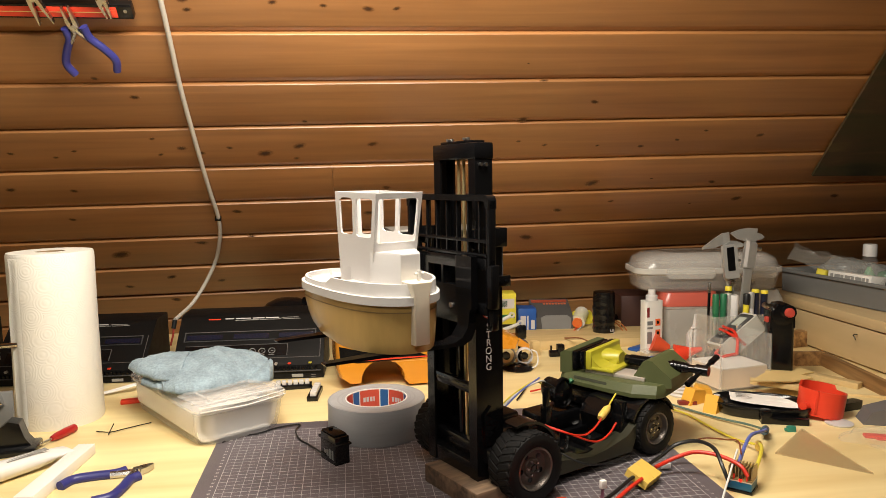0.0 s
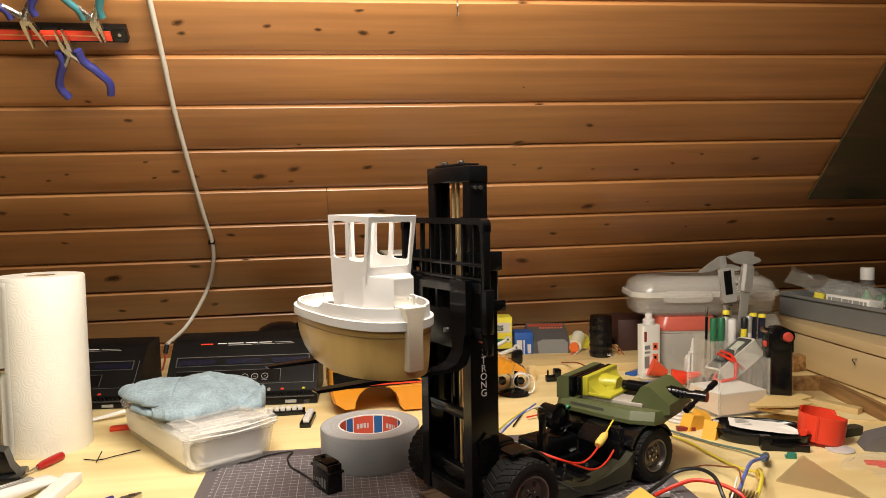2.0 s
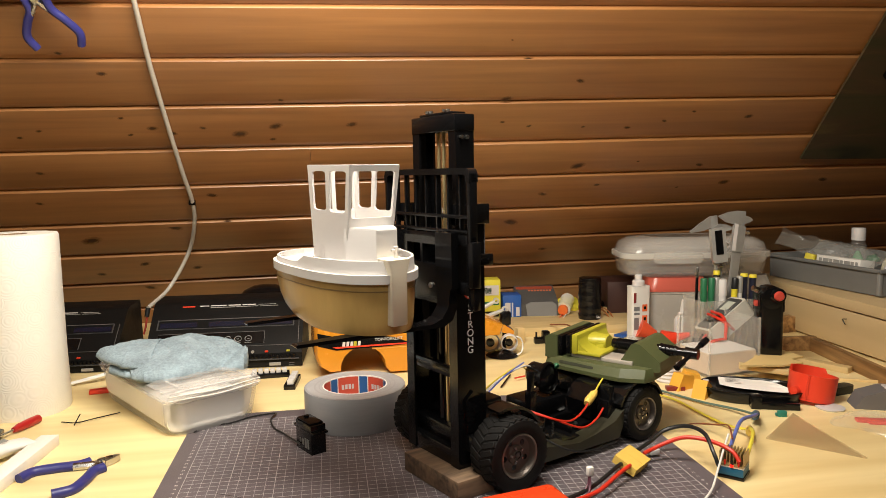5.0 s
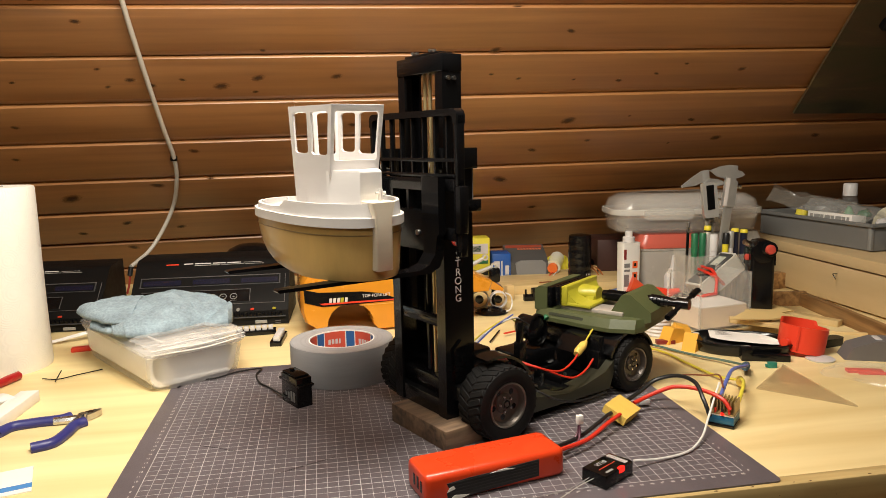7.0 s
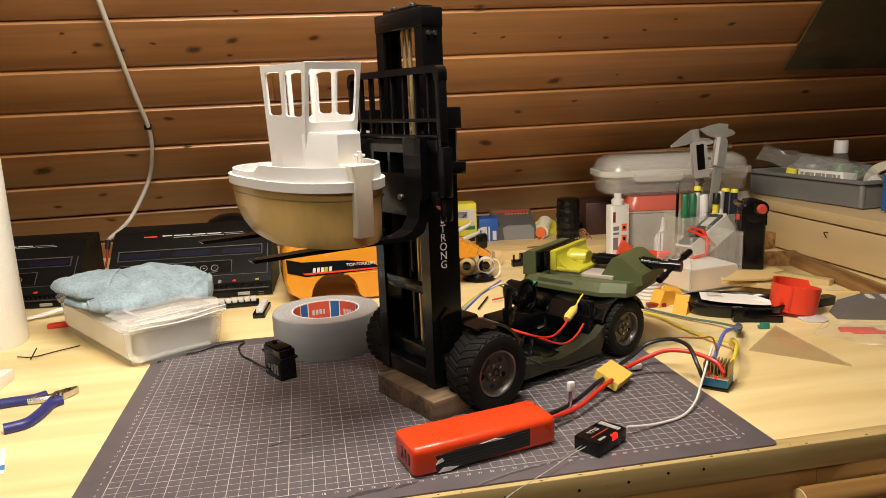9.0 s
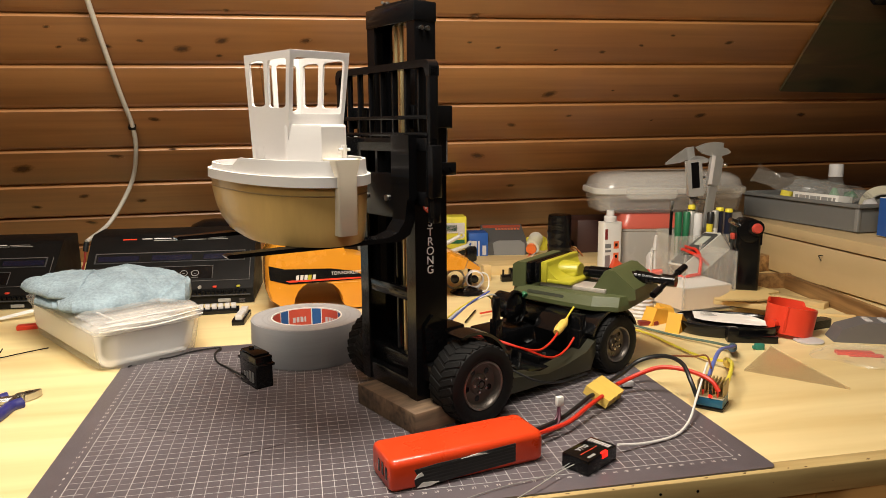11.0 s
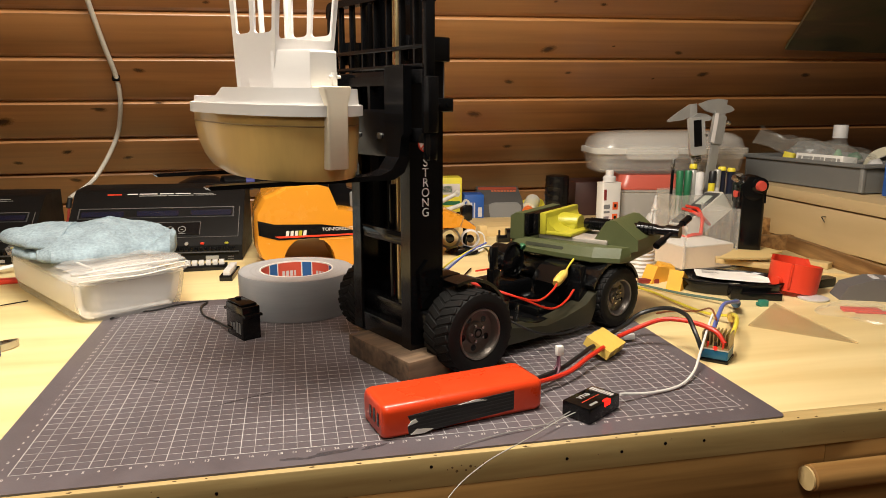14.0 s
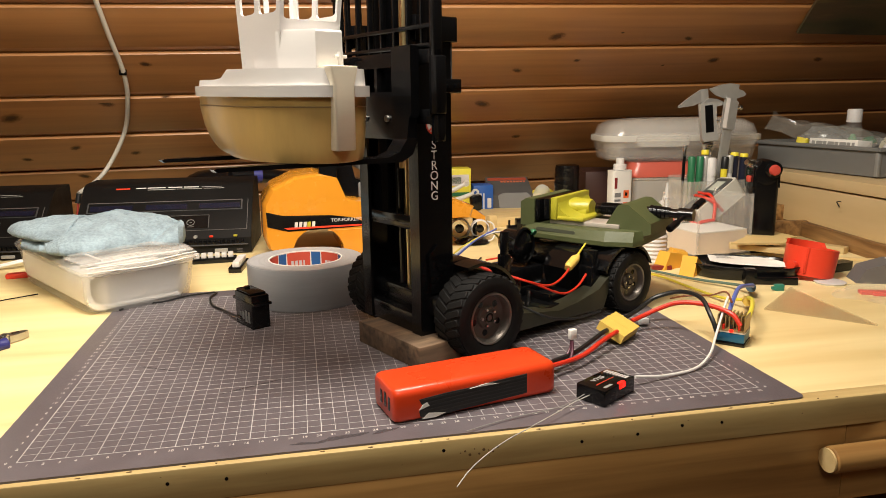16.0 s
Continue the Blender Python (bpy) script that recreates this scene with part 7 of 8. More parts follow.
part("card_print", B((box, -0.008, 0.074, 0.052, 0.064, 0.0, 0.0008, 0, 1, LEAN)), material("faded_red_card", (0.34, 0.06, 0.03), 0.5), bls, "faded red strip")
for k in range(8):
    part("print_bar", B((box, 0.018 + k * 0.0068, 0.0228 + k * 0.0068, 0.042, 0.048, 0.0, 0.0008, 0, 1, LEAN)), material("orange_red_print", (0.55, 0.14, 0.06), 0.5) if k == 0 else bpy.data.materials["orange_red_print"], bls)
part("blister", B((box, -0.025, 0.095, -0.02, 0.06, 0.0, 0.012, 0.003)), FILM, bls, "clear blister tray")
gl_ = thing("glue_tube", pose(0.674, 0.905, TZ + 0.032, 0, 75, 60), "round clear tube with an orange cap lying at the back", "tube")
part("tube", B((rod, (0, 0, 0.0), (0, 0, 0.05), 0.016)), MILKY, gl_)
part("cap", B((rod, (0, 0, -0.008), (0, 0, 0.0), 0.011)), material("orange_cap", (0.75, 0.16, 0.03), 0.4), gl_, "orange cap")
solo("wood_plank", B((box, 0, 0.32, 0, 0.14, 0, 0.018, 0.001)), LIGHTW, pose(0.50, 0.80, TZ, 0, 0, -3), "pale wooden plank lying at the back of the bench", "wood plank")
solo("wood_plank", B((box, 0, 0.015, 0, 0.015, 0, 0.030, 0.001)), LIGHTW, pose(0.527, 0.745, TZ, 0, 0, 12), "short square wooden peg standing on the bench", "wood peg")
solo("wood_plank", B((box, 0, 0.13, 0, 0.05, 0, 0.030, 0.001)), LIGHTW, pose(0.725, 0.905, TZ, 0, 0, -3), "pale wooden block at the back of the bench", "wood block")
crumple("yellow_packet", pose(0.700, 0.955, 0.018), 0.030, 0.02, 0.026, PYEL, "crumpled yellow packet at the back", "packet", 2.2)
solo("round_tin", B((lathe, [(0, 0)] + [(0.0185 + (0.0014 if k % 2 else 0), 0.0036 * k) for k in range(15)] + [(0.018, 0.054), (0, 0.054)], 32)), WHITEP, pose(0.694, 0.452, TZ) @ Matrix.Diagonal((1.0, 1.0, 0.82, 1)), "stack of small white ribbed rings on the bench", "tin")

solo("red_funnel", B((rod, (0.800, 0.716, 0.008), (0.768, 0.722, 0.022), 0.008, 0.019, 24)), material("orange_red_plastic", (0.75, 0.09, 0.03), 0.4), Matrix(), "orange-red plastic funnel lying behind the vise", "funnel")
solo("blue_strip", B((box, -0.028, 0.028, -0.011, 0.011, 0, 0.005, 0.001)), BLUEP, pose(0.760, 0.764, TZ, 0, 0, 34), "flat blue plastic strip lying on the bench", "strip")
solo("clear_tray", B((box, -0.050, 0.050, -0.030, 0.030, 0, 0.002, 0.0005), (box, -0.050, 0.050, -0.031, -0.0295, 0.002, 0.012), (box, -0.050, 0.050, 0.0295, 0.031, 0.002, 0.012), (box, -0.051, -0.0495, -0.031, 0.031, 0.002, 0.012), (box, 0.0495, 0.051, -0.031, 0.031, 0.002, 0.012)), CLEARP, pose(0.792, 0.690, TZ, 0, 0, 6), "shallow clear plastic tray lying behind the vise", "tray")
freewire("red_lead", [(0.628, 0.846, 0.002), (0.655, 0.880, 0.014), (0.690, 0.925, 0.026)], 0.0012, WIRER, "thin red wire rising behind the wrapped can")
freewire("white_lead", [(0.632, 0.842, 0.002), (0.660, 0.874, 0.013), (0.694, 0.918, 0.026)], 0.0012, WIREW, "thin white wire rising behind the wrapped can")
freewire("brown_lead", [(0.755, 0.912, 0.034), (0.768, 0.880, 0.026), (0.770, 0.850, 0.012), (0.764, 0.830, 0.002)], 0.0014, material("orange_brown_wire", (0.42, 0.13, 0.03), 0.5), "orange-brown wires bending down beside the can")
freewire("brown_lead", [(0.748, 0.912, 0.034), (0.760, 0.878, 0.024), (0.762, 0.850, 0.010), (0.756, 0.832, 0.002)], 0.0014, bpy.data.materials["orange_brown_wire"], "orange-brown wires bending down beside the can")
crumple("dark_pouch", pose(0.765, 0.935, 0.018), 0.022, 0.020, 0.018, BLACKP, "small dark crumpled pouch behind the wrapped can", "pouch", 4.4)

# driver-seat arm and black dish by the shell
solo("round_dish", B((lathe, [(0, 0), (0.026, 0.0), (0.030, 0.002), (0.026, 0.005), (0.012, 0.010), (0, 0.012)], 32)), BLACKP, pose(0.474, 0.662, TZ), "flat round black rubber foot on the bench", "foot")
gear = thing("toy_crane_part", pose(0.445, 0.687, TZ, 0, 0, -6), "orange toy crane part with grey wheels on the bench", "toy part")
part("bracket", B((prism, [(-0.012, 0.036), (-0.010, 0.050), (0.020, 0.060), (0.036, 0.056), (0.058, 0.040), (0.056, 0.034), (0.030, 0.040)], 0.0, 0.030, 0.0015, SIDE)), ORANGE, gear, "orange plastic bracket")
for x, z, rr, mt in ((0.012, 0.022, 0.018, GREYPR), (0.047, 0.021, 0.016, WHITEP)):
    part("wheel", B((lathe, [(rr, -0.005), (rr, 0.005), (rr * 0.86, 0.006), (rr * 0.86, -0.006), (rr, -0.005)], 32, Matrix.Translation((x, -0.006, z)) @ Matrix.Rotation(math.pi / 2, 4, "X"))), mt, gear, "ring wheel")
    part("hub", B((lathe, [(0, -0.004), (rr * 0.42, -0.003), (rr * 0.42, 0.003), (0, 0.004)], 24, Matrix.Translation((x, -0.006, z)) @ Matrix.Rotation(math.pi / 2, 4, "X"))), BLACKP, gear)
arm = thing("tool_holder", pose(0.452, 0.690, TZ, 0, 0, 4), "small black clamp with chrome jaws above the toy part", "clamp")
part("stem", B((rod, (0.036, 0.006, 0.0), (0.036, 0.004, 0.066), 0.004)), BLACKP, arm)
part("head", B((box, 0.026, 0.046, -0.010, 0.008, 0.050, 0.078, 0.005)), BLACKP, arm)
part("jaw", B((rod, (-0.010, -0.008, 0.068), (0.030, -0.002, 0.079), 0.0045, 0.0035), (lathe, [(0.0030, -0.0022), (0.0062, -0.0022), (0.0062, 0.0022), (0.0030, 0.0022), (0.0030, -0.0022)], 18, Matrix.Translation((0.035, -0.002, 0.081)) @ Matrix.Rotation(math.pi / 2, 4, "X"))), SILVER, arm, "bright ring-ended jaw")
part("jaw", B((rod, (-0.010, 0.0, 0.084), (0.016, 0.004, 0.095), 0.0042, 0.0034), (lathe, [(0.0028, -0.0022), (0.0058, -0.0022), (0.0058, 0.0022), (0.0028, 0.0022), (0.0028, -0.0022)], 18, Matrix.Translation((0.020, 0.004, 0.097)) @ Matrix.Rotation(math.pi / 2, 4, "X"))), SILVER, arm, "bright ring-ended jaw")
solo("white_loop", B((wire, [(0.500, 0.66, 0.034), (0.510, 0.66, 0.028), (0.513, 0.66, 0.014), (0.508, 0.655, 0.004), (0.498, 0.65, 0.001)], 0.0014)), WIREW, Matrix(), "white wire loop standing by the orange shell", "wire")
solo("small_switch", B((box, -0.012, 0.012, -0.006, 0.006, 0.0, 0.012, 0.001), (rod, (-0.008, 0, 0.012), (-0.008, 0, 0.022), 0.002), (box, 0.004, 0.018, -0.008, 0.008, 0.006, 0.024, 0.002)), BLACKP, pose(0.570, 0.738, TZ + 0.0005), "small black switch lying on the bench", "switch")
freewire("red_lead", [(0.455, 0.50, 0.004), (0.50, 0.52, 0.003), (0.56, 0.53, 0.003), (0.60, 0.56, 0.004)], 0.0014, WIRER, "thin red wire lying behind the chassis")
freewire("brown_lead", [(0.61, 0.80, 0.02), (0.63, 0.74, 0.03), (0.64, 0.66, 0.02), (0.625, 0.60, 0.008)], 0.0014, bpy.data.materials["brown_wire"], "thin brown wire lying on the bench")
solo("small_rod", B((rod, (0.425, 0.47, 0.0005), (0.455, 0.53, 0.0005), 0.0015)), BLACKM, Matrix(), "thin dark steel pin lying on the bench", "pin")
solo("flat_case", B((prism, rounded(0.13, 0.10, 0.006), 0, 0.012, 0.001)), CLEARP, pose(0.735, 0.575, TZ, 0, 0, -12), "flat clear plastic case lying on the bench", "plastic case")
solo("red_funnel", B((lathe, [(0.016, 0), (0.020, 0.002), (0.008, 0.03), (0.004, 0.05), (0.003, 0.05), (0.007, 0.03), (0.016, 0.0)], 24)), REDB, pose(0.775, 0.635, TZ + 0.018, 0, 75, -20), "red plastic funnel lying beside the oil can", "funnel")
solo("blue_strip", B((box, -0.04, 0.04, -0.01, 0.01, 0, 0.010, 0.001)), BLUEP, pose(0.735, 0.655, TZ, 0, 0, 12), "blue plastic strip lying on the bench", "strip")

# ---- dropper bottle ----
drop = thing("dropper_bottle", pose(0.829, 0.660, TZ) @ Matrix.Diagonal((1.12, 1.12, 1.08, 1)), "white dropper bottle with a pointed nozzle", "bottle")
part("bottle", B((lathe, [(0, 0), (0.0145, 0), (0.0155, 0.003), (0.0155, 0.045), (0.012, 0.052), (0.0085, 0.054), (0.0085, 0.058), (0.006, 0.060), (0.003, 0.082), (0, 0.083)], 28)), WHITEP, drop)
part("label_line", B((lathe, [(0.01565, 0.018), (0.01575, 0.0185), (0.01575, 0.020), (0.01565, 0.0205)], 28)), REDB, drop)
freewire("steel_wire_hook", [(0.815, 0.645, 0.0), (0.815, 0.645, 0.055), (0.820, 0.645, 0.062), (0.826, 0.645, 0.056), (0.826, 0.645, 0.02)], 0.0008, STEEL, "bent steel wire standing by the dropper bottle")

# ---- note box, pen box and what stands in it ----
note = thing("note_box", pose(0.803, 0.494, TZ, 0, 0, 9), "clear acrylic note box filled with pinkish paper slips", "note box")
for q in ((-0.050, 0.050, -0.042, 0.042, 0, 0.004), (-0.050, 0.050, -0.042, -0.0395, 0.004, 0.092), (-0.050, -0.0475, -0.0395, 0.042, 0.004, 0.092), (0.0475, 0.050, -0.0395, 0.042, 0.004, 0.092)):
    part("pane", B((box, *q, 0.0006)), CLEARP, note)
# Cloudy strips paint the glints along the upright corners of the acrylic.
for x, y in ((-0.0488, -0.0408), (0.0488, -0.0408), (0.0488, 0.0408), (-0.0488, 0.0408)):
    part("edge", B((box, x - 0.0013, x + 0.0013, y - 0.0013, y + 0.0013, 0.004, 0.0925)), CLASP, note, "bright polished edge")
part("paper_block", B(*[(box, -0.0455 + 0.0001 * (k % 3), 0.0455 - 0.0001 * (k % 2), -0.0380 - 0.0001 * (k % 2), 0.040, 0.0045 + 0.0066 * k, 0.0111 + 0.0066 * k) for k in range(5)]), material("pinkish_slips", (0.74, 0.60, 0.46), 0.85, grain=(0.06, 50), stretch=(0.2, 0.2, 6)), note, "stack of pinkish paper slips")
part("top_sheet", B((box, -0.0452, 0.0450, -0.0376, 0.0396, 0.0378, 0.0396, 0.0003)), PAPER, note, "white top sheet")
PB = pose(0.881, 0.612, TZ, 0, 0, 4)
pens = thing("pen_box", PB, "clear acrylic box holding pens and calipers", "pen box")
PANE = material("scuffed_acrylic", (0.62, 0.58, 0.50), 0.2, alpha=0.26, spec=0.8, bump=(0.15, 40))
for q in ((-0.063, 0.063, -0.031, 0.031, 0, 0.004), (-0.063, 0.063, -0.031, -0.0288, 0.004, 0.099), (-0.063, 0.063, 0.0288, 0.031, 0.004, 0.105), (-0.063, -0.0608, -0.0288, 0.0288, 0.004, 0.099), (0.0608, 0.063, -0.0288, 0.0288, 0.004, 0.099)):
    part("pane", B((box, *q, 0.0004)), PANE, pens)
# Front corners get the same strips, their glint painted as a paler colour.
for x in (-0.0618, 0.0618):
    part("edge", B((box, x - 0.0013, x + 0.0013, -0.0314, -0.0288, 0.004, 0.0995)), CLASP, pens, "bright polished edge")


def pen(x, y, h, lean, body, cap, r=0.0062, capl=0.035, label="marker pen standing in the pen box"):
    p = thing("marker_pen", PB @ pose(x, y, 0.0045, lean[0], lean[1], 0), label, "pen", "pens in the box")
    part("barrel", B((lathe, [(0, 0), (r, 0), (r, h - capl), (r * 1.05, h - capl)], 16)), body, p)
    part("cap", B((lathe, [(r * 1.1, h - capl), (r * 1.1, h - 0.002), (r * 0.9, h), (0, h)], 16)), cap, p)


PBLACK = material("pen_black", (0.015, 0.015, 0.016), 0.35)
PYELC = material("pen_yellow", (0.75, 0.62, 0.04), 0.4)
DKBLUE = material("pen_dark_blue", (0.012, 0.014, 0.030), 0.35)
SILV = material("pen_grey", (0.36, 0.35, 0.32), 0.35, 0.2)
pen(-0.050, -0.016, 0.135, (1, -1), GREENP, GREENP, 0.0055, 0.036, "green marker pen standing in the pen box")
pen(-0.0385, -0.016, 0.135, (1, 1), GREENP, GREENP, 0.0056, 0.036, "green marker pen standing in the pen box")
pen(-0.054, 0.004, 0.152, (0, 1), BLACKP, STEEL, 0.0026, 0.018, "thin black test probe standing in the pen box")
pen(-0.026, -0.012, 0.135, (1, 1), SILV, SILV, 0.0065, 0.03, "grey marker pen standing in the pen box")
pen(-0.0135, -0.018, 0.132, (1, -1), WHITEP, WHITEP, 0.0072, 0.030, "white paint marker standing in the pen box")
pen(-0.008, 0.010, 0.143, (-1, 1), PBLACK, PYELC, 0.006, 0.008, "black pen with yellow end standing in the pen box")
pen(0.0065, -0.017, 0.133, (1, 2), PYELC, PBLACK, 0.0055, 0.020, "yellow marker with black cap standing in the pen box")
pen(0.0225, -0.014, 0.135, (1, 0), WHITEP, SILV, 0.0055, 0.03, "white ribbed pen standing in the pen box")
pen(0.0345, -0.012, 0.139, (0, 0), DKBLUE, PYELC, 0.0062, 0.006, "dark pen with yellow end standing in the pen box")
pen(0.0475, -0.014, 0.137, (1, 1), DKBLUE, PYELC, 0.0062, 0.006, "dark pen with yellow end standing in the pen box")
CALM = material("caliper_steel", (0.46, 0.45, 0.43), 0.38, 0.6, grain=(0.12, 60))
SILVER = material("silver_plastic", (0.46, 0.45, 0.43), 0.38, 0.35, grain=(0.08, 60))


def caliper(m, digital):
    c = thing("caliper", m, "digital steel caliper standing in the pen box" if digital else "vernier steel caliper standing in the pen box", "caliper")
    fx = Matrix(((1, 0, 0, 0), (0, 0, 1, 0), (0, 1, 0, 0), (0, 0, 0, 1)))
    hw = 0.0070 if digital else 0.0085
    if digital:
        part("beam", B((box, -hw, hw, -0.0015, 0.0015, 0, 0.240, 0.0004)), CALM, c)
        part("fixed_jaw", B((prism, [(-hw, 0.240), (-0.028, 0.2300), (-0.049, 0.2180), (-0.049, 0.2150), (-0.022, 0.2150), (-hw, 0.2190)], -0.002, 0.002, 0.0004, fx, 1)), CALM, c)
        part("slider", B((prism, [(-hw - 0.002, 0.150), (hw + 0.003, 0.150), (hw + 0.003, 0.208), (0.030, 0.2090), (0.036, 0.2130), (0.022, 0.2210), (hw, 0.2240), (-hw, 0.2170), (-hw - 0.002, 0.208)], -0.0035, 0.0035, 0.0004, fx, 1)), CALM, c)
        part("display_case", B((prism, [(-0.014, 0.158), (-0.010, 0.153), (0.015, 0.153), (0.015, 0.214), (0.011, 0.217), (-0.014, 0.217)], -0.011, -0.0036, 0.0014, fx)), SILVER, c, "silver display case")
        part("display", B((box, -0.0065, 0.0080, -0.0116, -0.0110, 0.168, 0.213)), BLACKP, c, "dark display")
        part("thumb_roller", B((rod, (-0.004, -0.006, 0.146), (0.006, -0.006, 0.146), 0.0050, None, 14)), STEEL, c)
        part("lock_screw", B((rod, (0.015, -0.006, 0.184), (0.022, -0.006, 0.184), 0.0026, None, 12)), STEEL, c)
    else:
        part("beam", B((box, -hw, hw, -0.0015, 0.0015, 0, 0.252, 0.0004), (box, -hw + 0.002, -hw + 0.004, -0.0019, -0.0015, 0.02, 0.22)), CALM, c)
        part("fixed_jaw", B((prism, [(-hw, 0.2520), (-0.026, 0.2480), (-0.046, 0.2385), (-0.030, 0.2290), (-hw, 0.2255), (hw, 0.2290), (0.019, 0.2330), (0.024, 0.2375), (0.017, 0.2425), (hw, 0.2440)], -0.002, 0.002, 0.0004, fx, 1)), CALM, c)
        part("slider", B((prism, [(-hw - 0.004, 0.176), (hw + 0.0025, 0.176), (hw + 0.0025, 0.222), (hw, 0.2250), (-hw - 0.002, 0.2240), (-hw - 0.004, 0.232)], -0.0035, 0.0035, 0.0004, fx, 1)), CALM, c)
        part("scale", B((box, -hw - 0.0036, -hw + 0.0035, -0.0041, -0.0036, 0.178, 0.228)), WHITEINK, c)
        part("lock_screw", B((rod, (0.011, 0, 0.214), (0.016, 0, 0.214), 0.0030, None, 14), (rod, (0.016, 0, 0.214), (0.020, 0, 0.214), 0.0042, None, 16)), STEEL, c)
    return c


caliper(pose(0.8980, 0.6330, 0.008, 0, -6.5, 0), True)
caliper(pose(0.8930, 0.6235, 0.004, 0, 6.5, 0), False)

mm_ = thing("multimeter", pose(0.853, 0.562, 0.068, -6, -34, 8), "small grey digital multimeter with red leads leaning on the pen box", "multimeter")
part("case", B((prism, rounded(0.092, 0.046, 0.006), -0.020, 0.012, 0.003)), material("pale_grey_plastic", (0.52, 0.50, 0.44), 0.45, grain=(0.05, 30)), mm_)
part("face", B((prism, rounded(0.082, 0.038, 0.004), 0.012, 0.0135, 0.0005)), material("dark_face", (0.05, 0.05, 0.05), 0.4), mm_)
part("display", B((box, 0.008, 0.032, -0.010, 0.010, 0.0135, 0.0142)), material("lcd_grey", (0.45, 0.47, 0.40), 0.25), mm_, "grey liquid crystal display")
part("dial", B((rod, (-0.016, 0, 0.0135), (-0.016, 0, 0.018), 0.010)), STEEL, mm_)
part("red_lead", B((wire, [(-0.046, -0.004, 0.0), (-0.060, -0.020, 0.004), (-0.050, -0.034, -0.016), (-0.036, -0.030, -0.024), (-0.044, -0.012, -0.022), (-0.062, -0.018, -0.008), (-0.056, -0.036, 0.000), (-0.034, -0.036, -0.012)], 0.0028), (wire, [(-0.034, -0.034, -0.012), (-0.016, -0.029, 0.004), (-0.010, -0.022, 0.018), (-0.006, 0.0, 0.0175), (-0.002, 0.020, 0.0165)], 0.0028), (wire, [(-0.006, -0.022, -0.016), (-0.014, -0.028, 0.006), (-0.018, -0.020, 0.018), (-0.014, 0.0, 0.0175), (-0.010, 0.020, 0.0165)], 0.0028)), WIRER, mm_, "coiled red test lead")
part("black_lead", B((wire, [(-0.044, 0.006, 0.0), (-0.062, 0.012, -0.01), (-0.066, 0.030, -0.02), (-0.050, 0.040, -0.012)], 0.0026)), WIREB, mm_)
part("probe", B((rod, (-0.052, 0.010, -0.020), (-0.028, 0.080, -0.034), 0.0042, 0.002)), BLACKP, mm_)

# ---- gas torch ----
tor = thing("gas_torch", pose(0.8835, 0.478, TZ, 0, 0, -12), "black gas torch with a red knob standing on the bench", "gas torch")
part("tank", B((prism, rounded(0.041, 0.030, 0.007), 0, 0.116, 0.002), (prism, rounded(0.043, 0.032, 0.007), 0, 0.006, 0.001)), BLACKP, tor)
part("head", B((lathe, [(0, -0.017), (0.018, -0.016), (0.0205, -0.008), (0.0205, 0.010), (0.018, 0.016), (0, 0.017)], 32, pose(0.0, 0.0, 0.122, 90, 0, 0)), (prism, [(-0.0205, 0.100), (-0.0200, 0.128), (-0.008, 0.1405), (0.010, 0.1400), (0.0200, 0.128), (0.0205, 0.100)], -0.014, 0.014, 0.003, SIDE)), BLACKP, tor)
part("knob", B((lathe, [(0, 0.006), (0.0065, 0.0055), (0.0080, 0.003), (0.0085, -0.004), (0.0, -0.005)], 20, pose(0.008, -0.0200, 0.1270, 90, 0, 0))), material("dark_red_knob", (0.50, 0.06, 0.04), 0.45), tor, "red gas knob")
part("knob_collar", B((lathe, [(0.0125, 0.0), (0.0125, 0.004), (0.0095, 0.005), (0, 0.005)], 24, pose(0.008, -0.0150, 0.1270, 90, 0, 0))), BLACKP, tor)
part("nozzle", B((rod, (-0.016, -0.004, 0.133), (-0.030, -0.008, 0.139), 0.0052, 0.0042)), STEEL, tor)
part("trigger", B((box, -0.0250, -0.0195, -0.008, 0.002, 0.108, 0.118, 0.002)), bpy.data.materials["dark_red_knob"], tor)

# ---- right foreground ----
solo("beige_card", B((prism, [(-0.075, -0.028), (-0.005, -0.040), (0.045, -0.030), (0.040, -0.010), (0.075, 0.0), (0.070, 0.038), (0.012, 0.042), (-0.015, 0.010)], 0, 0.0025, 0.0003)), material("beige_foam_card", (0.72, 0.52, 0.22), 0.6, grain=(0.06, 30)), pose(0.860, 0.445, 0.024, 2, 3, 8), "beige card offcut resting on the black tray", "card")
solo("wood_strip", B((box, -0.045, 0.045, -0.008, 0.008, 0, 0.008, 0.0008)), LIGHTW, pose(0.848, 0.418, 0.012, 0, 4, -28), "narrow pale wood strip lying on the tray", "wood strip")
solo("wood_strip", B((box, -0.055, 0.055, -0.009, 0.009, 0, 0.010, 0.0008)), LIGHTW, pose(0.972, 0.475, TZ, 0, 0, -62), "narrow pale wood strip lying before the chest", "wood strip")
solo("wood_strip", B((box, -0.045, 0.045, -0.002, 0.002, 0, 0.004, 0.0004)), LIGHTW, pose(0.965, 0.390, TZ, 0, 0, -28), "thin pale wood strip lying before the chest", "wood strip")
tray = thing("black_tray", pose(0.773, 0.350, TZ, 0, 0, -26), "shallow black oval tray with a crumpled printed label", "tray")
bm = bmesh.new()
loft(bm, [[(0.072 * k * math.copysign(abs(math.cos(q)) ** 0.8, math.cos(q)), 0.044 * k * math.copysign(abs(math.sin(q)) ** 0.9, math.sin(q)), z) for q in (2 * math.pi * i / 40 for i in range(40))] for k, z in ((0.86, 0.0), (0.90, 0.001), (1.0, 0.017), (0.99, 0.018), (0.965, 0.018), (0.955, 0.0165), (0.90, 0.013))])
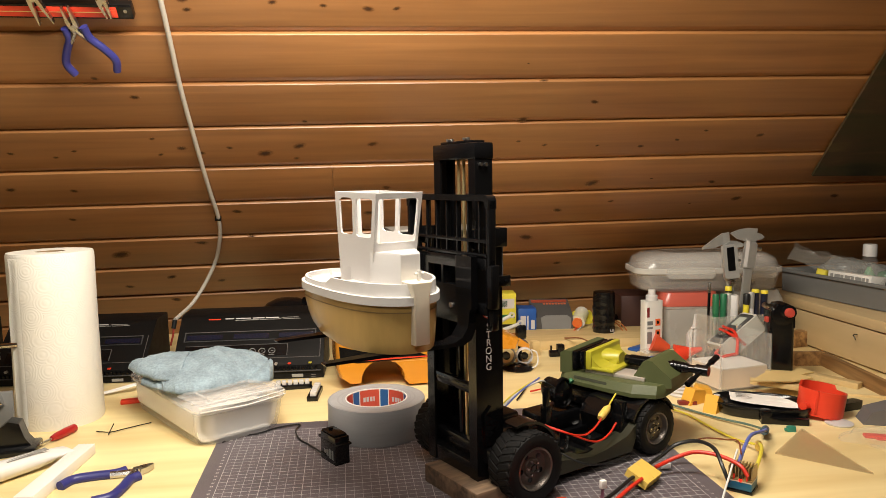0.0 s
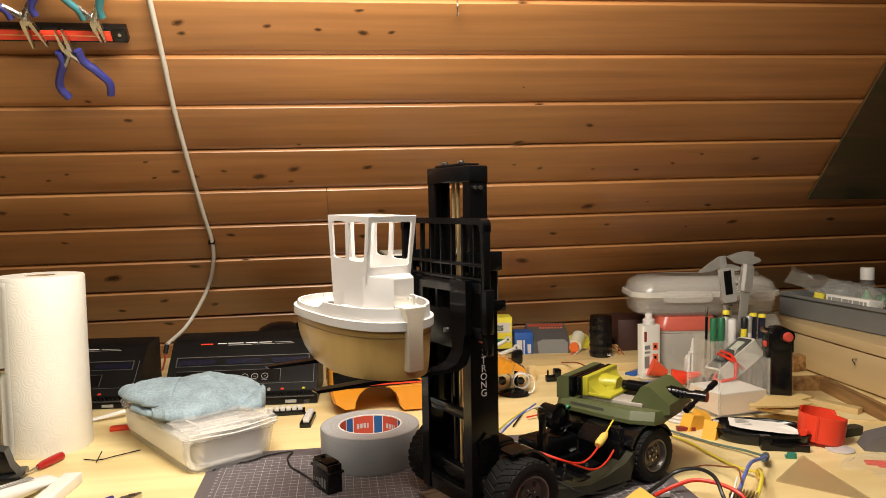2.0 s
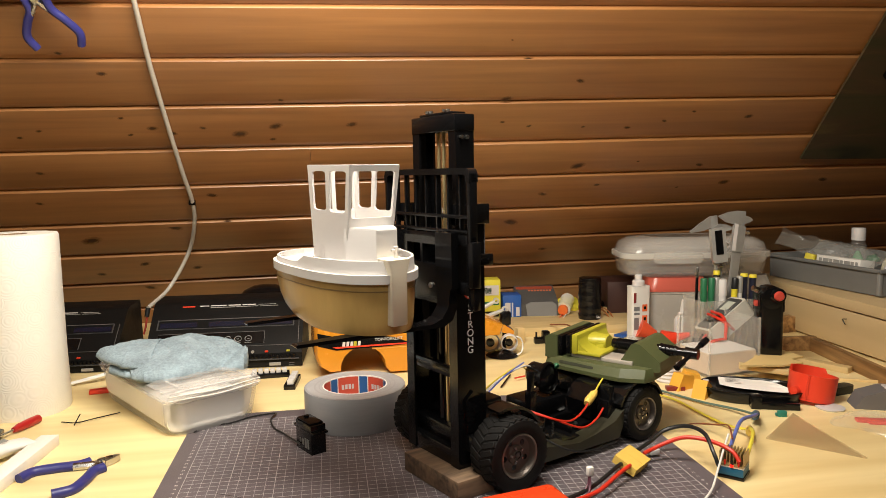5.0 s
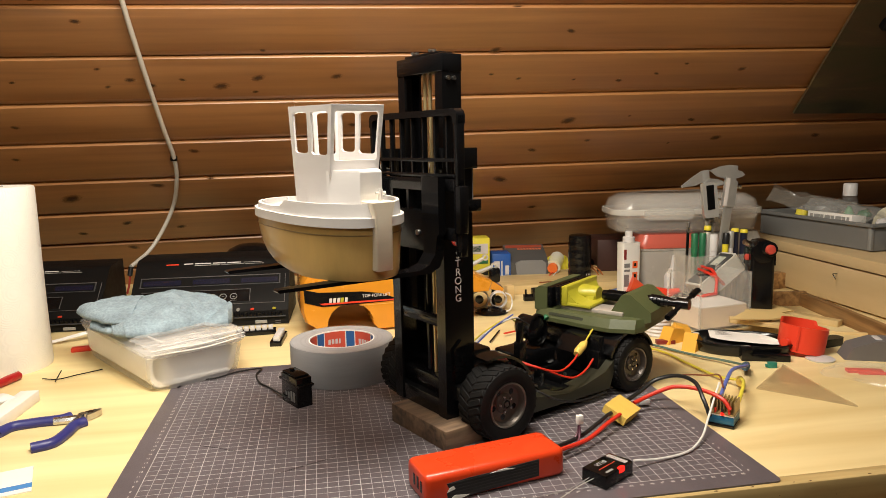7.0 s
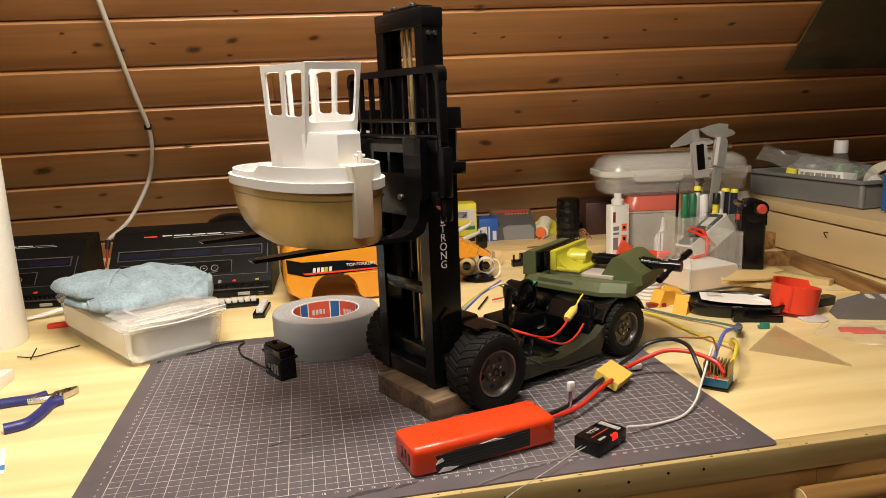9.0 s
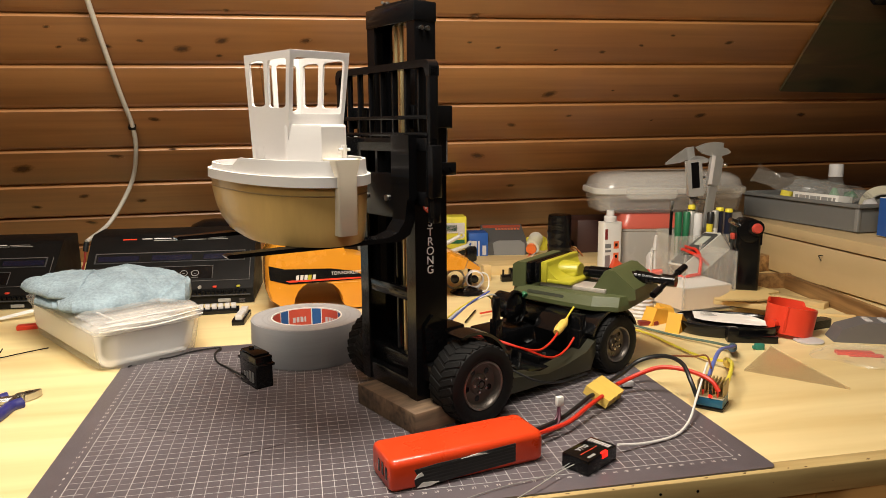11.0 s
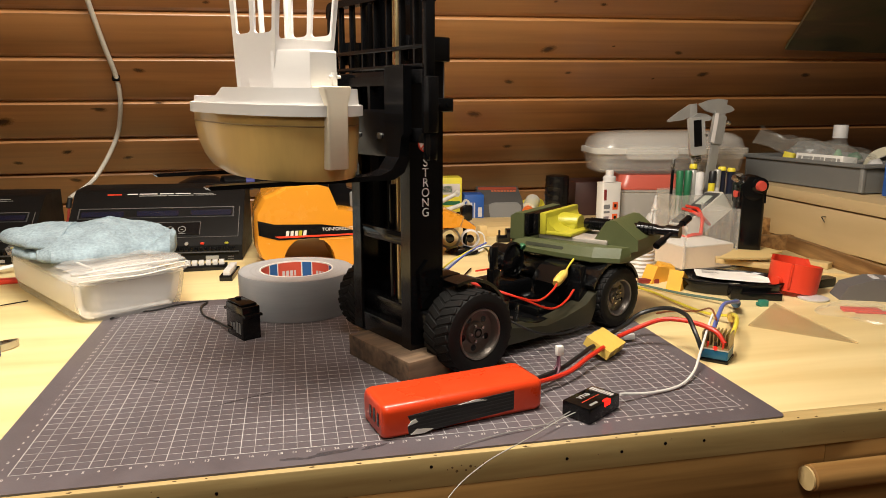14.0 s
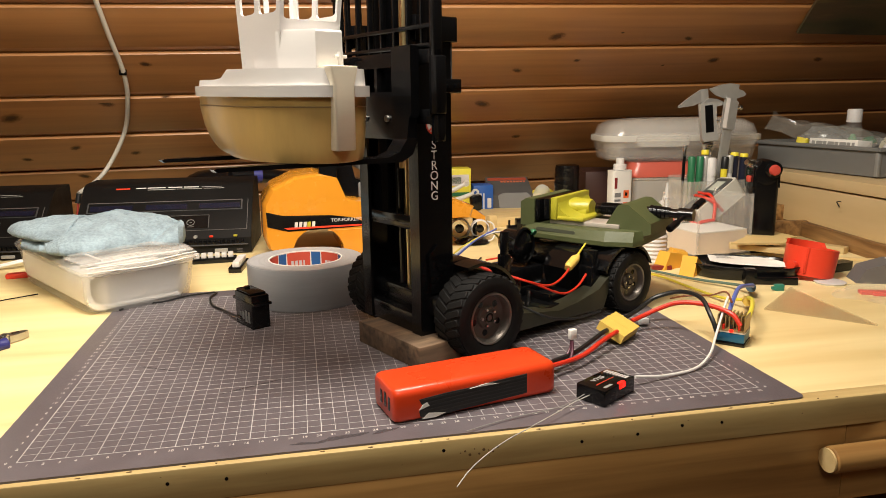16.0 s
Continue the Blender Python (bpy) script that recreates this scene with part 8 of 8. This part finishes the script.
part("dish", bm, BLACKP, tray, "", 50)
bm = bmesh.new()
loft(bm, [[(x, y0 + (y1 - y0) * j / 12, 0.0185 + 0.0035 * abs(noise.noise(Vector((x * 60, j * 0.5, 2.0)))) + w * j) for j in range(13)] + [(x, y0 + (y1 - y0) * j / 12, 0.0180 + 0.0035 * abs(noise.noise(Vector((x * 60, j * 0.5, 2.0)))) + w * j) for j in range(12, -1, -1)] for x, y0, y1, w in ((-0.044, -0.008, 0.030, 0.0), (-0.032, -0.016, 0.031, 0.0), (-0.016, -0.021, 0.030, 0.0), (0.002, -0.025, 0.027, 0.0), (0.020, -0.028, 0.018, 0.0001), (0.036, -0.030, 0.002, 0.0002), (0.046, -0.030, -0.016, 0.0002))])
part("label_sheet", bm, PAPER, tray, "crumpled white printed label", 50)
part("print_bar", B(*[(box, -0.036, -0.014 - 0.003 * (k % 3), -0.004 + k * 0.0054, -0.0028 + k * 0.0054, 0.0222, 0.0224) for k in range(6)]), material("dark_leaflet_print", (0.16, 0.15, 0.15), 0.6), tray)
part("eyelet", B((lathe, [(0.0018, 0.0), (0.0046, 0.0), (0.0046, 0.0016), (0.0018, 0.0016), (0.0018, 0.0)], 20, pose(-0.062, 0.010, 0.0172))), WHITEP, tray, "white eyelet")
hold = thing("black_bracket", pose(0.775, 0.297, TZ, 0, 0, -20), "small black plastic bracket lying on the bench", "bracket")
part("body", B((box, -0.032, 0.032, -0.007, 0.007, 0, 0.010, 0.001), (box, -0.032, -0.018, -0.008, 0.008, 0.0, 0.019, 0.001)), BLACKP, hold)
rr = thing("red_clamp_ring", pose(0.845, 0.318, TZ + 0.003, -4, 9, -12) @ Matrix.Diagonal((0.93, 0.93, 0.92, 1)), "bright red open plastic clamp ring with a slot", "clamp ring")
bm = bmesh.new()
lathe(bm, [(0.0310, 0.0), (0.0335, 0.0), (0.0345, 0.040), (0.0318, 0.040), (0.0310, 0.0)], 48)
for v in bm.verts:
    if v.co.z > 0.02 and v.co.y > 0.02:
        v.co.z += 0.007
part("ring", bm, REDB, rr, "", 40)
part("lug", B((rod, (-0.030, -0.018, 0.012), (-0.037, -0.022, 0.012), 0.0065)), REDB, rr)
part("slot_edge", B((box, -0.0215, -0.0185, -0.0300, -0.0275, 0.004, 0.040, 0.0006)), REDB, rr)
solo("green_plug", B((box, -0.009, 0.009, -0.005, 0.005, 0, 0.011, 0.001), (box, -0.014, -0.009, -0.003, 0.003, 0.002, 0.007)), material("green_terminal", (0.03, 0.22, 0.16), 0.4), pose(0.765, 0.266, TZ, 0, 0, -10) @ Matrix.Diagonal((0.62, 0.62, 0.72, 1)), "small green terminal plug on the bench", "plug")
solo("set_square", B((prism, [(0.0, 0.0), (0.0750, -0.0790), (0.0890, 0.0740)], 0, 0.002, 0.0003)), AMBER, pose(0.6960, 0.1970, TZ), "clear brownish plastic set square flat on the bench", "set square")
solo("white_disc", B((lathe, [(0, 0), (0.018, 0), (0.019, 0.002), (0.016, 0.003), (0, 0.003)], 28)), WHITEP, pose(0.850, 0.282, TZ), "flat white plastic disc under the red clamp ring", "disc")
for i, (x, y, a, w) in enumerate(((0.697, 0.412, 20, 0.020), (0.716, 0.424, -15, 0.018), (0.712, 0.374, 40, 0.024))):
    solo("foam_wedge", B((prism, [(-w, 0), (w, 0), (w * 0.7, 0.020), (-w * 0.4, 0.024)] if i < 2 else [(-w, 0), (w * 1.15, 0), (-w * 0.5, 0.026)], -0.010, 0.010, 0.001, SIDE)), material("orange_yellow_foam", (0.78, 0.40, 0.04), 0.7, grain=(0.06, 60)) if i == 0 else bpy.data.materials["orange_yellow_foam"], pose(x, y, TZ, 0, 0, a), "small orange-yellow foam wedge on the bench", "foam wedge", "foam wedges")
solo("red_scrap", B((box, -0.014, 0.014, -0.006, 0.006, 0, 0.006, 0.001)), material("dark_red_plastic", (0.20, 0.02, 0.015), 0.4), pose(0.682, 0.405, TZ, 0, 0, -10), "small dark red plastic scrap on the bench", "scrap")
gp = thing("grey_gun_part", pose(0.952, 0.262, TZ, 0, 0, -22), "long grey ribbed plastic part lying on the bench", "plastic part")
part("body", B((prism, [(-0.07, 0.0), (-0.06, 0.018), (-0.03, 0.028), (0.07, 0.026), (0.075, 0.0)], -0.018, 0.018, 0.003, SIDE)), material("pale_grey_housing", (0.15, 0.14, 0.14), 0.4, grain=(0.06, 30)), gp)
for k in range(5):
    part("rib", B((box, -0.03 + k * 0.02, -0.022 + k * 0.02, -0.010, 0.010, 0.0265, 0.0295, 0.001)), WHITEP, gp)
solo("black_tool", B((prism, rounded(0.05, 0.018, 0.006), 0, 0.012, 0.002)), BLACKP, pose(0.905, 0.338, TZ, 0, 0, 10), "small black hand tool lying on the bench", "tool")
crumple("plastic_bag", pose(0.875, 0.205, TZ, 0, 0, -30), 0.062, 0.040, 0.010, FILM, "flat clear plastic bag with small parts on the bench", "plastic bag", 5.5)
solo("red_parts", B((box, -0.022, 0.022, -0.006, 0.006, 0, 0.004, 0.001), (box, -0.01, 0.03, -0.012, -0.004, 0, 0.003, 0.001)), REDB, pose(0.868, 0.222, TZ, 0, 0, -20), "flat red parts inside a clear bag", "parts")

# ---- left foreground ----
solo("glue_carton", B((box, -0.080, 0.080, -0.011, 0.011, 0, 0.014, 0.0008)), PAPER, pose(-0.199, 0.283, TZ, 0, 0, 85), "long white carton lying on the bench", "carton")
tb_ = thing("glue_tube", pose(-0.292, 0.256, TZ, 0, 0, 49), "white printed glue tube lying on the bench", "tube")
bm = bmesh.new()
loft(bm, [[(x, y * a, max(z * b + 0.013, 0.0)) for y, z in ((math.cos(t), math.sin(t)) for t in (2 * math.pi * k / 20 for k in range(20)))] for x, a, b in ((0.0, 0.011, 0.011), (0.01, 0.0135, 0.013), (0.08, 0.015, 0.011), (0.118, 0.017, 0.004), (0.124, 0.017, 0.002))])
part("tube", bm, material("white_soft_tube", (0.74, 0.72, 0.69), 0.4, grain=(0.04, 30)), tb_)
part("print_bar", B(*[(box, 0.045, 0.095, -0.008 + k * 0.004, -0.006 + k * 0.004, 0.0235, 0.0245) for k in range(3)]), GREYPR, tb_)
part("cap", B((rod, (-0.018, 0, 0.012), (0.0, 0, 0.012), 0.008, 0.0105)), GREYC, tb_)
sd = thing("screwdriver", pose(-0.268, 0.384, TZ, 0, 0, 70), "small screwdriver with a red handle on the bench", "screwdriver")
part("handle", B((lathe, [(0, 0.032), (0.0035, 0.033), (0.0055, 0.042), (0.0062, 0.060), (0.0058, 0.078), (0.003, 0.081), (0, 0.081)], 18, Matrix.Translation((0, 0, 0.006)) @ Matrix.Rotation(math.pi / 2, 4, "Y"))), material("dark_red_handle", (0.36, 0.015, 0.015), 0.3), sd, "red handle")
part("blade", B((rod, (-0.01, 0, 0.006), (0.033, 0, 0.006), 0.0016)), STEEL, sd)
solo("bent_rod", B((wire, [(-0.208, 0.447, 0.0), (-0.186, 0.440, 0.0), (-0.165, 0.452, 0.0005), (-0.138, 0.472, 0.0)], 0.0008), (rod, (-0.186, 0.430, 0.0), (-0.185, 0.452, 0.008), 0.0008)), BLACKM, Matrix(), "thin bent wire with a nail lying on the bench", "wire")
cl = thing("clamp_stand", pose(-0.325, 0.385, TZ, 0, 0, 10), "black clamp stand with chrome joints on the bench", "clamp stand")
part("foot", B((box, -0.06, 0.062, -0.026, 0.020, 0, 0.010, 0.003)), BLACKP, cl)
part("jaw", B((prism, [(0.004, 0.010), (0.054, 0.010), (0.047, 0.020), (0.041, 0.041), (0.028, 0.045), (0.014, 0.034)], -0.012, 0.012, 0.003, SIDE)), BLACKP, cl)
part("joint", B((lathe, [(0, -0.014), (0.012, -0.012), (0.015, 0), (0.012, 0.012), (0, 0.014)], 20, pose(-0.005, 0.05, 0.060, 0, 70, 0)), (rod, (-0.02, 0.05, 0.06), (-0.005, 0.09, 0.12), 0.005), (rod, (-0.03, 0.09, 0.128), (0.024, 0.085, 0.130), 0.0035), (lathe, [(0, -0.010), (0.010, -0.008), (0.012, 0), (0.010, 0.008), (0, 0.010)], 20, pose(-0.012, 0.09, 0.115, 0, 70, 0))), CHROME, cl, "chrome clamp joints")
part("bracket", B((box, -0.012, 0.02, 0.05, 0.06, 0.02, 0.07, 0.002)), GREYC, cl)
solo("red_clip", B((box, -0.016, 0.016, -0.007, 0.007, 0, 0.007, 0.002)), REDB, pose(-0.198, 0.585, TZ, 0, 0, 10), "small red clip lying beside the plastic box", "clip")
wl = thing("charge_lead", pose(-0.245, 0.640, TZ), "white and brown charging lead with a white plug", "lead")
part("wires", B((wire, [(-0.06, -0.02, 0.003), (-0.02, -0.004, 0.004), (0.02, 0.012, 0.010), (0.05, 0.025, 0.014)], 0.0018), (wire, [(-0.06, -0.026, 0.003), (-0.018, -0.010, 0.004), (0.022, 0.006, 0.009), (0.052, 0.020, 0.014)], 0.0018)), WIREW, wl)
part("plug", B((box, 0.046, 0.066, 0.014, 0.030, 0.010, 0.019, 0.001)), WHITEP, wl, "white plug")
def balance_board(m):
    b = thing("balance_board", m, "small black balance board with a row of white sockets", "circuit board", "balance boards")
    part("board", B((box, -0.032, 0.032, -0.009, 0.009, 0, 0.008, 0.0008)), BLACKP, b)
    for k in range(6):
        part("socket", B((box, -0.029 + k * 0.0098, -0.0215 + k * 0.0098, -0.006, 0.004, 0.008, 0.015, 0.0006)), WHITEP, b, "white socket")
    return b
bb = balance_board(pose(0.062, 0.617, TZ, 0, 0, 3))
copy_thing(bb, pose(0.101, 0.566, TZ, 0, 0, 84))
fl = thing("folded_leaflet", pose(-0.150, 0.118, TZ, 0, 0, 18), "white and blue printed leaflet on the bench", "leaflet")
part("sheet", B((box, -0.04, 0.045, -0.028, 0.03, 0, 0.0012)), PAPER, fl)
part("stripe", B((box, 0.010, 0.045, -0.020, -0.010, 0.0012, 0.0015)), material("light_blue_print", (0.05, 0.22, 0.55), 0.5), fl)

# ---- nails in the lipping, drawer with knob ----
for x, z in ((0.099, -0.0110), (0.136, -0.0120), (0.283, -0.0090), (0.386, -0.0140), (0.430, -0.0130), (0.466, -0.0100), (0.499, -0.0110)):
    solo("nail_hole", B((rod, (x, -0.0304, z), (x, -0.0296, z), 0.0012, None, 12)), BLACKM, Matrix(), "dark nail hole in the bench lipping", "nail hole", "nail holes")
for k in range(9):
    dent = part("dent", B((rod, (0, -0.0002, 0), (0, 0.0004, 0), 0.0005 + 0.0003 * (k % 3), None, 8)), NICK, strip)
    dent.location = (0.295 + 0.0034 * k, -0.0301, -0.0125 + 0.0022 * math.sin(k * 2.6))
drawer = thing("drawer", pose(0.61, 0.0, 0), "brown grained drawer front with a round wooden bar", "drawer")
part("front", B((box, 0.0042, 0.90, -0.026, -0.006, -0.094, TZ - 0.0255, 0.0006)), OAK, drawer)
part("handle", B((lathe, [(0.0, 0.0), (0.0095, 0.0008), (0.0108, 0.002), (0.0108, 0.16), (0, 0.162)], 28, Matrix.Translation((-0.0180, -0.035, -0.0510)) @ Matrix.Rotation(math.pi / 2, 4, "Y"))), OAK, drawer, "round wooden handle bar")
part("handle_end", B((rod, (-0.0195, -0.035, -0.0510), (-0.0178, -0.035, -0.0510), 0.0096, None, 28)), LIGHTW, drawer, "pale sawn end of the handle")

# ---- small parts that belong to a part of their thing ----
NEST = {
    "battery_charger": {"button": "control_panel", "display": "bezel", "terminal": "body", "socket": "body", "port": "body", "print_bar": "body", "button_mark": "control_panel", "switch_mark": "body", "terminal_rail": "body", "panel_line": "body", "knob": "body"},
    "battery_pack": {"label_rib": "label", "torn_edge": "label", "balance_plug": "balance_lead", "end_mark": "wrap"},
    "oil_can": {"hazard_mark": "body", "hazard_cross": "body", "print_bar": "body"},
    "tape_roll": {"label_field": "core", "label_stripe": "core", "label_mark": "core", "wound_edges": "tape"},
    "servo": {"label_mark": "case", "spline": "case"},
    "radio_receiver": {"pin": "case", "print": "case", "print_bar": "case", "lamp": "case"},
    "clear_lunch_box": {"clasp": "lid", "rim_bead": "lid"},
    "caliper": {"display": "display_case", "thumb_roller": "slider", "scale": "slider", "lock_screw": "slider"},
    "multimeter": {"display": "face", "dial": "face"},
    "cutting_mat": {"number": "sheet", "scuff": "sheet", "printed_grid": "sheet"},
    "boat_model": {"deck_hatch": "deck", "deck_rib": "deck", "bitt": "deck", "door": "side_wall", "waterline": "hull", "glue_run": "hull"},
    "forklift_model": {"letter": "outer_rail", "warning_disc": "outer_rail", "warning_field": "outer_rail", "warning_mark": "outer_rail", "warning_bar": "outer_rail", "rail_cap": "outer_rail", "carriage_bolt": "carriage_plate", "side_bolt": "inner_rail", "rail_screw": "outer_rail", "top_bolt": "inner_top"},
    "forklift_body_shell": {"decal_band": "shell", "decal_line": "shell", "decal_logo": "shell", "decal_text": "shell", "model_mark": "shell", "crease": "shell"},
    "tool_bar": {"inlay": "rail", "inlay_end": "rail", "steel_strip": "rail", "screw": "end_cap"},
    "grey_pack": {"print_bar": "case", "card_print": "case"},
    "speed_controller": {"fin": "fin_plate", "terminal": "seal", "power_lamp": "cover"},
    "gas_torch": {"knob": "head", "knob_collar": "head", "nozzle": "head", "trigger": "head"},
    "drawer": {"handle_end": "handle"},
    "drill_vise": {"jaw_bolt": "fixed_jaw", "slot": "base", "slideway": "base", "handle": "spindle"},
    "black_tray": {"print_bar": "label_sheet", "eyelet": "dish"},
    "small_carton": {"blue_panel": "box", "red_panel": "box"},
    "yellow_carton": {"print_bar": "box"},
    "white_carton": {"print_bar": "box"},
    "blue_carton": {"print_bar": "box"},
    "dropper_bottle": {"label_line": "bottle"},
    "balance_board": {"socket": "board"},
}


def base_name(name):
    head, dot, tail = name.rpartition(".")
    return head if dot and tail.isdigit() else name


for ob in list(bpy.data.objects):
    if ob.type == "MESH" and ob.parent and ob.parent.type == "EMPTY":
        target = NEST.get(base_name(ob.parent.name), {}).get(base_name(ob.name))
        if target:
            homes = sorted((c for c in ob.parent.children if base_name(c.name) == target), key=lambda c: c.name)
            if homes and homes[0] is not ob:
                home = homes[0].matrix_parent_inverse @ homes[0].matrix_basis
                here = ob.matrix_parent_inverse @ ob.matrix_basis
                ob.parent = homes[0]
                ob.matrix_parent_inverse = Matrix()
                ob.matrix_basis = home.inverted() @ here
